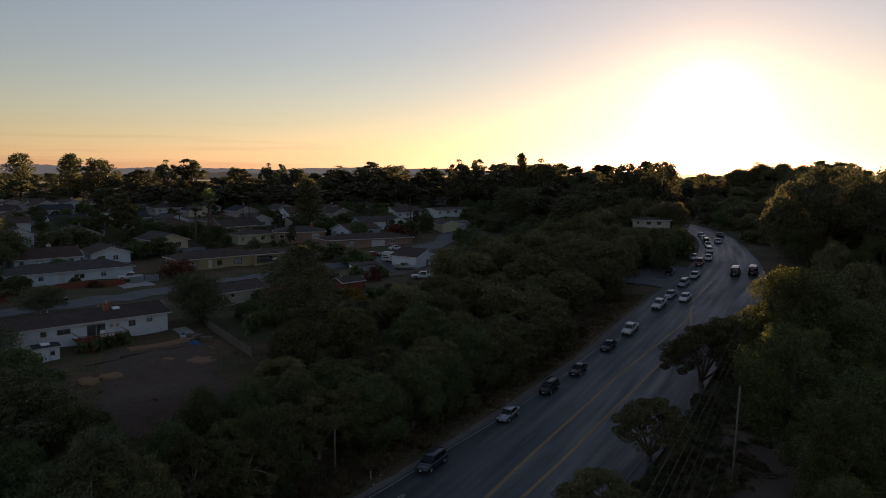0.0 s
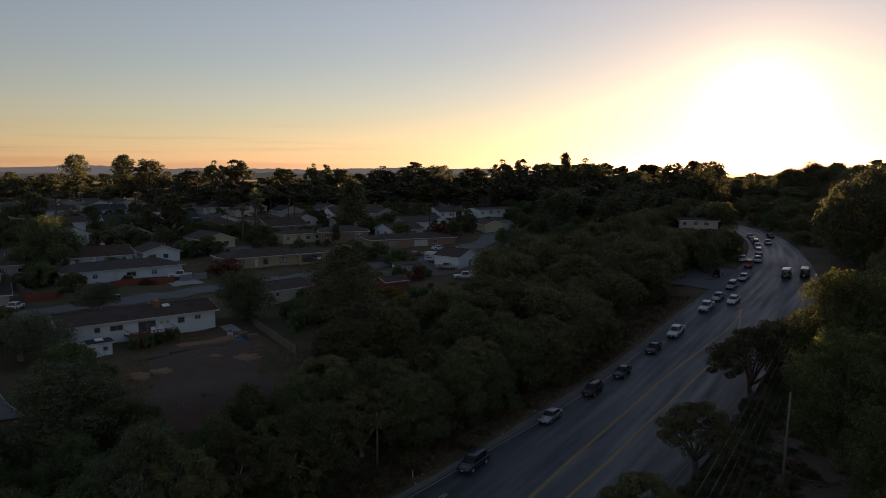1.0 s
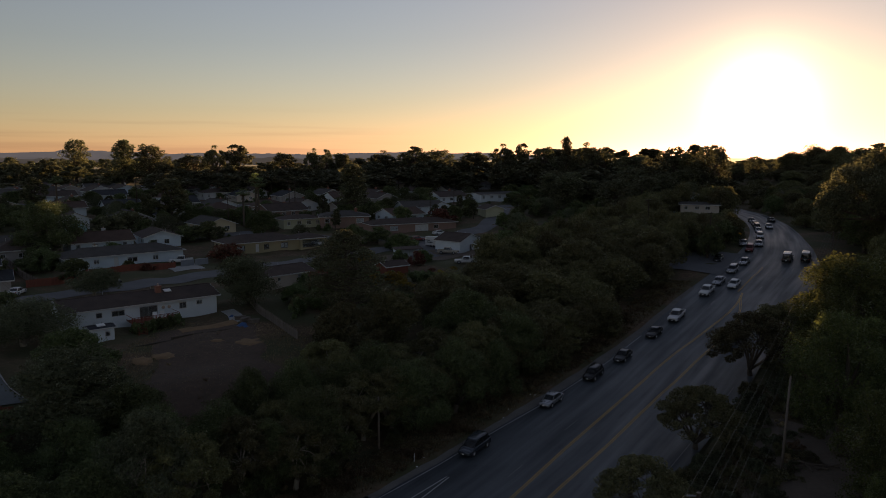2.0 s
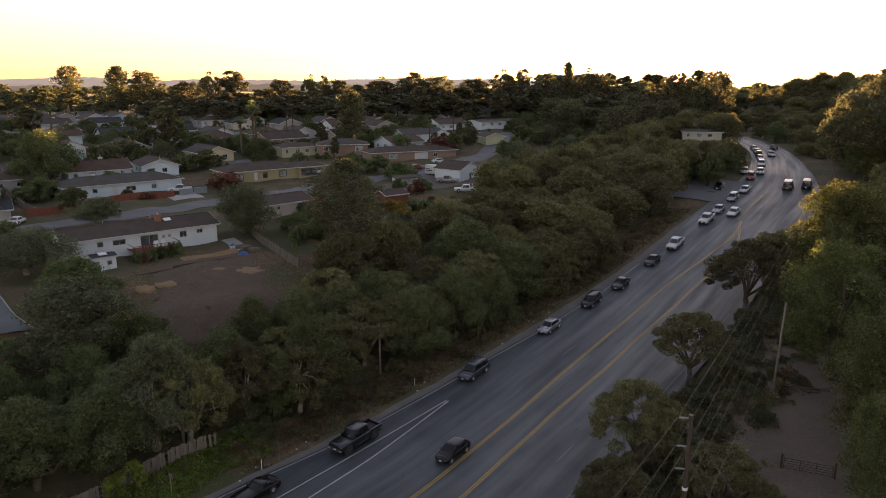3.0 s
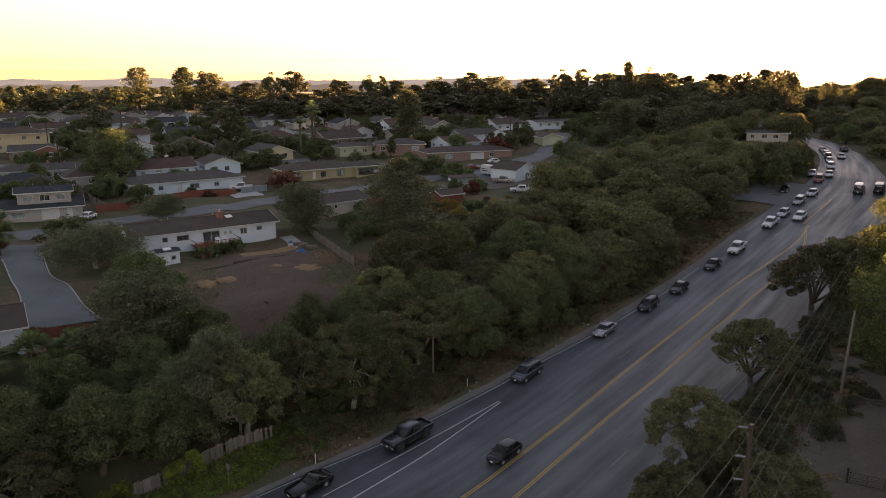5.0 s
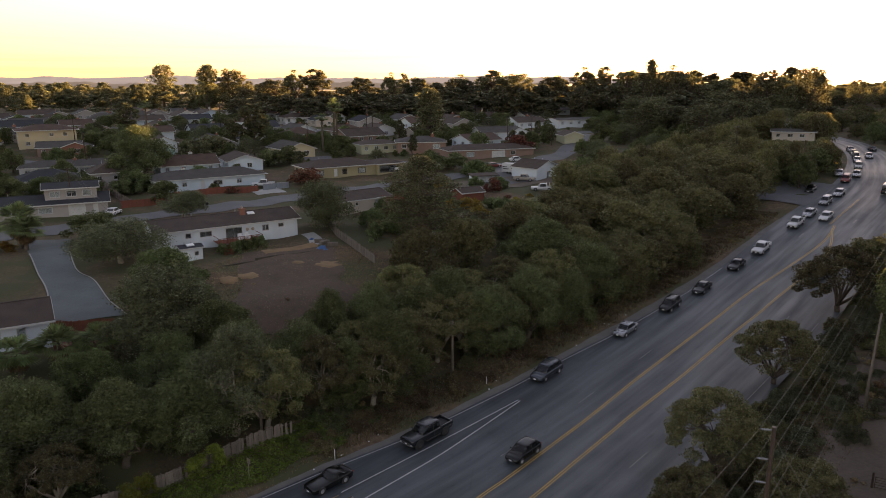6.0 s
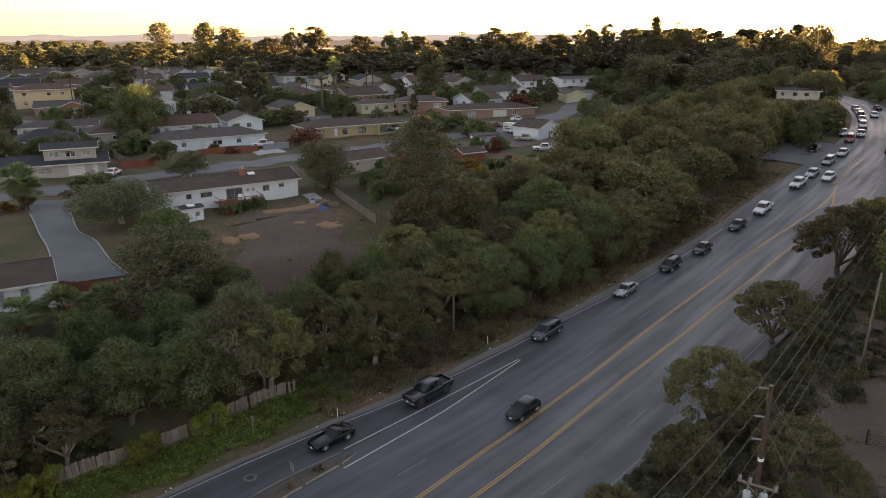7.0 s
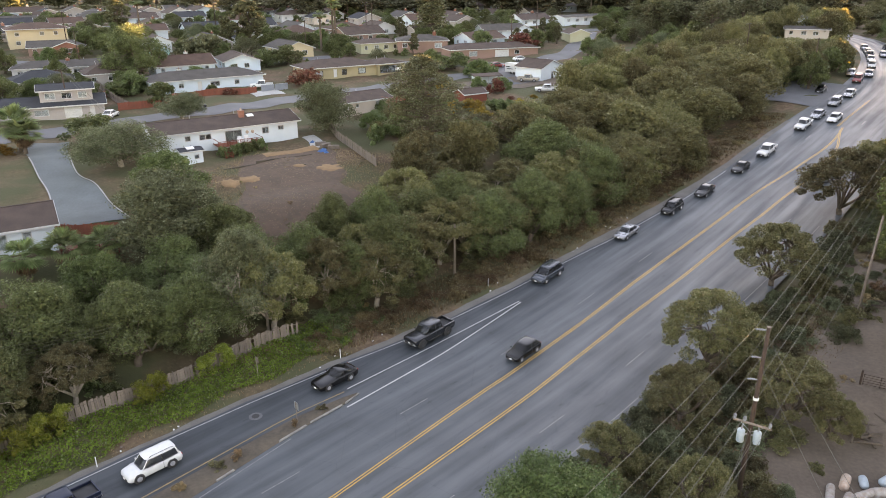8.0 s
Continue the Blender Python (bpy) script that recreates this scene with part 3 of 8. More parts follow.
def first_yellow(s):
    return float(np.interp(s, [-100, 0, 14, 20, 28, 38, 50, 65, 75, 83, 91, 104, 113, 119, 125, 131], [0.2, 0.5, 1.5, 1.85, 2.05, 2.2, 2.5, 2.45, 2.15, 1.9, 1.4, 0.0, -0.9, -1.1, -0.6, 0.3]))


def second_yellow(s):
    return float(np.interp(s, [-100, 3, 18, 30, 41, 55, 65, 72, 80, 88, 96, 104, 112, 118, 128], [-2.8, -2.5, -2.0, -1.5, -1.25, -1.6, -1.6, -1.8, -2.3, -2.6, -3.1, -3.5, -3.3, -2.3, 0.2]))


def edge_line(s):
    return float(np.interp(s, [-100, -8, 2, 12, 21, 40, 51, 60, 69, 82, 110], [16.9, 16.9, 16.6, 15.9, 14.9, 13.4, 12.6, 11.6, 10.9, 9.8, 9.2]))


def build_road():
    road = new("road", ribbon("road", -135, 305, lambda s: left_edge(s), lambda s: -right_edge(s), 0.0, "road", 2.5, 9, True))
    tagged(road, "wide worn grey asphalt highway with wheel-polished lanes", "road", kind="structure")

    def line(name, s0, s1, at, width, material):
        at_ = at if callable(at) else (lambda s, v=at: v)
        part(name, ribbon(name, s0, s1, lambda s: at_(s) + width / 2, lambda s: at_(s) - width / 2, 0.016, material), material, road)

    for off in (-0.13, 0.13):
        line("yellow_line", -130, 128, lambda s, o=off: first_yellow(s) + o, 0.13, "yellow_line")
        line("yellow_line", -130, 126, lambda s, o=off: second_yellow(s) + o, 0.13, "yellow_line")
        line("yellow_line", 128.5, 150, lambda s, o=off: 0.9 + o, 0.11, "yellow_line")
    line("edge_line", -130, 96, edge_line, 0.11, "white_line")
    line("edge_line", -130, 80, lambda s: -right_edge(s) + 1.6, 0.12, "worn_line")
    line("edge_line", 150, 290, lambda s: -right_edge(s) + 1.0, 0.12, "worn_line")
    ribbon_ = ribbon("shoulder", -100, 128, lambda s: left_edge(s) + 0.12 + 0.18 * math.sin(s * 0.9) * math.sin(s * 0.37), lambda s: edge_line(s) + 0.4 + 0.08 * math.sin(s * 0.6), 0.008, "shoulder")
    part("shoulder", ribbon_, "shoulder", road, "pale gravelly shoulder outside the edge line")
    # the merging lane's two solid lines meet at a point
    line("gore_line", 10.5, 37, lambda s: float(np.interp(s, [10, 24, 37], [11.8, 11.7, 10.95])), 0.15, "white_line")
    line("gore_line", 8.5, 37, lambda s: float(np.interp(s, [8, 20, 37], [9.3, 9.7, 10.65])), 0.17, "white_line")
    line("ramp_line", -60, 10, lambda s: float(np.interp(s, [-60, -10, 4, 10], [9.5, 11.25, 12.0, 11.6])), 0.14, "worn_yellow")
    line("edge_line", -60, 2, lambda s: float(np.interp(s, [-60, -8, 2], [5.2, 7.9, 9.1])), 0.12, "worn_line")
    for k in range(-6, 8):
        s = 17.6 + k * 14.8
        line("lane_dash", s, s + 3.7, lambda s: -6.2, 0.1, "worn_line")
        if k < 4:
            line("lane_dash", s - 6.5, s - 2.9, lambda s: 4.9, 0.1, "worn_line")
    for s, q in ((131, -2.6), (140, 1.2), (149, -5.5), (118, 3.4), (160, -1.8)):
        line("turn_arrow_mark", s, s + 2.8, q, 0.3, "worn_line")
    # side street that opens to the left, and the island's dirt wedge between ramp and highway
    pts = []
    for s in np.linspace(140, 163, 9):
        for k in range(9):
            q = left_edge(s) - 1 + k * 1.6
            x, y, z = road_point(s, q)
            pts.append((x, y, max(z, ground(x, y) + 0.06) + 0.01 + 0.02 * k))
    me = grid_mesh("side_street", pts, 9, 9, "street")
    me.flip_normals()
    tagged(new("side_street", me), "pale asphalt apron of a side street", "road", kind="structure")
    rng = np.random.default_rng(5)
    ss = np.linspace(-75, 10.6, 58)
    pts = []
    for s in ss:
        a = float(np.interp(s, [-75, -12, 4, 9.6, 10.6], [9.0, 10.75, 11.5, 10.9, 10.45]))
        b = float(np.interp(s, [-75, -8, 2, 9.6, 10.6], [5.8, 8.4, 9.5, 9.9, 10.25]))
        for k in range(7):
            q = a + (b - a) * k / 6
            x, y, z = road_point(s, q)
            pts.append((x, y, z + 0.02 + 0.16 * math.sin(math.pi * k / 6) ** 0.6 + (rng.uniform(-0.02, 0.04) if 0 < k < 6 else 0)))
    me = grid_mesh("traffic_island", pts, len(ss), 7, "island")
    me.flip_normals()
    island = tagged(new("traffic_island", me), "dirt island with broken kerb between ramp and highway", "traffic island")
    for s0, s1, qa, qb in ((1.0, 4.2, 9.45, 9.7), (4.5, 8.5, 9.75, 9.9), (8.7, 10.8, 9.9, 10.35), (-5.4, -3.6, 8.75, 8.95), (-10.5, -8.2, 8.2, 8.4), (-17, -13.5, 7.8, 8.05)):
        k = Shape()
        for a, b in ((0.0, 1.0),):
            p, r = road_point(s0, qa), road_point(s1, qb)
            d = math.degrees(math.atan2(r[1] - p[1], r[0] - p[0]))
            k.box((p[0] + r[0]) / 2, (p[1] + r[1]) / 2, p[2] + 0.01, math.dist(p[:2], r[:2]), 0.17, 0.13, d, 0.9)
        part("kerb", k, "kerb", island, "chipped pale concrete kerb")
    m = Shape()
    x, y, z = road_point(1.8, 14.3)
    m.tube([(x, y, z + 0.005), (x, y, z + 0.02)], [0.62, 0.6], 20)
    apron = tagged(part("manhole", m, "street"), "round manhole with a concrete collar in the road", "manhole")
    m = Shape()
    m.tube([(x, y, z + 0.021), (x, y, z + 0.04)], [0.36, 0.35], 20)
    part("cover", m, "black_plastic", apron, "dark iron cover")


def patch(name, path, width, material, lift, label, category="road", kind="structure", side=3, ragged=0.0):
    """A paved strip that lies on the ground along a path of the plan."""
    rows = spline([(*p, width) if len(p) == 2 else p for p in path], 1.5)
    t = np.gradient(rows[:, :2], axis=0)
    t /= np.linalg.norm(t, axis=1)[:, None]
    pts = []
    for (x, y, w), (tx, ty) in zip(rows, t):
        for k in range(side):
            o = (0.5 - k / (side - 1)) * w
            if ragged:
                o *= 1 + ragged * math.sin(x * 0.33 + 1.6 * math.sin(y * 0.29 + (2.0 if o > 0 else 0.4))) + 0.25 * ragged * math.sin(y * 1.1 + x * 0.7)
            px, py = x - ty * o, y + tx * o
            edge = ragged and (k in (0, side - 1))
            pts.append((px, py, ground(px, py) + (lift if not edge else -0.25)))
    me = grid_mesh(name, pts, len(rows), side, material)
    me.flip_normals()
    return tagged(new(name, me), label, category, kind=kind)


def build_hills():
    """A far wooded ridge that closes the view on the horizon."""
    rng = np.random.default_rng(17)
    az = np.arange(-75, 20.1, 0.12)
    k = np.cumsum(rng.normal(size=len(az))) * 0.6
    k = (k - np.convolve(k, np.ones(60) / 60, "same")) * 1.6
    crest = 44 + 5 * np.sin(az * 0.21 + 2.0) + 3 * np.sin(az * 0.57) + np.clip(k, -3, 6)
    crest = crest * smooth((17 - az) / 20) - 20 * (1 - smooth((17 - az) / 20))
    pts = []
    for a, c in zip(np.radians(az), crest):
        for r, z in ((2900, -30.0), (3300, c * 0.72), (3700, c), (4300, c * 0.8), (4700, -30.0)):
            pts.append((math.sin(a) * r, math.cos(a) * r, z))
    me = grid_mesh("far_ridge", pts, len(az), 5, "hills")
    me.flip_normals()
    tagged(new("backdrop", me), "lilac-grey wooded ridge on the horizon, its haze painted as a glow", "hills", kind="structure")
    # a nearer belt of woods across the plain
    k = np.cumsum(rng.normal(size=len(az))) * 0.5
    k = (k - np.convolve(k, np.ones(40) / 40, "same")) * 1.4
    crest = 27 + 2.5 * np.sin(az * 0.33 + 1.0) + np.clip(k, -2, 4)
    crest = crest * smooth((10 - az) / 14) - 9 * (1 - smooth((10 - az) / 14))
    pts = []
    for a, c in zip(np.radians(az), crest):
        for r, z in ((1650, -10.0), (1750, c * 0.8), (1850, c), (2000, c * 0.8), (2200, -10.0)):
            pts.append((math.sin(a) * r, math.cos(a) * r, z))
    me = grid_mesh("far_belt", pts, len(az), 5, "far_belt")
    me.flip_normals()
    tagged(new("backdrop", me), "dark belt of woods across the plain, its haze painted as a glow", "hills", kind="structure")


build_ground()
build_hills()
build_road()

# ---- trees ----
def leaf_mesh(name, centres, radii, squash, per, size, seed, material, up=0.25, long=1.6):
    """Leaf clumps: small leaves scattered over the shells of many uneven clumps."""
    rng = np.random.default_rng(seed)
    centres, radii = np.asarray(centres, float), np.asarray(radii, float)
    n = len(centres) * per
    d = rng.normal(size=(n, 3))
    d[:, 2] += up
    d /= np.linalg.norm(d, axis=1)[:, None]
    c, r = np.repeat(centres, per, 0), np.repeat(radii, per)
    lump = 1 + 0.28 * np.sin(d[:, 0] * 5 + c[:, 1]) * np.sin(d[:, 1] * 5 + c[:, 2]) * np.cos(d[:, 2] * 4 + c[:, 0])
    k = (rng.uniform(0.25, 1, n) ** 0.45 * 1.05 * lump * r)[:, None]
    p = c + d * k * np.array([1, 1, squash])
    nrm = d * 0.65 + rng.normal(size=(n, 3)) * 0.55
    nrm /= np.linalg.norm(nrm, axis=1)[:, None]
    u = np.cross(nrm, rng.normal(size=(n, 3)))
    u /= np.linalg.norm(u, axis=1)[:, None] + 1e-9
    w = np.cross(nrm, u)
    a = (size * rng.uniform(0.55, 1.25, n))[:, None]
    pts = np.stack([p + u * a * long * 0.5, p + w * a * 0.5, p - u * a * long * 0.5, p - w * a * 0.5], 1).reshape(-1, 3)
    me = fill_mesh(bpy.data.meshes.new(name), pts, np.arange(len(pts)).reshape(-1, 4))
    me.materials.append(M[material])
    return me


def limb(shape, a, b, ra, rb, rng, bend=0.12, n=6):
    a, b = np.array(a, float), np.array(b, float)
    L = np.linalg.norm(b - a)
    k = rng.normal(size=3) * L * bend
    path = [a + (b - a) * t + k * math.sin(math.pi * t) for t in (0, 0.3, 0.65, 1)]
    shape.tube(path, [ra, ra * 0.75 + rb * 0.25, ra * 0.4 + rb * 0.6, rb], n)


def tree(name, kind, h, spread, clumps, per, size, seed, leaves, bark, label, category="tree"):
    """One tree at the origin: an Empty with a tapered trunk, limbs and a crown; scrub and weeds are one mesh."""
    rng = np.random.default_rng(seed)
    low = category in ("scrub", "weed")
    e = None if low else thing(name, 0, 0, -500, 0, label, category)
    wood = Shape()
    cs, rs = [], []
    squash = 0.8
    if kind in ("oak", "airy", "bush"):
        base = {"oak": 0.1, "airy": 0.22, "bush": 0.02}[kind]
        lobes = [(rng.uniform(0, 2 * math.pi), rng.uniform(0.25, 0.62), rng.uniform(0.72, 1.0)) for _ in range(6)]
        for i in range(clumps):
            if i % 3:
                a0, f0, t0 = lobes[i % 6]
                a, f = a0 + rng.normal() * 0.45, min(1.0, abs(f0 + rng.normal() * 0.28))
                top = t0
            else:
                a, f, top = rng.uniform(0, 2 * math.pi), math.sqrt(rng.uniform(0, 1)), rng.uniform(0.8, 1.0)
            zt = base + (top - base) * math.sqrt(max(0, 1 - 0.8 * f * f))
            z = (zt - rng.uniform(0, 1) ** 2.2 * (zt - base) * 0.75) * h
            r = spread * rng.uniform(0.22, 0.36) * (1.15 - 0.35 * f)
            cs.append((math.cos(a) * f * spread * 0.85, math.sin(a) * f * spread * 0.85, z - r * 0.6))
            rs.append(r)
        tr = 0.035 * h if kind != "bush" else 0.015 * h
        fork = (rng.normal() * 0.2, rng.normal() * 0.2, h * max(base, 0.16) * 0.8)
        limb(wood, (0, 0, -0.4), fork, tr * 1.25, tr, rng, 0.05, 8)
        for i in range(0, clumps if kind != "bush" else 0, 2 if kind == "airy" else 4):
            mid = tuple(f + (c - f) * 0.55 + rng.normal() * 0.25 for f, c in zip(fork, cs[i]))
            limb(wood, fork, mid, tr * 0.6, tr * 0.3, rng)
            limb(wood, mid, cs[i], tr * 0.3, tr * 0.08, rng, n=5)
            if i + 1 < clumps:
                limb(wood, mid, cs[i + 1], tr * 0.25, tr * 0.07, rng, n=5)
    elif kind in ("cypress", "pine"):
        squash = 0.72 if kind == "cypress" else 0.42
        lean = rng.normal(size=2) * 0.03 * h
        limb(wood, (0, 0, -0.5), (lean[0], lean[1], h * 0.95), 0.028 * h, 0.006 * h, rng, 0.015, 8)
        for i in range(clumps):
            f = (i + rng.uniform(0, 0.8)) / clumps
            z = h * (0.22 + 0.76 * f)
            reach = spread * (1.0 - 0.62 * f if kind == "cypress" else math.sin(math.pi * min(1, 0.25 + 0.72 * f)) ** 0.7) * rng.uniform(0.35, 1.0)
            if f > 0.93:
                reach *= 0.25
            a = i * 2.4 + rng.normal() * 0.4
            r = spread * (rng.uniform(0.2, 0.34) if kind == "cypress" else rng.uniform(0.13, 0.23))
            p = (math.cos(a) * reach * 0.85 + lean[0] * f, math.sin(a) * reach * 0.8 + lean[1] * f, z)
            cs.append(p), rs.append(r)
            limb(wood, (lean[0] * f, lean[1] * f, z - reach * 0.25), p, 0.008 * h * (1.2 - f), 0.002 * h, rng, 0.06, 5)
    elif kind == "euc":
        squash = 1.1
        fork = (rng.normal() * 0.4, rng.normal() * 0.4, h * 0.33)
        limb(wood, (0, 0, -0.5), fork, 0.03 * h, 0.022 * h, rng, 0.03, 8)
        for i in range(clumps):
            f = (i + 0.5) / clumps
            z = h * (0.26 + 0.7 * f)
            reach = spread * math.sin(math.pi * min(1, 0.2 + 0.7 * f)) ** 0.8 * math.sqrt(rng.uniform(0.05, 1))
            a = i * 2.4 + rng.normal() * 0.5
            p = (math.cos(a) * reach, math.sin(a) * reach, z)
            cs.append(p), rs.append(spread * rng.uniform(0.17, 0.3))
            if i % 3 == 0:
                limb(wood, fork, p, 0.011 * h, 0.003 * h, rng, 0.08, 6)
    elif kind == "parasol":
        squash = 0.6
        fork = (rng.normal() * 0.3, rng.normal() * 0.3, h * 0.13)
        limb(wood, (0, 0, -0.4), fork, 0.04 * h, 0.034 * h, rng, 0.04, 8)
        boughs = []
        for i in range(7):
            a, f = i * 0.9 + rng.normal() * 0.2, rng.uniform(0.25, 0.6)
            p = (math.cos(a) * f * spread, math.sin(a) * f * spread, h * rng.uniform(0.42, 0.62))
            limb(wood, fork, p, 0.02 * h, 0.011 * h, rng, 0.12, 7)
            boughs.append(p)
        for i in range(clumps):
            q = boughs[i % 7]
            a, f = math.atan2(q[1], q[0]) + rng.normal() * 0.5, min(1.0, math.sqrt(rng.uniform(0, 1)))
            z = h * (0.96 - 0.38 * f * f - rng.uniform(0, 1) ** 1.8 * 0.25)
            p = (math.cos(a) * f * spread * 0.92, math.sin(a) * f * spread * 0.92, z - 0.06 * h)
            cs.append(p), rs.append(spread * rng.uniform(0.12, 0.22))
            limb(wood, q, p, 0.007 * h, 0.0015 * h, rng, 0.12, 5)
    elif kind == "umbrella":
        squash = 0.62
        fork = (rng.normal() * 0.5, rng.normal() * 0.5, h * 0.42)
        limb(wood, (0, 0, -0.5), fork, 0.03 * h, 0.024 * h, rng, 0.04, 8)
        for i in range(clumps):
            a, f = rng.uniform(0, 2 * math.pi), math.sqrt(rng.uniform(0, 1))
            z = h * (0.97 - 0.3 * f * f - rng.uniform(0, 1) ** 1.6 * 0.26)
            p = (math.cos(a) * f * spread * 0.9, math.sin(a) * f * spread * 0.9, z - 0.04 * h)
            cs.append(p), rs.append(spread * rng.uniform(0.15, 0.24))
            if i % 2 == 0:
                limb(wood, fork, p, 0.011 * h, 0.003 * h, rng, 0.07, 6)
    if low:
        return tagged(part(name, leaf_mesh(name, cs, rs, squash, per, size, seed + 1, leaves), leaves), label, category)
    wood.smooth = True
    part("trunk", wood, bark, e)
    part("crown", leaf_mesh("crown", cs, rs, squash, per, size, seed + 1, leaves), leaves, e)
    return e


def frond_palm(name, h, n, length, fan, seed, label, low=-25, droop=0.55):
    """A palm: ringed trunk, a skirt of dead fronds and a head of green ones."""
    rng = np.random.default_rng(seed)
    e = thing(name, 0, 0, -500, 0, label, "palm tree")
    t = Shape()
    k = 8
    path = [(0.015 * h * math.sin(i / k * 2), 0, -0.3 + (h - length * 0.35 + 0.3) * i / k) for i in range(k + 1)]
    t.tube(path, [0.3 - 0.1 * i / k + (0.02 if i % 2 else 0) for i in range(k + 1)], 8)
    t.smooth = True
    part("trunk", t, "bark", e)
    top = np.array(path[-1])

    def fronds(count, lo, hi, droop, ln):
        pts, fs = [], []
        for i in range(count):
            a = i * 2.4 + rng.normal() * 0.2
            el = math.radians(rng.uniform(lo, hi))
            d = np.array([math.cos(a) * math.cos(el), math.sin(a) * math.cos(el), math.sin(el)])
            s = np.array([-math.sin(a), math.cos(a), 0])
            stem = ln * (0.45 if fan else 0.12)
            root = top + d * stem + np.array([0, 0, -droop * 0.15 * ln])
            blades = 13 if fan else 15
            for b in range(blades):
                if fan:
                    ang = math.radians(-75 + 150 * b / (blades - 1))
                    v = (d * math.cos(ang) + s * math.sin(ang)) * ln * 0.55
                    o = root
                else:
                    u = (b // 2) / 7
                    o = root + d * ln * u * 0.85 + np.array([0, 0, -droop * ln * u * u * 0.6])
                    v = (d * 0.6 + s * (1 if b % 2 else -1) * 0.8) * ln * 0.3 * (1.1 - 0.6 * u)
                tip = o + v + np.array([0, 0, -droop * np.linalg.norm(v) * 0.45])
                wdt = np.cross(v, [0, 0, 1.0])
                wdt = wdt / (np.linalg.norm(wdt) + 1e-6) * ln * 0.035
                m = o + v * 0.55 + np.array([0, 0, 0.02])
                q = len(pts)
                pts += [o, m + wdt, tip, m - wdt]
                fs.append((q, q + 1, q + 2, q + 3))
            q = len(pts)
            w = s * 0.03
            pts += [top - w, top + w, root + w, root - w]
            fs.append((q, q + 1, q + 2, q + 3))
        return fill_mesh(bpy.data.meshes.new("fronds"), np.array(pts), np.array(fs))

    part("crown", fronds(n, low, 80, droop, length), "palm_leaf", e)
    part("skirt", fronds(n // 2, -80, -35, 0.5, length * 0.7), "dry_leaf", e, "dead brown fronds")
    return e


PROTO = {}
for k, s in enumerate((11, 23, 37)):
    PROTO["oak", k] = tree("oak_tree", "oak", 10, 5.4, 70, 560, 0.15, s, "oak_leaf", "bark", "dense dark green oak with a lumpy crown on the road bank")
    PROTO["wood", k] = tree("oak_tree", "oak", 10, 5.6, 62, 330, 0.235, s + 3, "wood_leaf", "bark", "dark green oak in a thick roadside wood")
    PROTO["far", k] = tree("cypress_tree", "euc" if k < 2 else "cypress", 26, 7.0, 66, 64, 0.62, s + 5, "pine_leaf", "bark", "tall dark cypress on the skyline")
    PROTO["farpine", k] = tree("pine_tree", "umbrella", 26, 7.5, 60, 60, 0.62, s + 7, "pine_leaf", "bark", "tall spreading pine with a flat open crown on the skyline")
    PROTO["garden", k] = tree("garden_tree", "oak", 6, 3.4, 34, 180, 0.22, s + 9, "oak_leaf", "bark", "rounded green garden tree between houses")
    PROTO["bush", k] = tree("shrub", "bush", 2.2, 1.7, 20, 55, 0.24, s + 11, "oak_leaf", "bark", "rounded green garden shrub", "shrub")
    PROTO["euc", k] = tree("eucalyptus_tree", "euc", 18, 6.0, 80, 420, 0.18, s + 13, "euc_leaf", "bark", "tall yellow-green eucalyptus with hanging foliage")
for k, s in enumerate((51, 63)):
    PROTO["green", k] = tree("broadleaf_tree", "oak", 8, 4.4, 60, 520, 0.145, s, "green_leaf", "bark", "bright green broadleaf tree with a domed crown")
    PROTO["grey", k] = tree("willow_tree", "airy", 11, 5.2, 80, 440, 0.14, s + 1, "grey_leaf", "pale_bark", "grey-green willow-like tree with pale limbs")
    PROTO["airy", k] = tree("olive_tree", "airy", 8, 5.6, 74, 420, 0.13, s + 2, "grey_leaf", "pale_bark", "open grey-green tree with bare twigs showing")
    PROTO["coast", k] = tree("coast_oak", "parasol", 9, 5.2, 80, 360, 0.14, s + 3, "olive_leaf", "bark", "open-crowned live oak with dark limbs above dry scrub")
    PROTO["pine", k] = tree("pine_tree", "pine", 17, 6.2, 150, 130, 0.17, s + 4, "pine_leaf", "bark", "large olive-green pine with layered open boughs")
    PROTO["column", k] = tree("cypress_tree", "euc", 14, 3.0, 46, 60, 0.5, s + 5, "pine_leaf", "bark", "narrow dark columnar evergreen between houses")
    PROTO["red", k] = tree("maple_tree", "oak", 5, 3.6, 30, 70, 0.36, s + 6, "red_leaf", "bark", "russet-leaved small tree in a garden")
    PROTO["gold", k] = tree("autumn_tree", "oak", 6, 3.4, 30, 70, 0.36, s + 7, "gold_leaf", "bark", "yellowing small tree in a garden")
for k, s in enumerate((91, 97)):
    PROTO["pale", k] = tree("live_oak", "parasol", 9, 5.0, 90, 360, 0.145, s, "wood_leaf", "pale_bark", "live oak with pale leaning trunks at the road's edge")
for k, s in enumerate((111, 113, 117, 119)):
    PROTO["low_tree", k] = tree("cypress_tree", ("euc", "umbrella", "cypress", "umbrella")[k], 26, 7.0, 58, 22, 1.25, s, "pine_leaf", "bark", "distant dark tree")
PROTO["vine", 0] = tree("vine", "bush", 3.2, 1.5, 26, 130, 0.11, 80, "vine_leaf", "bark", "yellow-green vine climbing over a board fence", "vine")
PROTO["olive", 0] = tree("live_oak", "oak", 10, 5.4, 76, 520, 0.145, 67, "olive_grey_leaf", "bark", "broad olive-grey live oak with a dense domed crown")
PROTO["scrub", 0] = tree("dry_scrub", "bush", 1.2, 1.6, 24, 130, 0.1, 87, "bank_leaf", "bark", "low brown dry scrub on the road bank", "scrub")
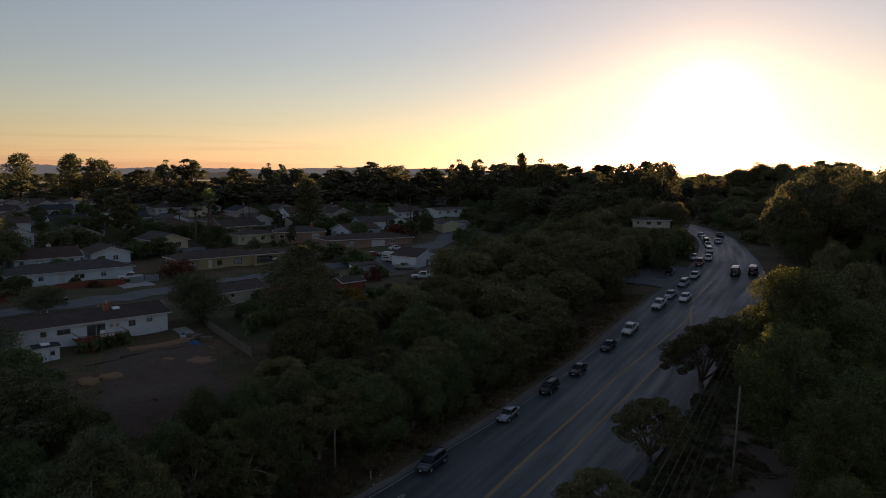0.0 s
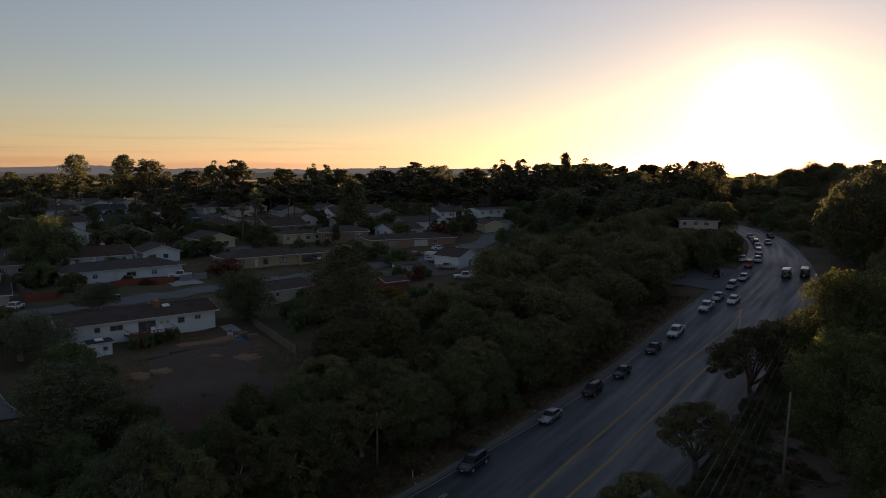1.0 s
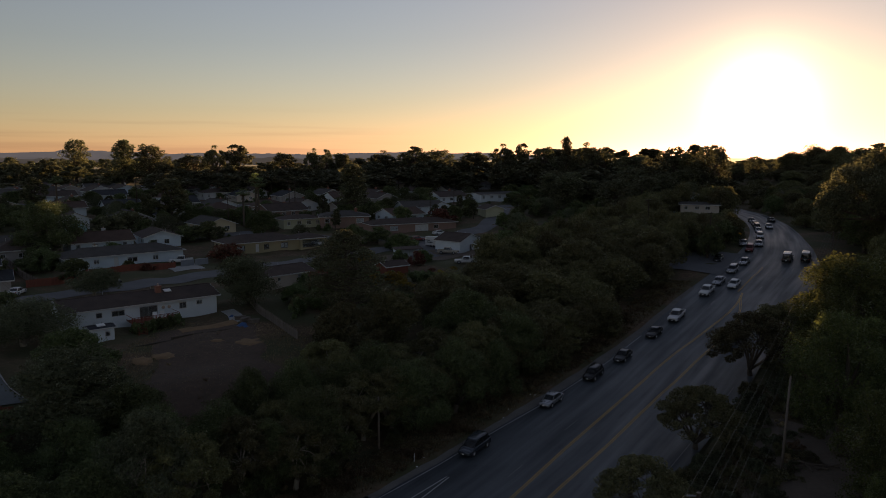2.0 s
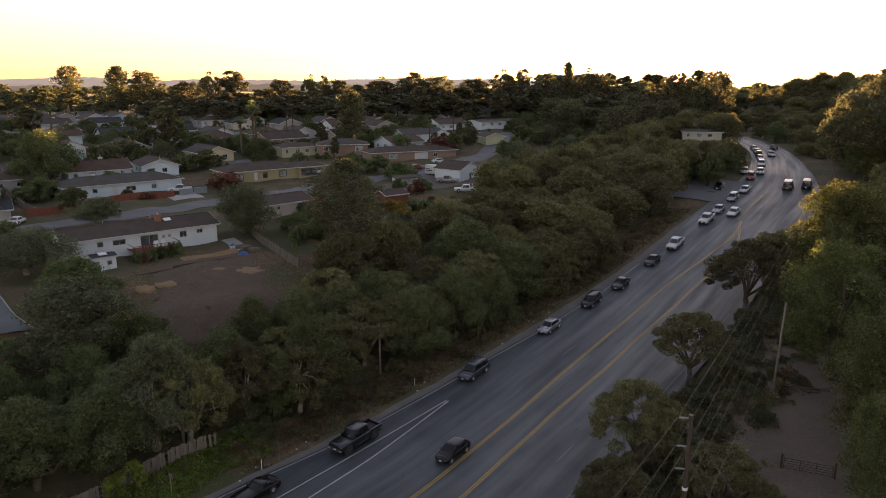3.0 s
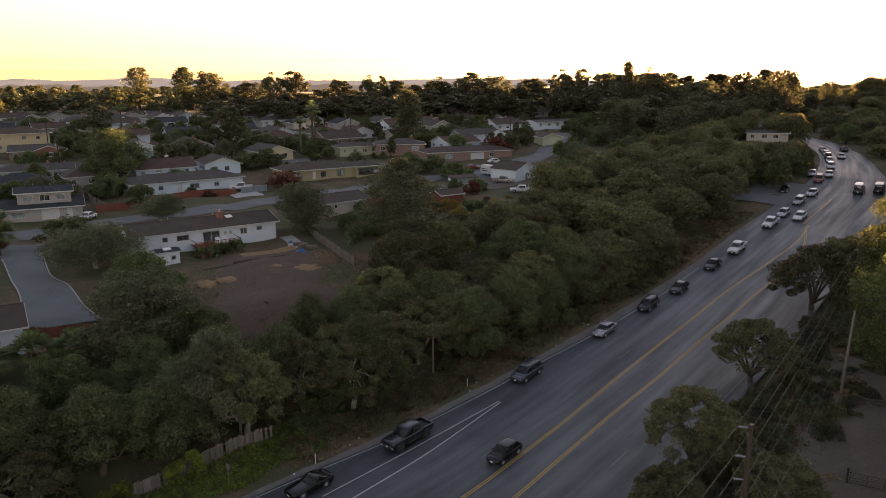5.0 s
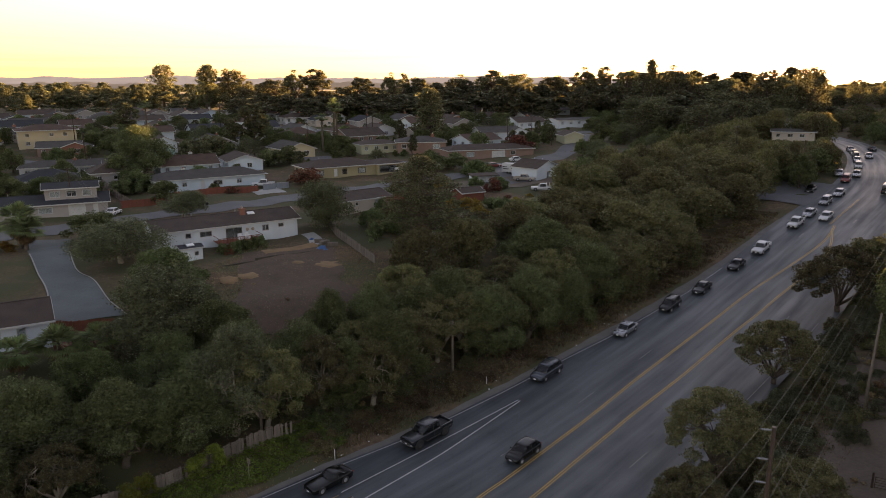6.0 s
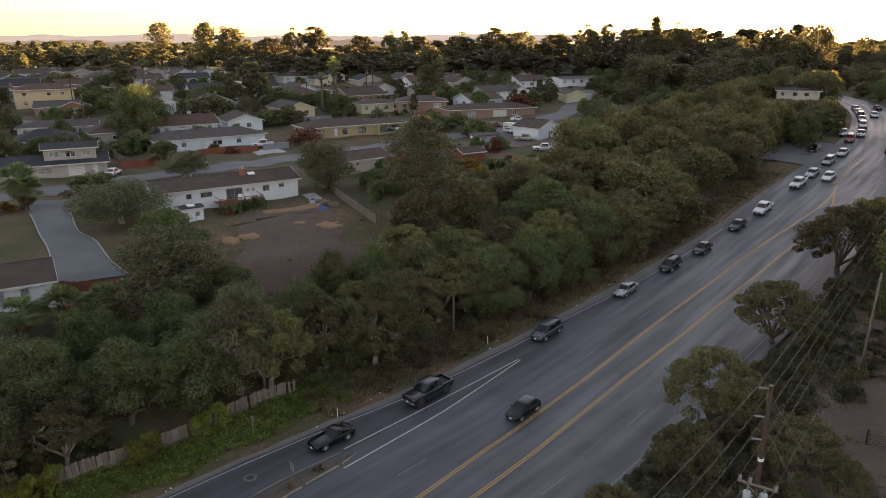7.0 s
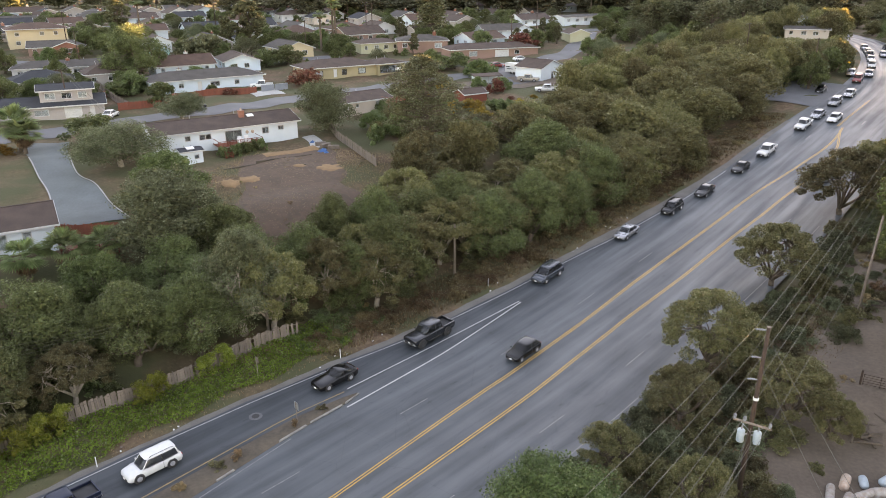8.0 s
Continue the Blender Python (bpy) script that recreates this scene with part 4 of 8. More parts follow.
PROTO["scrub", 1] = tree("dry_scrub", "bush", 1.0, 1.7, 24, 130, 0.1, 88, "bank_leaf", "bark", "low brown dry scrub on the road bank", "scrub")
PROTO["tuft", 0] = tree("weed_tuft", "bush", 0.7, 0.6, 12, 60, 0.07, 85, "straw_leaf", "bark", "dry weed tuft on bare soil", "weed")
PROTO["tuft", 1] = tree("weed_tuft", "bush", 0.6, 0.7, 12, 60, 0.07, 86, "olive_leaf", "bark", "olive-green weed tuft on bare soil", "weed")
PROTO["near", 0] = tree("oak_tree", "oak", 9, 5.3, 90, 640, 0.115, 77, "dark_leaf", "bark", "dense dark green oak with a finely lumped dome")
PROTO["brush", 0] = tree("dry_brush", "bush", 2.2, 1.9, 26, 200, 0.11, 78, "olive_leaf", "bark", "low olive-brown scrub below the power line", "scrub")
PROTO["brush", 1] = tree("dry_brush", "bush", 2.0, 2.0, 26, 200, 0.105, 79, "grey_leaf", "bark", "low grey-green scrub below the power line", "scrub")
PROTO["umbrella", 0] = tree("pine_tree", "umbrella", 22, 12, 110, 260, 0.32, 71, "pine_leaf", "bark", "great spreading pine with a dense flat-topped crown")
PROTO["hedge", 0] = tree("clipped_hedge", "bush", 4.5, 4.5, 60, 90, 0.36, 73, "pine_leaf", "bark", "big rounded dark evergreen hedge", "hedge")
PROTO["ball", 0] = tree("round_shrub", "bush", 4.2, 4.6, 60, 90, 0.32, 75, "green_leaf", "bark", "large yellow-green rounded shrub beside a yard", "shrub")
PROTO["palm", 0] = frond_palm("palm_tree", 15, 34, 2.3, True, 81, "tall slender fan palm above the roofs")
PROTO["fan", 0] = frond_palm("fan_palm", 4.5, 46, 3.0, True, 83, "squat fan palm with a shaggy green head", -15, 0.4)
BASE = {"oak": (10, 5.4), "wood": (10, 5.6), "far": (26, 7.0), "farpine": (26, 7.5), "garden": (6, 3.4), "bush": (2.2, 1.7), "euc": (18, 6.0), "green": (8, 4.4), "grey": (11, 5.2), "airy": (8, 5.6),
        "coast": (9, 5.2), "near": (9, 5.3), "olive": (10, 5.4), "scrub": (1.1, 1.65), "vine": (3.2, 1.5), "tuft": (0.7, 0.6), "brush": (2.2, 1.9), "pale": (9, 5.0), "pine": (17, 6.2), "column": (14, 3.0), "red": (5, 3.6), "gold": (6, 3.4), "umbrella": (22, 12), "hedge": (4.5, 4.5), "ball": (4.2, 4.6), "palm": (15, 2.3), "fan": (4.5, 2.6)}
COUNT = {"n": 0}
TREES = []
LOW = ("oak", "wood", "garden", "red", "gold", "bush", "green", "pale")


def plant(kind, x, y, h, r, group="", turn=None, z=None):
    """A tree of that kind, height and crown radius on the ground."""
    k = COUNT["n"]
    COUNT["n"] += 1
    ways = sum(1 for a in PROTO if a[0] == kind)
    h0, r0 = BASE[kind]
    turn = (k * 137.5) % 360 if turn is None else turn
    if kind in ("oak", "wood", "pale", "grey", "green", "coast"):
        # crowns on the bank keep clear of the asphalt
        s, q, i = (v[0] for v in along(x, y))
        need = left_edge(s) + 2.2 + 0.85 * r
        if 138 < s < 166:
            need = left_edge(s) + 9 + 0.8 * r
        if 0 < q < need and -40 < s < 166:
            x, y = x + SIDE[i, 0] * (need - q), y + SIDE[i, 1] * (need - q)
    z = ground(x, y) if z is None else z
    d, b = math.hypot(x, y), math.degrees(math.atan2(x, y))
    if 85 < d < 172 and -11.5 < b < -0.6 and kind in LOW:
        # the growth on the slope below the yard is low
        h = max(1.0, min(h, HIGH - 0.16 * d - z))
        r = min(r, 1.1 * h)
    if 150 < d < 264 and 13.5 < b < 17.9 and kind in LOW:
        # lower growth before the white building at the bend
        h = max(1.0, min(h, HIGH - 0.074 * d - z))
        r = min(r, 1.1 * h)
    ob = copy_thing(PROTO[kind, k % ways], pose(x, y, z - 0.1, 0, 0, turn) @ Matrix.Diagonal((r / r0, r / r0, h / h0, 1)))
    TREES.append((x, y, r))
    return tagged(ob, group=group) if group else ob


def far_wood(name, spots, label, seed):
    """Distant trees that nobody could count, as one mesh."""
    rng = np.random.default_rng(seed)
    pts, mats, n = [], [], 0
    for x, y, h, r in spots:
        kind = ("low_tree", int(rng.integers(4)))
        crown = [c for c in PROTO[kind].children if c.name.startswith("crown")][0].data
        co = np.zeros(len(crown.vertices) * 3, np.float32)
        crown.vertices.foreach_get("co", co)
        co = co.reshape(-1, 3) * np.array([r / 7.0, r / 7.0, h / 26.0])
        a = rng.uniform(0, 2 * math.pi)
        z = ground(x, y) - 0.2
        turned = np.stack([co[:, 0] * math.cos(a) - co[:, 1] * math.sin(a) + x, co[:, 0] * math.sin(a) + co[:, 1] * math.cos(a) + y, co[:, 2] + z], 1)
        pts.append(turned), mats.append(np.zeros(len(turned) // 4, np.int32))
        t, k = 0.022 * h, [(math.cos(v), math.sin(v)) for v in np.arange(6) * math.pi / 3]
        bole = []
        for j in range(6):
            (ax, ay), (bx, by) = k[j], k[(j + 1) % 6]
            bole += [(x + ax * t, y + ay * t, z - 0.4), (x + bx * t, y + by * t, z - 0.4), (x + bx * t * 0.5, y + by * t * 0.5, z + h * 0.6), (x + ax * t * 0.5, y + ay * t * 0.5, z + h * 0.6)]
        pts.append(np.array(bole)), mats.append(np.ones(6, np.int32))
    pts = np.concatenate(pts)
    me = fill_mesh(bpy.data.meshes.new(name), pts, np.arange(len(pts)).reshape(-1, 4))
    me.materials.append(M["pine_leaf"]), me.materials.append(M["bark"])
    me.polygons.foreach_set("material_index", np.concatenate(mats))
    tagged(new(name, me), label, "trees", kind="stuff")


def inside(x, y, poly):
    c = False
    for (ax, ay), (bx, by) in zip(poly, poly[1:] + poly[:1]):
        if (ay > y) != (by > y) and x < (bx - ax) * (y - ay) / (by - ay) + ax:
            c = not c
    return c


def clear(x, y, gap):
    return all((x - a) ** 2 + (y - b) ** 2 > (gap + 0.45 * r) ** 2 for a, b, r in TREES)


def fill_wood(kinds, poly, gap, hs, rs, seed, group, tries=900, limit=200):
    """Trees scattered over a stretch of the plan, keeping their distance."""
    rng = np.random.default_rng(seed)
    xs, ys = [p[0] for p in poly], [p[1] for p in poly]
    made = 0
    for _ in range(tries):
        x, y = rng.uniform(min(xs), max(xs)), rng.uniform(min(ys), max(ys))
        if made < limit and inside(x, y, poly) and clear(x, y, gap) and (x + 60) ** 2 + (y - 71) ** 2 > 11.5 ** 2 and (x + 57) ** 2 + (y - 60) ** 2 > 8 ** 2:
            kind, h, r = kinds[int(rng.integers(len(kinds)))], rng.uniform(*hs), rng.uniform(*rs)
            if math.hypot(x + 47, y - 66) < 5:
                # only low growth before the deck and its palms
                h, r = min(h, 3.2), min(r, 2.0)
            plant(kind, x, y, h, r, group)
            made += 1


def build_trees():
    G = "oaks on the road bank"
    for x, y, h, r in [(-30.3, 75.5, 9, 4.8), (-20.3, 79.5, 11, 5.3), (-23.9, 74.7, 9, 3.8), (-16.1, 95.3, 10, 5.9),
                       (-9.4, 92.5, 10, 5.2), (-4, 118.2, 11, 7.4), (-2.9, 97.2, 11, 5.4), (4.3, 111.8, 11, 6.3), (6.2, 92.9 + 8, 9, 4.2), (-41.1, 57.2, 9, 5.4),
                       (-49.2, 53.7, 9, 5.5), (-48.2, 46.5, 8, 4.6), (-37.5, 66.2, 8, 3.8), (-18.8, 88.8, 10, 4.9)]:
        plant("oak", x, y, h, r, G)
    for x, y, h, r in [(11.7, 136.1, 11, 8.0), (11.5, 122.1, 10, 6.3), (19, 139.7, 10, 7.0), (27, 150, 10, 7.5), (5.7, 140.5, 10, 7.3), (-0.5, 130.5, 9, 5.8),
                       (19.9, 159, 11, 8.3), (33.5, 179.5, 11, 8.7), (39.3, 171, 11, 7.5), (36, 160, 10, 6.2), (23, 129, 9, 5.5), (14, 112.6, 9, 4.6)]:
        plant("wood", x, y, h, r, G)
    for s, q, h, r in ((24.8, 23.4, 9.5, 4.8), (33, 25.2, 9.5, 5), (38.5, 25.6, 10, 5), (43.5, 24.6, 9.5, 4.8), (19.5, 26.2, 9.5, 4.6), (59, 22.5, 9.5, 4.8), (63.5, 21.8, 9, 4.4), (74, 19.8, 9, 4.4), (80, 18.6, 8.5, 4.2), (48, 23.5, 9.5, 5), (53.5, 22.5, 9, 4.6), (28, 25, 9, 4.5), (25.5, 27, 9.5, 4.5), (12, 26.5, 10, 5), (68, 20.5, 9, 4.6), (86, 17, 8, 4.2), (-16, 27.5, 7, 4), (-24, 28, 8, 4.5), (-9, 27.5, 6.5, 3.6)):
        plant("pale", *road_point(s, q)[:2], h, r, G)
    for x, y, h, r in ((-1.4, 108.3, 10.5, 5.6), (2.6, 113.4, 10, 5.0)):
        plant("pale", x, y, h, r, G)
    plant("green", -52.1, 84.4, 9, 6.0), plant("green", -48.2, 62, 7.6, 4.0), plant("green", -53.5, 47.9, 8, 3.6)
    plant("grey", -33.7, 65.4, 12, 5.4), plant("olive", -46.6, 74.6, 11, 8.0), plant("oak", -42.5, 67.8, 8, 4.4)
    for x, y, h, r in ((-103.5, 153.4, 4, 3.2), (-102.2, 159.8, 4.5, 3.4), (-116.1, 167.0, 4.5, 3.6), (-120.5, 163.0, 3.6, 3.2)):
        plant("garden", x, y, h, r, "garden trees")
    plant("airy", -68.7, 100, 8, 7.8), plant("airy", -75.6, 131.9, 6, 5.4), plant("olive", -44.7, 128.0, 10.3, 6.6)
    plant("pine", -23.0, 117.5, 16.5, 8.6), plant("oak", -110.2, 173.7, 14.5, 8.6)
    plant("column", -104.7, 230.7, 15, 5.0), plant("column", -109.9, 225.9, 10, 2.5), plant("column", -170.2, 258.9, 12, 4.9), plant("far", -49.2, 263.2, 19, 8.2)
    plant("hedge", -111.6, 212.3, 6.3, 8.8), plant("ball", -23.1, 196, 4.6, 5.2)
    for x, y, h in ((-79.2, 240.4, 16), (-79.5, 229.5, 12), (-77.2, 238.0, 14.5), (-149.1, 239.5, 13)):
        plant("palm", x, y, h, 2.9, "palms between the houses")
    for x, y, h in ((-56.6, 62.9, 3.9), (-54.2, 66.1, 4.2), (-50.8, 68.3, 3.9)):
        plant("fan", x, y, h, 2.5, "fan palms below the deck")
    plant("fan", -90.2, 104.8, 6.3, 3.6), plant("fan", -88.0, 103.0, 4.8, 3.0)
    band = [road_point(s, q)[:2] for s, q in ((2, 27), (14, 27), (28, 28), (44, 27.5), (58, 26), (58, 33), (44, 33.5), (30, 33), (18, 33), (4, 34))]
    fill_wood(["oak", "pale", "oak", "grey"], band, 2.6, (8, 10.5), (4.4, 5.8), 64, G, limit=24)
    band = [road_point(s, q)[:2] for s, q in ((-34, 25.5), (0, 25.5), (30, 24.5), (50, 23), (50, 30), (30, 33), (0, 34), (-34, 34))]
    fill_wood(["brush", "bush"], band, 0.3, (0.8, 2.0), (1.0, 2.0), 65, "scrub on the road bank", limit=60)
    rng = np.random.default_rng(63)
    for _ in range(40):
        s = rng.uniform(16, 95)
        x, y, _ = road_point(s, float(np.interp(s, [16, 60, 95], [22.5, 20, 15.5])) + rng.uniform(-0.4, 3.5))
        plant("brush" if rng.uniform() < 0.5 else "tuft", x, y, rng.uniform(0.6, 1.8), rng.uniform(0.7, 1.6), "scrub on the road bank")
    # across the road
    for x, y, h, r in [(15.2, 67.2, 9, 5.2), (26, 86, 9, 5.2), (40.5, 109, 11, 6.4), (11.6, 57.5, 6, 3.4), (21.1, 58.2, 7, 4.1), (5, 49.5, 5, 2.6), (47.4, 115.1, 10, 6.4),
                       (11.3, 45.3, 6, 2.7), (23.7, 56.5, 5, 2.5)]:
        plant("coast", x, y, h, r, "live oaks below the power line")
    plant("near", 0.6, 40.2, 8.8, 5.3)
    for x, y, h, r in [(49.8, 98.5, 20, 8.0), (41.6, 83.1, 17, 6.2), (38.2, 66.5, 15, 5.0), (56.9, 112.9, 16, 8.0), (33.5, 56.9, 12, 3.4), (54, 93, 17, 7.0), (46, 72, 16, 6)]:
        plant("euc", x, y, h, r, "eucalyptus row beside the yard")
    plant("umbrella", 88, 163, 27.5, 14), plant("umbrella", 106, 166, 27, 13), plant("umbrella", 100, 148, 24, 12)
    for b, d, h, r in ((22.3, 430, 15, 10), (23.6, 440, 18, 12), (25.0, 430, 17.5, 12), (26.4, 440, 17, 11)):
        plant("wood", d * math.sin(radians(b)), d * math.cos(radians(b)), h, r, "trees beyond the bend")
    for x, y in ((66, 224), (71, 234), (75, 243), (79, 253), (82, 264), (62, 232), (60, 243), (84, 258), (82, 274), (72, 270)):
        plant("wood", x, y, 11, 5.2, "wood beside the road")
    plant("garden", 65.0, 240.0, 5.4, 3.2), plant("garden", 74.5, 245.0, 4.6, 2.8)
    # the skyline, by bearing, distance, height and crown
    for b, d, h, r in [(-30.5, 520, 27.3, 8.6), (-27.5, 430, 26.3, 10.2), (-25.6, 430, 23.8, 10.2), (-3.8, 430, 21.3, 10.2), (6.2, 370, 28.0, 5.1), (14.1, 330, 23, 9.1), (17.0, 330, 24.2, 7.8),
                       (15.3, 320, 20.8, 7.6), (21.0, 330, 7, 5)]:
        plant("far", d * math.sin(radians(b)), d * math.cos(radians(b)), h, r, "trees on the skyline")
    for b, d, h, r in [(-22.7, 430, 20.8, 9.3), (-21.0, 400, 24.7, 7.1), (-19.5, 400, 25.6, 9.5), (-15.9, 400, 21.9, 7.1), (-13.7, 400, 23.2, 5.5), (-12.7, 420, 23.2, 4.1),
                       (-11.6, 420, 21.7, 6.6), (-8.4, 420, 22.3, 9.9), (-5.7, 430, 24.6, 11.9), (-1.1, 420, 22.4, 9.9), (1.1, 400, 25.7, 7.9), (2.7, 400, 26.8, 6.3), (4.3, 400, 26.2, 7.9)]:
        plant("farpine", d * math.sin(radians(b)), d * math.cos(radians(b)), h, r, "trees on the skyline")
    for b, d, h, r in [(7.7, 370, 26.8, 7.3), (9.0, 380, 24.5, 6.7), (11.3, 360, 21.8, 9.9), (12.5, 340, 19.0, 8.0), (27.5, 420, 19, 10), (29.0, 420, 19, 10)]:
        plant("farpine", d * math.sin(radians(b)), d * math.cos(radians(b)), h, r, "trees on the skyline")
    rng = np.random.default_rng(9)
    spots = []
    for _ in range(250):
        b, d = rng.uniform(-25, 17.5), rng.uniform(335, 470)
        spots.append((d * math.sin(radians(b)), d * math.cos(radians(b)), rng.uniform(9, 17.5) * (0.8 if b < -12 else 1), rng.uniform(6.5, 11)))
    far_wood("far_wood", spots, "dense dark belt of cypress and pine behind the houses", 61)
    spots = []
    for _ in range(150):
        b, d = rng.uniform(-46, -23), rng.uniform(420, 1100)
        spots.append((d * math.sin(radians(b)), d * math.cos(radians(b)), rng.uniform(8, 15), rng.uniform(5, 9)))
    for _ in range(110):
        b, d = rng.uniform(-46, -19), rng.uniform(400, 640)
        spots.append((d * math.sin(radians(b)), d * math.cos(radians(b)), rng.uniform(5, 10), rng.uniform(5, 9)))
    far_wood("far_wood", spots, "scattered dark trees on the plain", 62)
    spots = []
    for _ in range(90):
        b, d = rng.uniform(19.0, 25), rng.uniform(440, 850)
        spots.append((d * math.sin(radians(b)), d * math.cos(radians(b)), rng.uniform(4, 7.5), rng.uniform(6, 10)))
    far_wood("far_wood", spots, "low dark woods and scrub beyond the bend", 66)
    for _ in range(30):
        b, d = rng.uniform(5, 17), rng.uniform(265, 345)
        plant("far", d * math.sin(radians(b)), d * math.cos(radians(b)), rng.uniform(9, 16), rng.uniform(5, 8), "trees on the skyline")
    for _ in range(60):
        b, d = rng.uniform(21.8, 40), rng.uniform(250, 420)
        plant("wood", d * math.sin(radians(b)), d * math.cos(radians(b)), rng.uniform(5, 9) if b < 25 else rng.uniform(11, 17), rng.uniform(6, 9), "trees beyond the bend")
    # woods: the bank along the road, the slope below the houses, the far side
    fill_wood(["wood"], [(-22, 108), (-8, 132), (0, 160), (8, 186), (24, 214), (46, 246), (66, 246), (60, 202), (46, 172), (33, 150), (20, 130), (3, 105), (-10, 88), (-20, 84)], 3.4, (8, 11.5), (4.2, 6.4), 21, "wood beside the road")
    fill_wood(["oak", "oak", "grey", "oak"], [(-76, 28), (-50, 42), (-42, 53), (-24, 71), (-12, 83), (-24, 82), (-33, 78), (-52, 76), (-66, 58), (-84, 40)], 2.4, (7, 10), (4, 5.6), 22, "oaks on the road bank")
    fill_wood(["euc", "wood", "wood"], [(42, 60), (60, 92), (66, 128), (84, 160), (98, 205), (130, 230), (150, 150), (90, 70), (60, 44)], 4.5, (9, 15), (4.5, 7), 23, "trees across the road")
    fill_wood(["brush"], [(-2, 37), (4, 52), (12, 64), (22, 80), (27, 76), (22, 64), (17, 50), (20, 44), (12, 34)], 0.9, (1.2, 3.0), (1.2, 2.4), 27, "scrub under the power line", limit=70)
    fill_wood(["brush", "tuft"], [(27, 74), (32, 86), (40, 96), (44, 92), (38, 80), (31, 70)], 0.8, (0.8, 2.0), (1.0, 2.0), 29, "scrub under the power line", limit=22)
    fill_wood(["brush"], [(12, 62), (24, 80), (40, 106), (60, 134), (64, 128), (44, 96), (34, 84), (22, 66), (20, 55), (12, 52)], 1.0, (1.2, 2.8), (1.2, 2.6), 24, "scrub under the power line", limit=90)
    fill_wood(["wood", "garden"], [(54, 178), (62, 190), (69, 203), (76, 226), (80, 250), (70, 250), (60, 215), (52, 196)], 3.0, (5, 9), (3.4, 5), 28, "wood beside the road")
    fill_wood(["wood"], [(52, 184), (64, 203), (73, 232), (78, 262), (58, 264), (46, 234), (44, 200)], 3.4, (8, 12), (4.2, 6.4), 26, "wood beside the road")
    fill_wood(["garden", "bush", "brush", "bush", "gold"], [(-29, 110), (-12, 128), (-8, 150), (-18, 166), (-42, 150), (-37, 126)], 1.6, (1.4, 4.0), (1.2, 3.0), 31, "garden trees", limit=44)
    fill_wood(["garden", "garden", "red", "gold", "bush"], [(-40, 150), (-25, 150), (-14, 178), (-30, 180)], 4, (3, 5), (2, 3.4), 25, "garden trees", limit=12)


def build_bend_trees():
    """Low woods on the slope beyond the bend, a lone conifer, and dark scrub between the oaks and the road."""
    slope = [road_point(s, q)[:2] for s, q in ((200, -10), (230, -9), (262, -8), (290, -8), (298, -40), (290, -90), (250, -60), (215, -34))]
    fill_wood(["wood", "wood", "oak"], slope, 3.2, (4.5, 8.5), (3.6, 6.0), 71, "trees beyond the bend", limit=34)
    fill_wood(["wood"], [(80, 320), (150, 330), (210, 420), (180, 520), (120, 470), (90, 400)], 5.0, (5, 8.5), (6, 9), 72, "trees beyond the bend", limit=40)
    plant("far", 133, 368, 15.5, 5.0, "trees beyond the bend"), plant("column", 126, 372, 9, 3.4, "trees beyond the bend")
    rng = np.random.default_rng(73)
    for _ in range(110):
        s = rng.uniform(14, 128)
        x, y, z = road_point(s, left_edge(s) + rng.uniform(2.2, 6.0))
        plant("scrub", x, y, rng.uniform(0.5, 1.3), rng.uniform(1.2, 2.4), "scrub on the road bank")


def build_garden_trees():
    """Trees and shrubs between the houses, clear of walls and streets."""
    for kind, x, y, h, r in [("garden", -82, 205, 6, 7), ("red", -66, 176, 4.6, 5.5), ("red", -15, 240, 6, 6.5), ("garden", -32, 205, 5, 5.5), ("green", -74, 232, 6, 5.5), ("green", -183, 192, 8, 6.5),
                             ("gold", -176, 196, 7, 5), ("garden", -104, 160, 5, 5.5), ("garden", -88, 146, 5, 4), ("green", -36, 132, 4, 3), ("bush", -84, 162, 2.2, 2), ("red", -79, 160, 2, 2), ("gold", -92, 103, 2, 2),
                             ("garden", -82, 112, 6, 5), ("green", -30, 126, 5, 3), ("gold", -8, 168, 5, 2.4), ("garden", 5, 196, 7, 4.5), ("garden", 12, 205, 7, 5), ("gold", 0.5, 183, 4.5, 3), ("red", -13, 166, 2.4, 3.5), ("gold", -10.5, 158, 3.6, 1.6)]:
        plant(kind, x, y, h, r, "garden trees")
    rng = np.random.default_rng(41)
    made = 0
    for _ in range(7000):
        b, d = rng.uniform(-44, 9), rng.uniform(172, 350)
        x, y = d * math.sin(radians(b)), d * math.cos(radians(b))
        if made < 330 and not (-33 < x < 3 and 158 < y < 224) and not (-84 < x < -40 and 150 < y < 196) and not (-100 < x < -66 and 136 < y < 176) and free(x, y, 2.4) and clear(x, y, 1.4):
            small = rng.uniform() < 0.3
            kind = "bush" if small else ("garden", "garden", "garden", "garden", "airy", "green", "column")[int(rng.integers(7))]
            h = rng.uniform(1.4, 2.8) if small else rng.uniform(4, 7)
            plant(kind, x, y, h, h * rng.uniform(0.5, 0.75) if kind != "column" else 1.6, "garden trees")
            made += 1


build_trees()
build_bend_trees()

# ---- houses ----
FOOT = []
STREETS = []


def free(x, y, gap):
    """True where no house or street stands."""
    for ox, oy, a, L, W in FOOT:
        c, s = math.cos(radians(a)), math.sin(radians(a))
        u, w = (x - ox) * c + (y - oy) * s, -(x - ox) * s + (y - oy) * c
        if -gap < u < L + gap and -gap < w < W + gap:
            return False
    return all((x - a) ** 2 + (y - b) ** 2 > (r + gap * 0.6) ** 2 for a, b, r in STREETS)


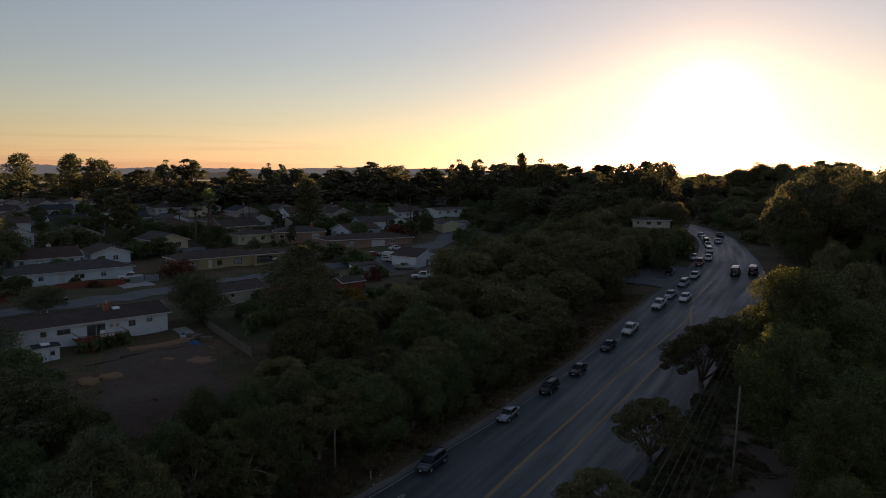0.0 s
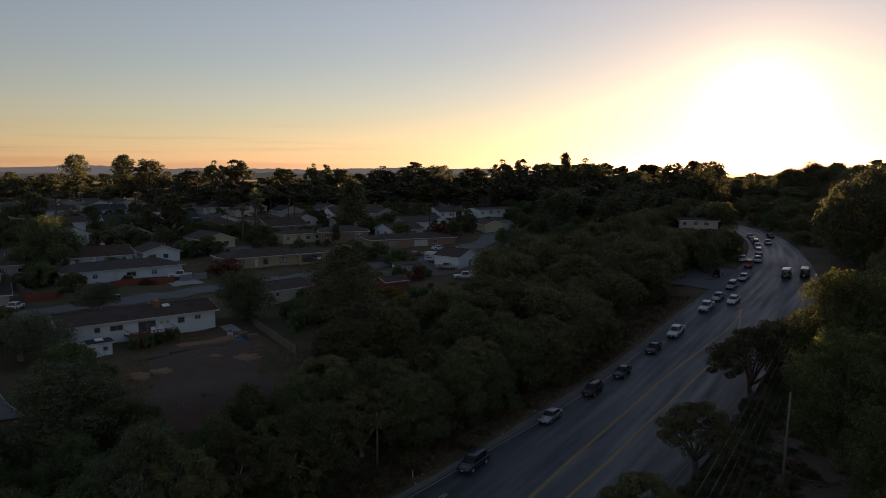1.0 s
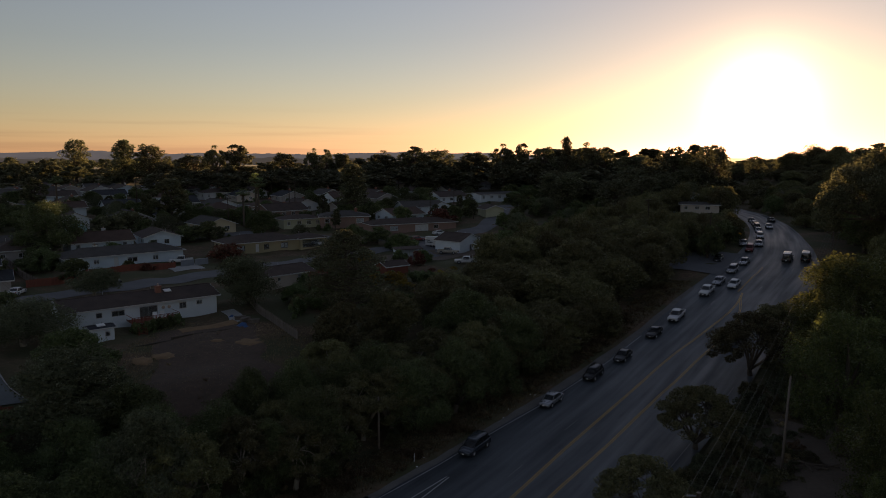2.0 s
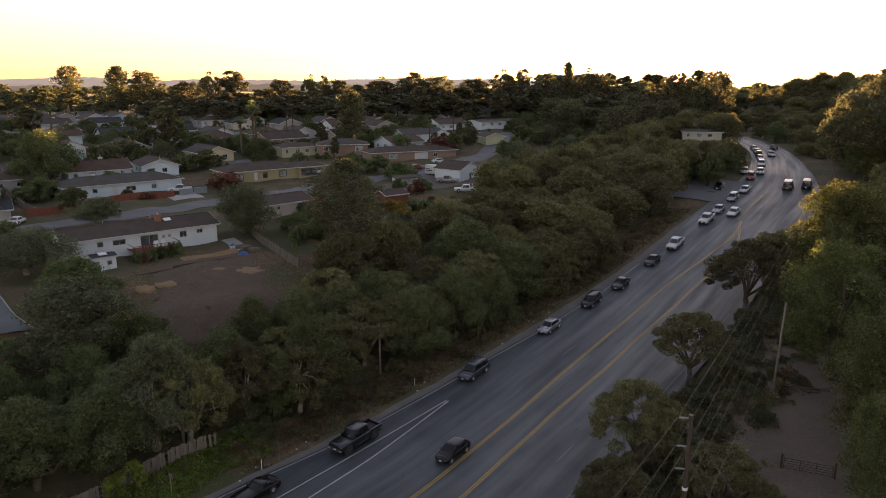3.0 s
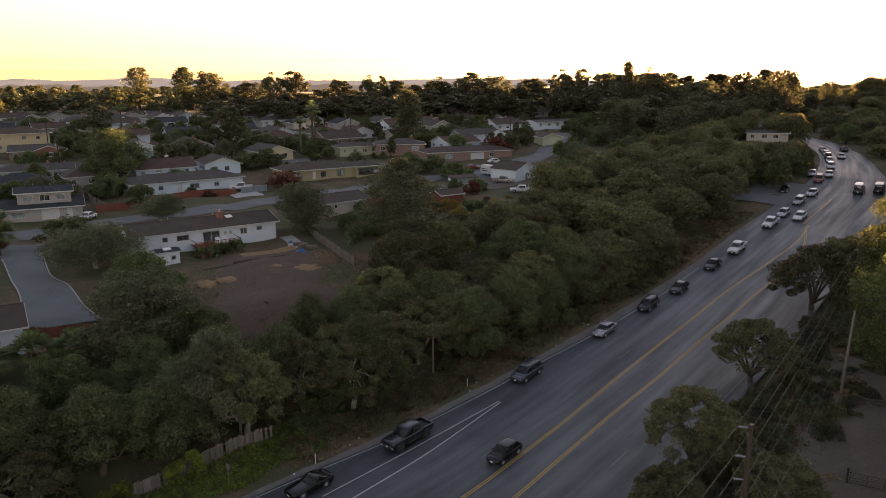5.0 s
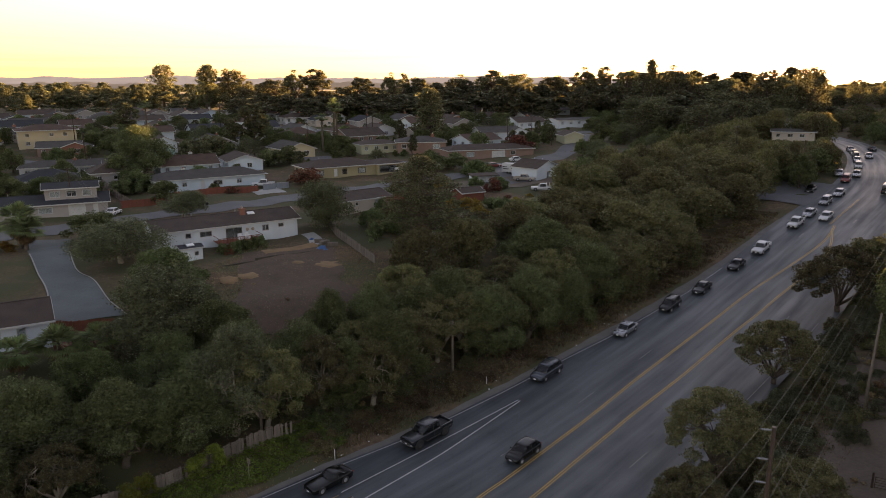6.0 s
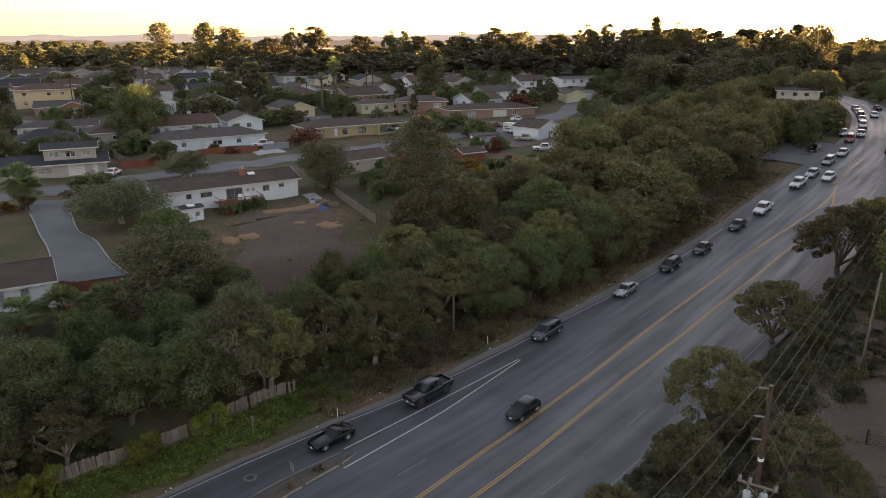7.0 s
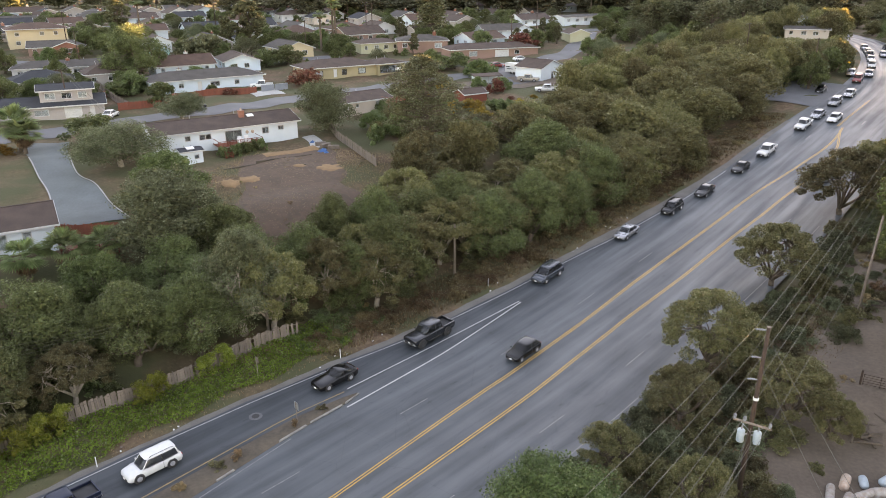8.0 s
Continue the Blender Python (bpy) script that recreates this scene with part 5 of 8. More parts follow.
def wall_panel(shape, L, z0, z1, thick, holes, place):
    """A wall of that length with holes (u0, u1, z0, z1) through it, as solid blocks; place maps u, depth, z."""
    cuts = sorted({0.0, L, *[h[0] for h in holes], *[h[1] for h in holes]})
    for a, b in zip(cuts, cuts[1:]):
        if b - a < 1e-4:
            continue
        mid = (a + b) / 2
        gaps = sorted((h[2], h[3]) for h in holes if h[0] < mid < h[1])
        z = z0
        for lo, hi in gaps + [(z1, z1)]:
            if lo - z > 1e-3:
                pts = [place(u, d, k) for k in (z, lo) for u, d in ((a, 0), (b, 0), (b, thick), (a, thick))]
                shape.add(pts, [(0, 3, 2, 1), (4, 5, 6, 7), (0, 1, 5, 4), (1, 2, 6, 5), (2, 3, 7, 6), (3, 0, 4, 7)])
            z = max(z, hi)


def window(parent, u, z, w, h, place, frame_mat="trim", name="window", blind=False):
    """A framed window in a wall's opening, its pane set back."""
    fr = Shape()
    t, out, back = 0.09, -0.03, 0.1

    def bar(u0, u1, a, b, d0=out, d1=back):
        pts = [place(uu, d, k) for k in (a, b) for uu, d in ((u0, d0), (u1, d0), (u1, d1), (u0, d1))]
        fr.add(pts, [(0, 3, 2, 1), (4, 5, 6, 7), (0, 1, 5, 4), (1, 2, 6, 5), (2, 3, 7, 6), (3, 0, 4, 7)])

    bar(u, u + w, z, z + t), bar(u, u + w, z + h - t, z + h), bar(u, u + t, z + t, z + h - t), bar(u + w - t, u + w, z + t, z + h - t)
    if w > 1.0:
        bar(u + w / 2 - 0.035, u + w / 2 + 0.035, z + t, z + h - t, 0.0, 0.08)
    f = part(name, fr, frame_mat, parent)
    p = Shape()
    pts = [place(uu, d, k) for k in (z + t, z + h - t) for uu, d in ((u + t, 0.04), (u + w - t, 0.04), (u + w - t, 0.06), (u + t, 0.06))]
    p.add(pts, [(0, 3, 2, 1), (4, 5, 6, 7), (0, 1, 5, 4), (1, 2, 6, 5), (2, 3, 7, 6), (3, 0, 4, 7)])
    part("pane", p, "glass", f)
    if blind:
        p = Shape()
        pts = [place(uu, d, k) for k in (z + t, z + h - t) for uu, d in ((u + t, 0.13), (u + w - t, 0.13), (u + w - t, 0.15), (u + t, 0.15))]
        p.add(pts, [(0, 3, 2, 1), (4, 5, 6, 7), (0, 1, 5, 4), (1, 2, 6, 5), (2, 3, 7, 6), (3, 0, 4, 7)])
        part("blind", p, "shade", f)


def house(x, y, turn, L, W, top, wall, roof, label, shape="gable", pitch=18.0, front=(), left=(), right=(), doors=(), chimney=None, over=0.55, name="house", trim="trim", garage=(), skylight=(), register=True, category="house", floor=None):
    """A house whose front runs from x, y along turn, with the eaves at height top. front, left, right: windows (u, below the eaves, w, h[, blind]);
    doors and garage doors on the front: (u, w, h)."""
    c, s = math.cos(radians(turn)), math.sin(radians(turn))
    corners = [(x + u * c - v * s, y + u * s + v * c) for u, v in ((0, 0), (L, 0), (L, W), (0, W))]
    base = min(ground(*p) for p in corners) - 0.25 if floor is None else floor
    e = thing(name, x, y, base, turn, label, category)
    H0 = top - base
    if register:
        FOOT.append((x, y, turn, L, W))
    T = 0.2
    sides = {
        "front": (L, lambda u, d, z: (u, d, z)), "back": (L, lambda u, d, z: (L - u, W - d, z)),
        "left": (W - 2 * T, lambda u, d, z: (d, W - T - u, z)), "right": (W - 2 * T, lambda u, d, z: (L - d, T + u, z)),
    }
    wins = {"front": front, "left": left, "right": right, "back": ()}
    wl = Shape()
    level = min(H0 - 2.35, max(0.0, H0 - 2.5))
    for k, (n, place) in sides.items():
        holes = [(w[0], w[0] + w[2], H0 - w[1] - w[3], H0 - w[1]) for w in wins[k]]
        if k == "front":
            holes += [(u, u + w, level, level + h) for u, w, h in doors] + [(u, u + w, level, level + h) for u, w, h in garage]
        wall_panel(wl, n, 0.0, H0, T, holes, place)
    rise = math.tan(radians(pitch)) * W / 2
    if shape == "gable":
        for u in (0.0, L - T):
            wl.prism([(u, 0.02, H0), (u, W - 0.02, H0), (u, W / 2, H0 + rise - 0.02)], (T, 0, 0))
    part("wall", wl, wall, e)
    fl = Shape()
    fl.box(L / 2, W / 2, max(level - 0.1, 0.02), L - 2 * T - 0.01, W - 2 * T - 0.01, 0.08)
    part("floor_slab", fl, "concrete", e)
    for k, (n, place) in sides.items():
        for w in wins[k]:
            window(e, w[0], H0 - w[1] - w[3], w[2], w[3], place, trim, blind=len(w) > 4 and w[4])
    for u, w, h in doors:
        d = Shape()
        d.box(u + w / 2, 0.1, level, w - 0.02, 0.06, h - 0.02)
        d.box(u + w / 2, 0.06, level + h * 0.55, w * 0.6, 0.03, h * 0.32)
        d.box(u + w / 2, 0.06, level + h * 0.1, w * 0.6, 0.03, h * 0.35)
        dd = part("door", d, "trim" if wall != "white_wall" else "teal_wall", e)
        k = Shape()
        k.box(u + w * 0.88, 0.03, level + 0.95, 0.06, 0.08, 0.06)
        part("handle", k, "steel", dd)
    for u, w, h in garage:
        d = Shape()
        for i in range(4):
            d.box(u + w / 2, 0.1, level + i * (h - 0.02) / 4, w - 0.02, 0.06, (h - 0.02) / 4 - 0.02)
        part("garage_door", d, "trim", e)
    # roof
    r = Shape()
    o, th = over, 0.16
    if shape == "gable":
        slope = math.tan(radians(pitch))
        for sgn, y0, y1 in ((1, -o, W / 2), (-1, W + o, W / 2)):
            z0 = H0 - slope * o + 0.02
            r.add([(-o, y0, z0), (L + o, y0, z0), (L + o, y1, H0 + rise + 0.02), (-o, y1, H0 + rise + 0.02),
                   (-o, y0, z0 + th), (L + o, y0, z0 + th), (L + o, y1, H0 + rise + th + 0.02), (-o, y1, H0 + rise + th + 0.02)],
                  [(0, 3, 2, 1), (4, 5, 6, 7), (0, 1, 5, 4), (1, 2, 6, 5), (2, 3, 7, 6), (3, 0, 4, 7)])
        rf = part("roof", r, roof, e)
        for y0 in (-o - 0.03, W + o + 0.03):
            fa = Shape()
            fa.box(L / 2, y0, H0 - slope * o - 0.06, L + 2 * o + 0.1, 0.05, 0.22)
            part("fascia", fa, "trim", rf, "white-painted fascia board")
        for u in (-o - 0.03, L + o + 0.03):
            for y0 in (-o, W + o):
                z0 = H0 - slope * o - 0.04
                fa = Shape()
                fa.prism([(u - 0.025, y0, z0), (u - 0.025, W / 2, H0 + rise - 0.04), (u - 0.025, W / 2, H0 + rise + 0.17), (u - 0.025, y0, z0 + 0.21)], (0.05, 0, 0))
                part("barge_board", fa, "trim", rf, "white-painted barge board")
        rc = Shape()
        rc.box(L / 2, W / 2, H0 + rise + th - 0.02, L + 2 * o, 0.3, 0.08, 0, 0.97)
        part("ridge_cap", rc, roof, rf)
    else:
        run = W / 2 + o
        rise = math.tan(radians(pitch)) * run
        ins = min(run, (L + 2 * o) / 2 - 0.01)
        r.add([(-o, -o, H0), (L + o, -o, H0), (L + o, W + o, H0), (-o, W + o, H0), (-o, -o, H0 + th), (L + o, -o, H0 + th), (L + o, W + o, H0 + th), (-o, W + o, H0 + th),
               (-o + ins, W / 2, H0 + rise + th), (L + o - ins, W / 2, H0 + rise + th)],
              [(0, 3, 2, 1), (0, 1, 5, 4), (1, 2, 6, 5), (2, 3, 7, 6), (3, 0, 4, 7), (4, 5, 9, 8), (5, 6, 9), (6, 7, 8, 9), (7, 4, 8)])
        rf = part("roof", r, roof, e)
        for bx in ((L / 2, -o - 0.03, L + 2 * o + 0.1, 0.05), (L / 2, W + o + 0.03, L + 2 * o + 0.1, 0.05), (-o - 0.03, W / 2, 0.05, W + 2 * o), (L + o + 0.03, W / 2, 0.05, W + 2 * o)):
            fa = Shape()
            fa.box(bx[0], bx[1], H0 - 0.02, bx[2], bx[3], 0.2)
            part("fascia", fa, "trim", rf, "white-painted fascia board")
    for u in (L * 0.3, L * 0.62) if math.hypot(x, y) < 230 else ():
        vent = Shape()
        zz = H0 + rise * 0.55
        vent.tube([(u, W * 0.7, zz), (u, W * 0.7, zz + rise * 0.35 + 0.55)], [0.06, 0.06], 8)
        part("vent_pipe", vent, "steel", rf)
    if chimney:
        u, v, up = chimney
        ch = Shape()
        ch.box(u, v, H0 - 0.3, 0.95, 0.7, rise + up)
        ch.box(u, v, H0 - 0.3 + rise + up, 1.1, 0.85, 0.14)
        c2 = part("chimney", ch, "brick" if wall != "blue_wall" else "trim", e)
        pot = Shape()
        pot.tube([(u, v, H0 - 0.2 + rise + up), (u, v, H0 + 0.25 + rise + up)], [0.16, 0.14], 10)
        part("flue", pot, "rust", c2)
    for u, v in skylight:
        sk = Shape()
        zz = H0 + math.tan(radians(pitch)) * v + 0.2
        dz = math.tan(radians(pitch)) * 0.45
        sk.prism([(u - 0.6, v - 0.45, zz - dz), (u + 0.6, v - 0.45, zz - dz), (u + 0.6, v + 0.45, zz + dz), (u - 0.6, v + 0.45, zz + dz)], (0, 0, 0.14))
        part("skylight", sk, "sign_white", rf, "pale domed skylight")
    return e


def gable_front(x, y, turn, width, depth, top, wall, roof, label, **more):
    """A house whose gable end, from x, y along turn, faces the way that other houses' fronts do."""
    s, c = math.sin(radians(turn)), math.cos(radians(turn))
    return house(x - depth * s, y + depth * c, turn - 90, depth, width, top, wall, roof, label, **more)


def row(L, gap=3.6, w=1.6, h=1.15, below=0.55, start=1.2, blind=0):
    """Windows at even steps along a wall."""
    out, u, k = [], start, 0
    while u + w < L - 0.8:
        out.append((u, below, w if k % 3 else w * 0.7, h, bool(blind and k % blind == 0)))
        u += gap
        k += 1
    return out


def build_near_houses():
    # the long white house above the lot
    house(-66.1, 106.1, 43.5, 24.7, 9.0, 13.2, "white_wall", "brown_roof", "long white ranch house with brown shingle roof above a bare lot", pitch=15,
          front=[(4.6, 0.62, 1.0, 0.95), (7.0, 0.62, 2.1, 1.0), (11.4, 0.5, 3.0, 2.05), (18.0, 0.6, 1.3, 1.15), (21.0, 0.6, 1.1, 0.8)], left=row(8.6, 4), chimney=(15.6, 3.2, 1.1), skylight=[(17.2, 3.3)])
    # house below the driveway
    house(-68.8, 60.9, 41, 14.0, 9.0, 10.9, "white_wall", "brown_roof", "white house with brown shingle roof below a driveway", pitch=17,
          front=[(2.0, 0.6, 1.8, 1.3), (6.5, 0.45, 2.6, 1.9, True), (10.6, 0.45, 1.0, 1.9, True)], right=[(3.0, 0.6, 1.0, 0.9)])
    # split-level house
    house(-114.5, 118.2, 36, 26, 9, 13.4, "taupe_wall", "dark_roof", "split-level house with dark roof and taupe stucco walls", pitch=16,
          front=[(3, 0.5, 2.6, 1.5, True), (8.5, 0.5, 2.6, 1.5), (13.2, 0.55, 2.6, 1.3, True)], garage=[(18.6, 3.2, 2.15)], doors=[(23.2, 0.95, 2.05)])
    house(-103.6, 128.0, 36, 9.6, 6.5, 16.3, "taupe_wall", "dark_roof", "upper storey of a split-level house with dark shed roof", pitch=13,
          front=[(0.9, 0.5, 1.9, 1.3, True), (3.9, 0.5, 1.9, 1.3), (6.9, 0.5, 1.7, 1.3, True)], register=False, floor=13.5, name="upper_storey", category="house")
    # pale blue house on the street
    house(-95.8, 155.7, 44, 27, 10, 14.1, "blue_wall", "grey_roof", "pale blue ranch house with grey hip roof and white trim", shape="hip", pitch=17,
          front=[(2, 0.6, 1.6, 1.2), (6, 0.6, 1.2, 1.1), (13.5, 0.6, 2.4, 1.3), (19.5, 0.6, 1.3, 1.2)], doors=[(10.5, 1.0, 2.05)], left=row(9.6), chimney=(8, 6, 0.5))
    # yellow house
    house(-66.9, 180.6, 42, 20, 10, 14.7, "yellow_wall", "brown_roof", "yellow stucco house with brown hip roof and dark-framed windows", shape="hip", pitch=17,
          front=[(2.2, 0.55, 2.2, 1.5, True), (9.8, 0.55, 1.4, 1.5), (14.6, 0.55, 2.2, 1.5, True)], doors=[(7.4, 1.0, 2.05)], trim="dark_trim", left=row(9.6, 4))
    house(-51.2, 193.0, 42, 8, 8, 14.8, "yellow_wall", "brown_roof", "open yellow carport wing with brown roof", shape="hip", pitch=15, garage=(), front=[(0.6, 0.35, 6.6, 2.0)], trim="dark_trim")
    # beige house on the slope
    house(-45.9, 140.6, 50, 13, 8, 13.2, "beige_wall", "brown_roof", "beige two-level house with brown roof on a slope", pitch=16, front=[(1.2, 0.5, 1.2, 1.0), (4.2, 0.5, 0.8, 0.8), (9.2, 0.4, 2.0, 1.8, True)], left=row(7.6))
    house(-54.4, 230, 15, 16, 11, 17.6, "pink_wall", "grey_roof", "salmon house with grey hip roof", shape="hip", pitch=15, front=[(1.5, 0.5, 1.6, 1.4), (5.2, 0.5, 1.4, 1.4), (11.8, 0.5, 2.4, 1.6, True)], chimney=(12, 4.5, 1.0))
    house(-35.8, 220.7, 28, 29, 9, 16.0, "pink_wall", "brown_roof", "long brick-red house with brown roof and porch", shape="hip", pitch=16, front=[(2, 0.5, 1.6, 1.4), (6, 0.5, 2.6, 1.5, True), (21, 0.5, 1.6, 1.3)], garage=[(14.5, 4.6, 2.2)])
    house(-30.2, 260.8, 33, 16, 9, 18.8, "white_wall", "grey_roof", "white house with grey roof and a cross gable", pitch=22, front=row(9, 4))
    gable_front(-20.0, 266.0, 33, 7, 6, 18.8, "white_wall", "grey_roof", "white gabled wing of a house", pitch=24, right=[(2.2, 0.5, 2.0, 1.2)])
    house(-3, 307.5, 40, 22, 9, 20.8, "white_wall", "grey_roof", "long low white house with flat-looking grey roof", pitch=9, front=row(22, 4.4))
    gable_front(-0.5, 258.5, 20, 7, 9, 18.4, "green_wall", "brown_roof", "pale green gabled garage", pitch=20)
    gable_front(-7.3, 191.4, 55, 9.5, 8.5, 14.6, "white_wall", "brown_roof", "white gabled outbuilding with brown roof beside a yard", pitch=20, right=[(4.2, 1.0, 1.0, 2.0)], over=0.4)
    house(-1.9, 199.3, 55, 7, 8, 13.6, "white_wall", "grey_roof", "low white annexe with grey roof", pitch=12, front=[(1, 0.5, 1.1, 1), (4, 0.5, 1.2, 1)])
    house(-173.7, 206.2, 42, 17, 11, 21.6, "cream_wall", "rust_roof", "two-storey cream apartment building with brown hip roof", shape="hip", pitch=15, over=0.8,
          front=[(2, 0.7, 1.3, 1.2), (9, 0.7, 1.3, 1.2), (13, 0.7, 1.2, 1.2), (2, 3.4, 1.3, 1.2)], left=[(1.2, 0.7, 1.6, 1.2), (5.2, 0.7, 1.3, 1.2), (8.4, 0.7, 1.2, 1.2), (1.2, 3.4, 1.6, 1.2)])
    house(-160, 197, 33, 12, 9, 17.4, "pink_wall", "grey_roof", "brick house with grey roof", pitch=18, front=row(12, 4))
    gable_front(-153.5, 199.5, 30, 8, 7, 17.4, "brick", "grey_roof", "brick gabled wing with white trim", pitch=20, right=[(2.6, 0.5, 2.4, 1.3)])
    house(-140, 165, 33, 27, 9, 15.2, "grey_wall", "grey_roof", "long low grey house with a glazed porch", shape="hip", pitch=16, front=row(27, 2.6, 2.0, 1.4, 0.4), chimney=(13, 4, 0.6))
    gable_front(-131, 212, 38, 8, 10, 17.9, "white_wall", "brown_roof", "white gabled house with brown roof", pitch=24, right=[(3, 0.5, 1.4, 1.3)])
    gable_front(-125, 204, 38, 6, 9, 16.4, "teal_wall", "grey_roof", "small teal gabled building", pitch=24)
    gable_front(-85.5, 211.5, 45, 10, 14, 16.6, "cream_wall", "grey_roof", "cream house with grey roof and a white gable", pitch=20, right=[(1.5, 0.6, 1.6, 1.2), (6, 0.6, 1.8, 1.2)], front=row(14, 4.6))
    house(66.5, 251.5, -12, 12.5, 8, 21.0, "beige_wall", "grey_roof", "low pale building among trees near the bend", pitch=9, front=row(12.5, 3.4), left=row(7.6, 4))
    house(-65.3, 226, 40, 14, 8, 17.0, "green_wall", "brown_roof", "pale yellow-green house with brown roof", shape="hip", pitch=14, front=row(14, 3.4, 1.6, 1.3))


def build_far_houses():
    rng = np.random.default_rng(77)
    walls = ["white_wall", "blue_wall", "grey_wall", "taupe_wall", "grey_wall", "beige_wall", "taupe_wall", "pink_wall"]
    roofs = ["grey_roof", "brown_roof", "grey_roof", "rust_roof", "dark_roof", "brown_roof"]
    words = {"white_wall": "white", "blue_wall": "pale blue", "grey_wall": "light grey", "cream_wall": "cream", "beige_wall": "beige", "pink_wall": "salmon", "taupe_wall": "taupe",
             "grey_roof": "grey", "brown_roof": "brown", "rust_roof": "rust-brown", "dark_roof": "charcoal"}
    spots = [(-136, 248, 12, "blue_wall"), (-102, 262, 14, "white_wall"), (-85, 259, 13, "pink_wall"), (-73, 268, 12, "grey_wall"), (-55.7, 331, 14, "white_wall"), (-36, 335, 16, "white_wall"),
             (-156, 252, 11, "beige_wall"), (-178, 310, 15, "grey_wall"), (-150, 332, 12, "grey_wall"), (-123, 306, 15, "grey_wall"), (-229, 339, 18, "grey_wall"), (-20, 305, 14, "white_wall"),
             (-64, 296, 11, "white_wall"), (-212, 302, 18, "beige_wall"), (-137, 282, 11, "white_wall"), (-7, 387, 14, "white_wall"), (-163, 290, 12, "blue_wall")]
    for _ in range(2500):
        b, d = rng.uniform(-45, -3), rng.uniform(195, 400)
        x, y = d * math.sin(radians(b)), d * math.cos(radians(b))
        if len(spots) < 82 and all((x - p[0]) ** 2 + (y - p[1]) ** 2 > 16.5 ** 2 for p in spots) and free(x, y, 7) and free(x + 8, y + 8, 6) and free(x + 2, y + 11, 5):
            spots.append((x, y, rng.uniform(11, 16), walls[int(rng.integers(len(walls)))]))
    for x, y, L, w in spots:
        rf = roofs[int(rng.integers(len(roofs)))]
        W, top = rng.uniform(9, 11), ground(x + 2, y + 3) + 2.65
        pitch = rng.uniform(18, 24)
        label = f"{words[w]} suburban house with {words[rf]} shingle roof"
        turn = 42 + rng.normal() * 4
        kind = rng.uniform()
        ch = (L * 0.6, W * 0.55, rng.uniform(0.6, 1.2)) if rng.uniform() < 0.85 else None
        if kind < 0.45:
            house(x, y, turn, L, W, top, w, rf, label, pitch=pitch, front=row(L, 3.8), left=row(W - 0.4, 4), chimney=ch)
        elif kind < 0.7:
            house(x, y, turn, L, W, top, w, rf, label, shape="hip", pitch=pitch, front=row(L, 3.8), left=row(W - 0.4, 4), chimney=ch)
        else:
            gable_front(x, y, turn, W, L, top, w, rf, label, pitch=pitch, right=[(1.4, 0.6, 1.8, 1.3), (5.0, 0.6, 1.4, 1.3)], front=row(L, 4), chimney=ch)


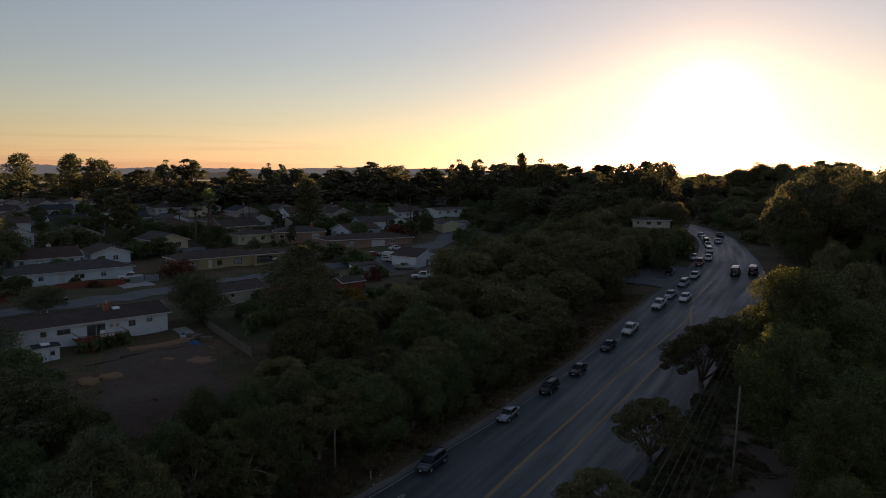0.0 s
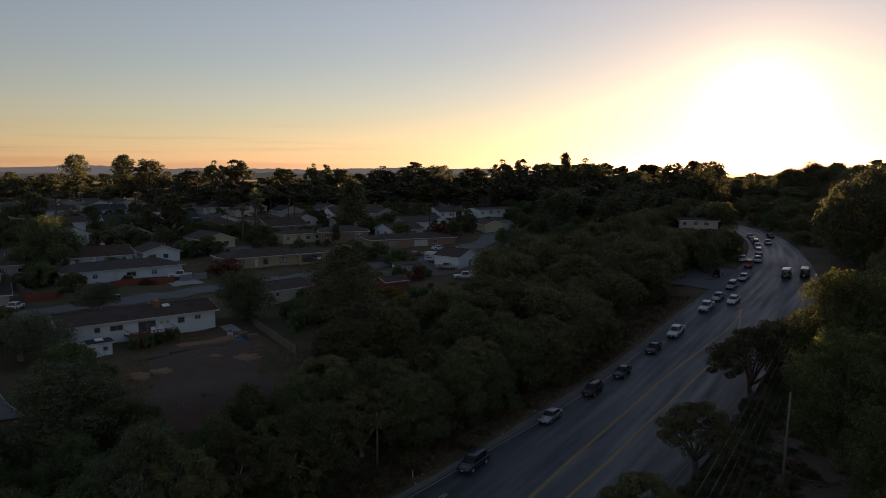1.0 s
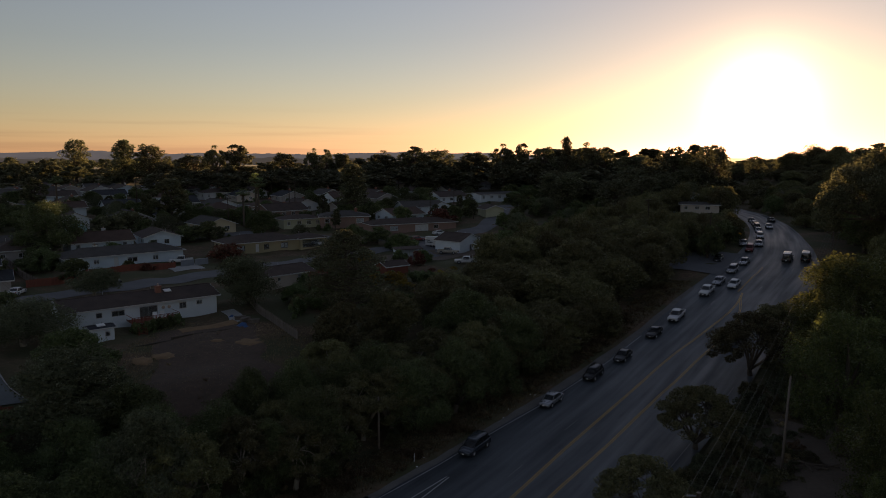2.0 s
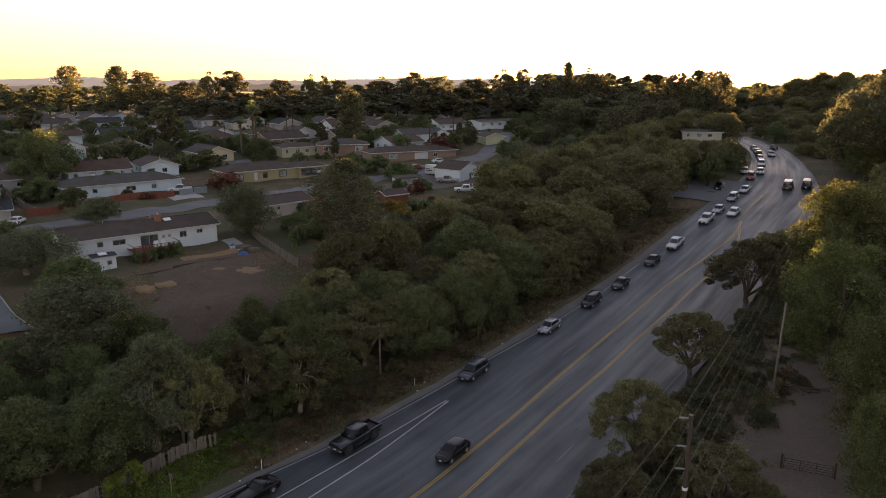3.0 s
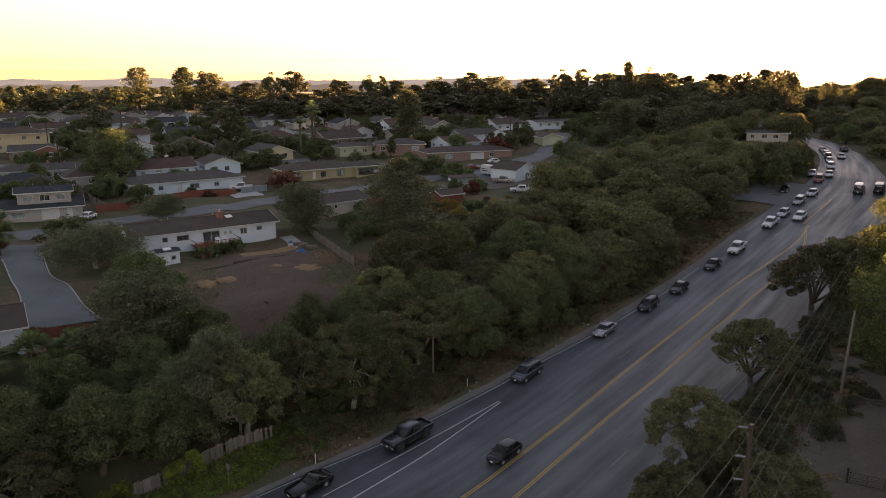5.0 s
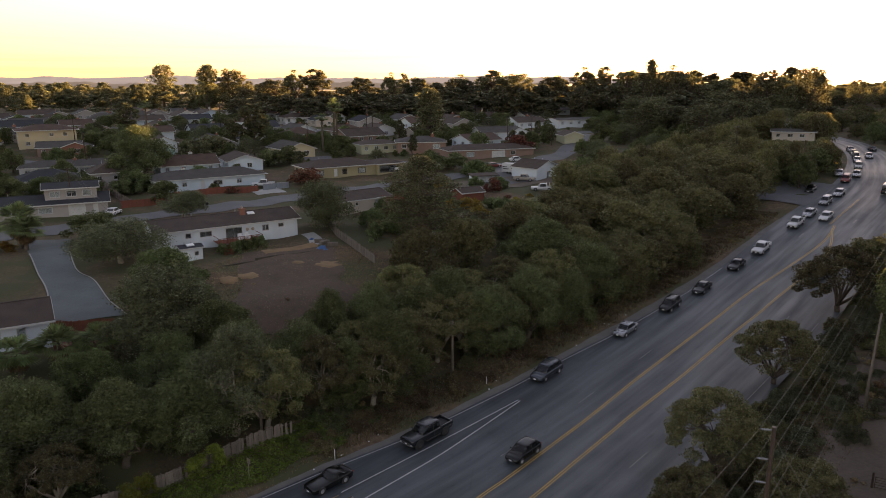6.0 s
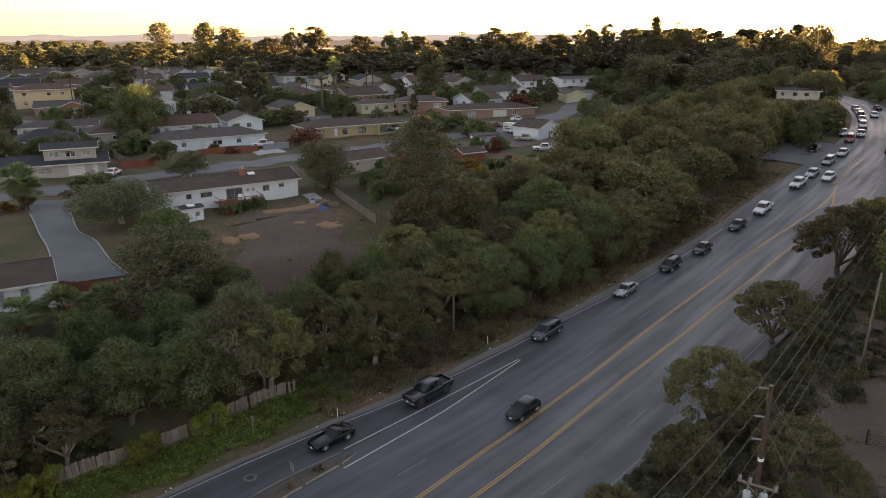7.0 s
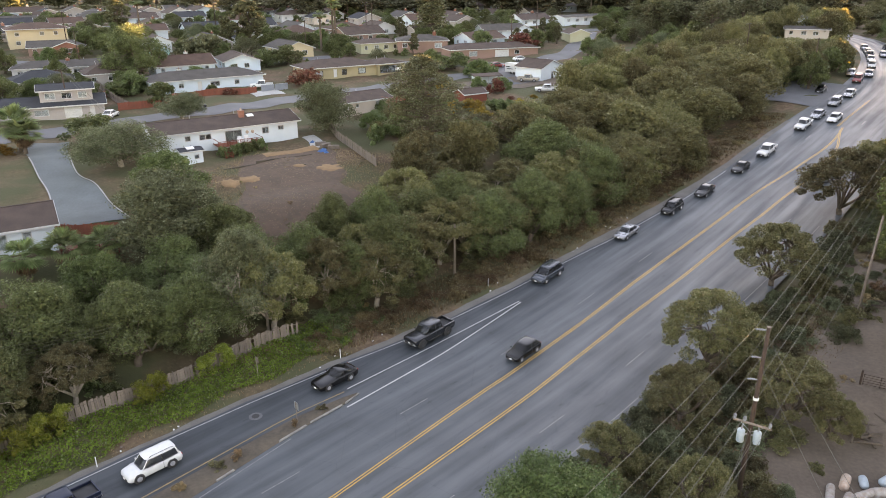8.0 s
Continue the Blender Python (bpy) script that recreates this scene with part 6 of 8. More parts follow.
def build_paving():
    for path, w in (([(-132, 84), (-112, 100), (-97, 113), (-83, 133), (-64, 155), (-46, 177), (-30, 193), (-16, 212), (0, 240), (6, 290)], 7.5),
                    ([(-160, 182), (-130, 196), (-96, 205), (-76, 216), (-62, 214), (-44, 212), (-16, 212)], 7.0), ([(-200, 270), (-160, 275), (-110, 284), (-60, 284), (-20, 290), (30, 300)], 7.0)):
        for x, y, *_ in spline([(*p, 0) for p in path], 4):
            STREETS.append((x, y, w / 2 + 1))
        patch("street", path, w, "street", 0.1, "narrow asphalt street between houses")
    drive = [(-58.5, 77.0, 9), (-63.0, 81.6, 7.5), (-68.4, 87.6, 6.1), (-75.7, 94.2, 5.0), (-83, 102, 5.6), (-90, 110, 8)]
    patch("driveway", drive, 8, "drive", 0.14, "grey concrete driveway curving up to a street", side=5)
    for sgn in (-1, 1):
        side = []
        for i, (x, y, w) in enumerate(drive[:-1]):
            dx, dy = drive[i + 1][0] - x, drive[i + 1][1] - y
            n = math.hypot(dx, dy)
            side.append((x - dy / n * (w / 2 + 0.1) * sgn, y + dx / n * (w / 2 + 0.1) * sgn))
        patch("kerb", side, 0.2, "concrete", 0.24, "pale concrete kerb along a driveway", "kerb", side=3)
    patch("bare_lot", [(-33, 84), (-38, 94), (-42, 104), (-46, 113)], 20, "lot_soil", 0.12, "bare reddish-brown lot below a white house", "lot", side=11, ragged=0.16)
    patch("terrace", [(-49.4, 110.2), (-45.6, 113.8), (-42.6, 116.6)], 4.2, "mulch", 0.2, "bare tan earth terrace below a white house", "terrace", side=5, ragged=0.05)
    patch("yard", [(-26, 176), (-16, 186), (-4, 196)], 14, "gravel", 0.12, "bare dirt and gravel yard", "yard", side=5)
    patch("yard", [(-13, 186), (-22, 205), (-24, 216)], 13, "street", 0.16, "paved yard behind houses", "yard", side=5)
    patch("dirt_yard", [(20, 46), (25, 57), (31, 68), (37, 78), (44, 90)], 16, "gravel", 0.2, "bare dirt pull-out with tyre tracks", "yard", side=7, ragged=0.18)
    patch("driveway", [(-74, 167), (-68.5, 160)], 7, "concrete", 0.13, "short concrete driveway before a gate", side=3)
    patch("path", [(-46.6, 123.8), (-44.0, 120.5), (-42, 116)], 2.4, "concrete", 0.12, "concrete path beside a house", side=3)
    for x, y, r in ((-48.8, 96.2, 1.5), (-46.6, 98.6, 1.7), (-37.0, 106.3, 2.2), (-41.5, 105.6, 1.2)):
        sh = Shape()
        n, rings = 18, 4
        rng = np.random.default_rng(int(abs(x * 10)))
        wob = 1 + 0.16 * rng.normal(size=n)
        pts = [(x, y, ground(x, y) + 0.2)]
        for k in range(1, rings + 1):
            for i in range(n):
                a = 2 * math.pi * i / n
                px, py = x + math.cos(a) * r * wob[i] * k / rings, y + math.sin(a) * r * wob[i] * k / rings
                pts.append((px, py, ground(px, py) + 0.2 * (1 - (k / rings) ** 2) + (0.05 if k < rings else -0.05)))
        fs = [(0, 1 + i, 1 + (i + 1) % n) for i in range(n)]
        fs += [(1 + (k - 1) * n + i, 1 + k * n + i, 1 + k * n + (i + 1) % n, 1 + (k - 1) * n + (i + 1) % n) for k in range(1, rings) for i in range(n)]
        sh.add(pts, fs)
        sh.smooth = True
        tagged(part("mulch_bed", sh, "mulch"), "low straw-coloured mulch mound on bare soil", "mulch")


build_near_houses()
build_paving()
build_far_houses()
build_garden_trees()

# ---- vehicles ----
PAINT = {
    "black": paint("black_car_paint", (0.004, 0.004, 0.005), 0.15, 0.0, 0.3, 0.3), "silver": paint("silver_car_paint", (0.3, 0.31, 0.33), 0.25, 0.6),
    "white": paint("white_car_paint", (0.6, 0.61, 0.61), 0.3), "grey": paint("graphite_car_paint", (0.02, 0.022, 0.026), 0.2, 0.4, 0.6, 0.5),
    "blue": paint("dark_blue_car_paint", (0.008, 0.014, 0.035), 0.3, 0.3, 0.3, 0.4), "red": paint("dark_red_car_paint", (0.2, 0.025, 0.02), 0.35), "slate": paint("slate_car_paint", (0.06, 0.07, 0.085), 0.2, 0.5, 0.6, 0.5),
    "tan": paint("tan_car_paint", (0.36, 0.32, 0.26), 0.35, 0.3),
}
# length, width, height, belt, hood, tail, clearance, wheel radius, wheelbase, cabin: base front, roof front, roof rear, base rear
CARS = {
    "sedan": (4.8, 1.83, 1.46, 0.9, 0.82, 0.96, 0.19, 0.33, 2.78, (1.2, 0.38, -1.05, -1.98)),
    "coupe": (4.78, 1.92, 1.38, 0.93, 0.87, 1.02, 0.16, 0.35, 2.75, (0.6, -0.15, -1.0, -2.05)),
    "hatch": (4.3, 1.77, 1.48, 0.91, 0.83, 0.98, 0.18, 0.32, 2.62, (1.25, 0.42, -1.35, -2.05)),
    "suv": (4.6, 1.86, 1.7, 0.99, 0.94, 1.02, 0.22, 0.38, 2.76, (1.25, 0.62, -1.92, -2.24)),
    "minivan": (5.1, 1.96, 1.75, 1.02, 0.92, 1.04, 0.2, 0.34, 3.0, (1.55, 0.6, -2.1, -2.46)),
    "pickup": (5.6, 1.94, 1.82, 1.1, 1.05, 0.82, 0.3, 0.38, 3.35, (1.25, 0.6, -0.95, -1.08)),
    "truck": (6.2, 2.05, 2.12, 1.32, 1.3, 0.98, 0.5, 0.5, 3.97, (1.5, 0.85, -1.2, -1.32)),
    "van": (5.4, 2.0, 2.25, 1.15, 1.08, 1.2, 0.22, 0.36, 3.2, (1.9, 1.1, -2.5, -2.65)),
}


def bend(rows, per=3):
    """Rows of numbers made smooth: each gap is split by a curve through its neighbours."""
    rows, out = np.array(rows, float), []
    for i in range(len(rows) - 1):
        a, b, c, d = rows[max(i - 1, 0)], rows[i], rows[i + 1], rows[min(i + 2, len(rows) - 1)]
        for k in range(per):
            t = k / per
            out.append(b + 0.5 * t * (c - a + t * (2 * a - 5 * b + 4 * c - d + t * (3 * (b - c) + d - a))))
    out.append(rows[-1])
    return out


def loft(shape, rings, closed=True):
    """A skin over rings of equally many points, capped at both ends."""
    n = len(rings[0])
    fs = [(i * n + k, i * n + (k + 1) % n, (i + 1) * n + (k + 1) % n, (i + 1) * n + k) for i in range(len(rings) - 1) for k in range(n)]
    if closed:
        fs += [tuple(range(n))[::-1], tuple((len(rings) - 1) * n + k for k in range(n))]
    return shape.add([p for r in rings for p in r], fs)


def car(kind, colour, s=None, q=None, away=False, at=None, label="", lights=True, group="", name="car"):
    L, W, H0, belt, hood, tail, low, wr, wb, cab = CARS[kind]
    if at is None:
        x, y, z = road_point(s, q)
        turn = road_heading(s) + (0 if away else 180)
    else:
        x, y, turn = at
        z = ground(x, y) + 0.14
    e = thing(name, x, y, z + 0.015, turn, label, "car" if kind not in ("pickup", "truck") else "pickup truck", group)
    if s is not None:
        a, b = road_point(s - 2, q), road_point(s + 2, q)
        tilt = math.degrees(math.atan2(b[2] - a[2], 4.0)) * (1 if away else -1)
        e.matrix_basis = pose(x, y, z + 0.015, 0, 0, turn) @ pose(0, 0, 0, 0, -tilt, 0)
    w, h = W / 2, L / 2
    bed = kind in ("pickup", "truck")
    blunt = 0.06 if bed else 0.0
    # lower body: stations from nose to tail with the top's height, the width and the sill
    st = [(h, hood * (0.6 + 3.4 * blunt), 0.62 + 3 * blunt, low + 0.2), (h - 0.05, hood * (0.73 + 3.2 * blunt), 0.78 + 2.4 * blunt, low + 0.1), (h - 0.16, hood * (0.85 + 2 * blunt), 0.89 + blunt, low + 0.04), (h - 0.36, hood * (0.91 + 1.2 * blunt), 0.96, low + 0.01),
          (h - 0.75, hood * (0.96 + 0.6 * blunt), 0.99, low), (cab[0] + 0.25, hood * 1.01, 1.0, low), (cab[0] - 0.12, belt * 0.985, 0.99, low), (0.0, belt, 0.98, low), (cab[3] + 0.4, belt, 0.99, low)]
    if bed:
        st += [(cab[3] + 0.06, belt - 0.02, 1.0, low), (cab[3] - 0.05, tail, 1.0, low), (-h + 0.2, tail, 0.98, low + 0.05), (-h, tail * 0.96, 0.95, low + 0.2)]
    else:
        st += [(min(cab[3] + 0.1, -h + 0.55), tail, 1.0, low), (-h + 0.28, tail * 0.985, 0.96, low + 0.05), (-h + 0.1, tail * 0.93, 0.9, low + 0.1), (-h + 0.02, tail * 0.8, 0.82, low + 0.15), (-h, tail * 0.66, 0.74, low + 0.2)]
    rings = []
    for sx, zt, k, zl in (st if bed else bend(st, 2)):
        d = zt - zl
        half = [(0.84, zl), (0.97, zl + 0.14 * d), (1.0, zl + 0.36 * d), (1.0, zl + 0.58 * d), (0.985, zl + 0.76 * d), (0.94, zl + 0.9 * d), (0.84, zt - 0.025), (0.62, zt + 0.005), (0.3, zt + 0.025)]
        rings.append([(sx, -u * k * w, zz) for u, zz in half] + [(sx, u * k * w, zz) for u, zz in half[::-1]])
    b = Shape()
    loft(b, rings)
    b.smooth = True
    body = part("body", b, PAINT[colour], e)
    # greenhouse: rounded rings that lean in towards the roof
    bw, rw, zr = 0.9 * w, (0.76 if kind != "van" else 0.84) * w, H0 - 0.05

    def ring(t, grow=0.0, lift=0.0, inset=1.0):
        front, rear = cab[0] + (cab[1] - cab[0]) * t ** 0.92, cab[3] + (cab[2] - cab[3]) * t ** 0.92
        hw, zz = bw + (rw - bw) * t ** 1.4 + grow, belt - 0.03 + (zr - belt + 0.03) * t + lift
        mid, ax = (front + rear) / 2, (front - rear) / 2 + grow
        return [(mid + inset * ax * math.copysign(abs(math.cos(v)) ** 0.36, math.cos(v)), inset * hw * math.copysign(abs(math.sin(v)) ** 0.36, math.sin(v)), zz)
                for v in (2 * math.pi * (k + 0.5) / 28 for k in range(28))]

    g = Shape()
    loft(g, [ring(t) for t in (0, 0.25, 0.5, 0.75, 0.95)])
    g.smooth = True
    part("cabin_glass", g, "car_glass", e, "dark tinted glazing")
    r = Shape()
    loft(r, [ring(0.9, 0.008), ring(0.98, 0.012), ring(1.0, 0.0, 0.012, 0.98), ring(1.0, 0.0, 0.035, 0.86), ring(1.0, 0.0, 0.05, 0.6), ring(1.0, 0.0, 0.055, 0.2)])
    r.smooth = True
    part("roof", r, PAINT[colour], e)
    steps = (0, 0.3, 0.6, 0.93)
    for k, thick, sgn in ((3, 0.045, 1), (24, 0.045, -1), (10, 0.07, 1), (17, 0.07, -1)):
        p = Shape()
        p.tube([ring(t, 0.004)[k] for t in steps], [thick * 1.15, thick, thick * 0.9, thick * 0.9], 6)
        p.smooth = True
        part("pillar", p, PAINT[colour], e)
    for sgn in (-1, 1):
        mx = (cab[1] + cab[2]) / 2 + 0.05
        p = Shape()
        p.tube([(mx, sgn * (bw + (rw - bw) * t ** 1.4 - 0.004), belt - 0.03 + (zr - belt + 0.03) * t) for t in steps], [0.045] * 4, 6)
        part("pillar", p, "black_plastic", e)
        mir = Shape()
        mir.box(cab[0] - 0.4, sgn * (w + 0.07), belt - 0.02, 0.1, 0.17, 0.13, sgn * 12, 0.75)
        part("mirror", mir, PAINT[colour], e)
        hl = Shape()
        zl = hood * (0.63 if not bed else 0.66)
        loft(hl, [[(h + (0.03 if bed else -0.04) - 0.24 * (1 - c), sgn * w * (0.5 + 0.36 * c2), zl + dz) for c, c2, dz in ((1, 0, 0), (0.45, 1, 0.02), (0.3, 1, 0.14), (0.8, 0, 0.1))], [(h - 0.4, sgn * w * (0.5 + 0.3 * c2), zl + dz) for c2, dz in ((0, 0), (1, 0.02), (1, 0.12), (0, 0.1))]])
        part("headlight", hl, "headlight" if lights and not away else "headlight_off", e)
        tl = Shape()
        tl.box(-h + 0.14, sgn * w * 0.76, tail * 0.7, 0.2, w * 0.24, 0.17, sgn * 10)
        part("taillight", tl, "taillight", e)
        seam = Shape()
        seam.box(mx, sgn * w * 0.985, low + 0.1, 0.018, 0.03, belt - low - 0.2)
        part("door_seam", seam, "black_plastic", e)
        for px in (mx + 0.18, cab[3] + (0.9 if not bed else 0.35)):
            dh = Shape()
            dh.box(px, sgn * w * 0.992, belt - 0.2, 0.2, 0.04, 0.035)
            part("door_handle", dh, PAINT[colour], e)
    gr = Shape()
    gr.box(h - 0.03, 0, hood * 0.4, 0.14, w * (1.0 if not bed else 1.25), hood * (0.18 if not bed else 0.3), 0, 0.96)
    part("grille", gr, "black_plastic", e)
    bp = Shape()
    bp.box(h - 0.06, 0, low + 0.12, 0.2 if bed else 0.12, w * (1.8 if bed else 1.3), 0.2 if bed else 0.12, 0, 0.93)
    part("front_bumper", bp, "steel" if bed else "black_plastic", e)
    pl = Shape()
    pl.box(h + 0.03, 0, low + 0.2, 0.03, 0.32, 0.14)
    part("number_plate", pl, "sign_white", e)
    pl = Shape()
    pl.box(-h - 0.02, 0, tail * 0.55, 0.03, 0.32, 0.14)
    part("number_plate", pl, "sign_white", e)
    if bed:
        for sgn in (-1, 1):
            s2 = Shape()
            s2.box((cab[3] - 0.05 - h) / 2, sgn * (w - 0.07), tail - 0.02, h + cab[3] - 0.1, 0.12, belt - tail + 0.02, 0, 0.99)
            part("bed_side", s2, PAINT[colour], e)
        tg = Shape()
        tg.box(-h + 0.06, 0, tail - 0.05, 0.1, W - 0.3, belt - tail + 0.04)
        part("tailgate", tg, PAINT[colour], e)
        fl = Shape()
        fl.box((cab[3] - 0.05 - h) / 2, 0, tail + 0.03, h + cab[3] - 0.25, W - 0.28, 0.02)
        part("bed_liner", fl, "black_plastic", e)
        wip = Shape()
        wip.box(-h + 0.03, 0, low + 0.16, 0.18, w * 1.7, 0.2)
        part("rear_bumper", wip, "steel", e)
    if kind in ("suv", "minivan"):
        for sgn in (-1, 1):
            rl = Shape()
            rl.tube([(cab[1] - 0.25, sgn * rw * 0.86, zr + 0.02), (cab[1] - 0.4, sgn * rw * 0.86, zr + 0.1), (cab[2] + 0.4, sgn * rw * 0.86, zr + 0.1), (cab[2] + 0.2, sgn * rw * 0.86, zr + 0.02)], [0.022] * 4, 5)
            part("roof_rail", rl, "black_plastic", e)
    if kind == "truck":
        for sgn in (-1, 1):
            sb = Shape()
            sb.tube([(1.1, sgn * (w - 0.02), low + 0.02), (-1.0, sgn * (w - 0.02), low + 0.02)], [0.07, 0.07], 8)
            part("side_step", sb, "black_plastic", e)
    wide = 0.06 if kind == "truck" else 0.0
    for sx in (wb / 2 + 0.08, -wb / 2 + 0.08):
        for sgn in (-1, 1):
            ar = Shape()
            ar.tube([(sx, sgn * (w - 0.2), wr), (sx, sgn * (w + 0.012), wr)], [wr * 1.17, wr * 1.17], 18)
            part("wheel_arch", ar, "black_plastic", e)
            ty = Shape()
            ty.tube([(sx, sgn * (w - 0.22), wr), (sx, sgn * (w - 0.2), wr), (sx, sgn * (w + wide), wr), (sx, sgn * (w + 0.03 + wide), wr)], [wr * 0.9, wr, wr, wr * 0.9], 18)
            tyre = part("wheel", ty, "tyre", e)
            ri = Shape()
            ri.tube([(sx, sgn * (w + wide), wr), (sx, sgn * (w + 0.036 + wide), wr)], [wr * 0.66, wr * 0.6], 12)
            for j in range(5):
                v = 2 * math.pi * j / 5
                ri.tube([(sx, sgn * (w + 0.042 + wide), wr), (sx + math.cos(v) * wr * 0.58, sgn * (w + 0.045 + wide), wr + math.sin(v) * wr * 0.58)], [0.035, 0.03], 4)
            part("rim", ri, "rim" if kind != "truck" else "black_plastic", tyre)
    return e


def build_traffic():
    Q = "cars waiting in the queue"
    car("suv", "white", -8.2, 13.9, label="white compact sport utility car waiting on the ramp", lights=False, group=Q)
    car("pickup", "blue", -15.4, 13.9, label="dark blue pickup waiting on the ramp", lights=False, group=Q)
    car("coupe", "black", 10.5, 13.7, label="low black fastback coupe waiting by the island", lights=False, group=Q)
    car("truck", "grey", 23.5, 13.2, label="lifted graphite crew-cab pickup with big tyres", group=Q)
    car("minivan", "slate", 44.5, 12.0, label="grey minivan with roof rails in the queue", lights=False, group=Q)
    car("sedan", "silver", 62.5, 10.6, label="silver sedan with lit headlights in the queue", group=Q)
    car("suv", "black", 74.5, 9.4, label="black sport utility car in the queue", group=Q)
    car("sedan", "black", 84.0, 8.2, label="black sedan in the queue with headlights on", group=Q)
    car("sedan", "black", 97.5, 7.6, label="black sedan in the queue with headlights on", group=Q)
    car("pickup", "white", 107.5, 6.8, label="white pickup truck in the queue", group=Q)
    car("pickup", "white", 125, 6.2, label="white pickup truck in the queue", group=Q)
    for k, (s, q, kind, col) in enumerate(((133, 6.1, "sedan", "silver"), (143.5, 6.0, "suv", "silver"), (152.5, 5.4, "sedan", "silver"), (167.5, 6.4, "suv", "red"), (174.5, 4.6, "sedan", "silver"), (188, 4.2, "suv", "white"),
                                           (199, 4.2, "sedan", "silver"), (206, 4.1, "suv", "grey"), (213, 4.0, "sedan", "tan"), (221, 3.8, "sedan", "silver"))):
        car(kind, col, s, q, label=f"{'dark red' if col == 'red' else col} {'sport utility car' if kind == 'suv' else 'sedan'} far back in the queue", group=Q)
    car("sedan", "silver", 174.5, 8.4, label="silver sedan turning out of the side street", group="moving traffic")
    car("hatch", "black", 27.5, 3.2, label="black hatchback driving past the queue", group="moving traffic")
    car("sedan", "white", 132, 2.6, label="white sedan driving past the queue", group="moving traffic")
    car("suv", "silver", 100, -5.4, away=True, label="silver sport utility car driving uphill", group="moving traffic")
    car("van", "grey", 158.5, -3.2, away=True, label="dark tall van driving uphill", group="moving traffic")
    car("van", "black", 160.5, -7.0, away=True, label="dark tall van driving uphill", group="moving traffic")
    car("sedan", "silver", 208, 0.6, label="pale sedan far up the road", group="moving traffic")
    car("sedan", "grey", 224, -2.6, away=True, label="dark sedan far up the road", group="moving traffic")
    car("sedan", "black", 154.0, 11.6, label="black sedan at the side street's mouth", group="moving traffic", lights=False)
    # parked among the houses
    P = "parked cars among the houses"
    for kind, col, x, y, turn, label in (("pickup", "white", -75.0, 169.8, 200, "white pickup parked beside a pale blue house"), ("sedan", "black", -78.5, 142.5, 46, "dark sedan parked along a street"),
                                         ("pickup", "tan", -10.4, 189.0, 350, "tan crew-cab pickup parked in a yard"), ("sedan", "white", -14.5, 219.5, 20, "white sedan parked behind an outbuilding"),
                                         ("sedan", "red", -20.5, 208.5, 30, "dark red sedan parked in a yard"), ("suv", "grey", -38.5, 206, 100, "grey car parked by a house"), ("sedan", "silver", -35.5, 203.5, 100, "silver sedan parked by a house"),
                                         ("sedan", "white", -47.8, 198.5, 132, "white sedan parked under a carport"), ("sedan", "white", -91, 131.5, 100, "white sedan parked before a split-level house"),
                                         ("sedan", "white", -128, 246, 40, "white sedan parked outside a far house"), ("suv", "silver", -140, 300, 20, "silver car parked outside a far house"), ("sedan", "blue", -60, 281, 10, "dark blue car parked on a far street")):
        car(kind, col, at=(x, y, turn), label=label, lights=False, group=P)


build_traffic()

# ---- power line, fences, decks and small things ----
def cable(name, a, b, sag, radius, parent=None):
    pts = []
    for i in range(17):
        t = i / 16
        p = Vector(a).lerp(Vector(b), t)
        p.z -= sag * 4 * t * (1 - t)
        pts.append(tuple(p))
    s = Shape()
    s.tube(pts, [radius] * 17, 5)
    s.smooth = True
    return part(name, s, "wire", parent)


def plain_pole(x, y, h, arms=1, turn=0.0, lean=(0, 0), label="brown wooden utility pole with a crossarm", wood="pole_wood"):
    z = ground(x, y)
    e = thing("utility_pole", x, y, z, turn, label, "utility pole", "utility poles")
    p = Shape()
    p.tube([(0, 0, -0.6), (lean[0] * 0.5, lean[1] * 0.5, h * 0.5), (lean[0], lean[1], h)], [0.17, 0.145, 0.11], 10)
    p.smooth = True
    part("pole", p, wood, e)
    for k in range(arms):
        a = Shape()
        zz = h - 0.35 - k * 1.1
        a.box(lean[0], lean[1] + 0.16, zz, 2.4, 0.1, 0.12)
        arm = part("crossarm", a, "pole_wood", e)
        for u in (-1.05, -0.45, 0.45, 1.05):
            i = Shape()
            i.tube([(lean[0] + u, lean[1] + 0.16, zz + 0.12), (lean[0] + u, lean[1] + 0.16, zz + 0.2), (lean[0] + u, lean[1] + 0.16, zz + 0.3)], [0.03, 0.06, 0.045], 6)
            part("insulator", i, "porcelain", arm)
    return e


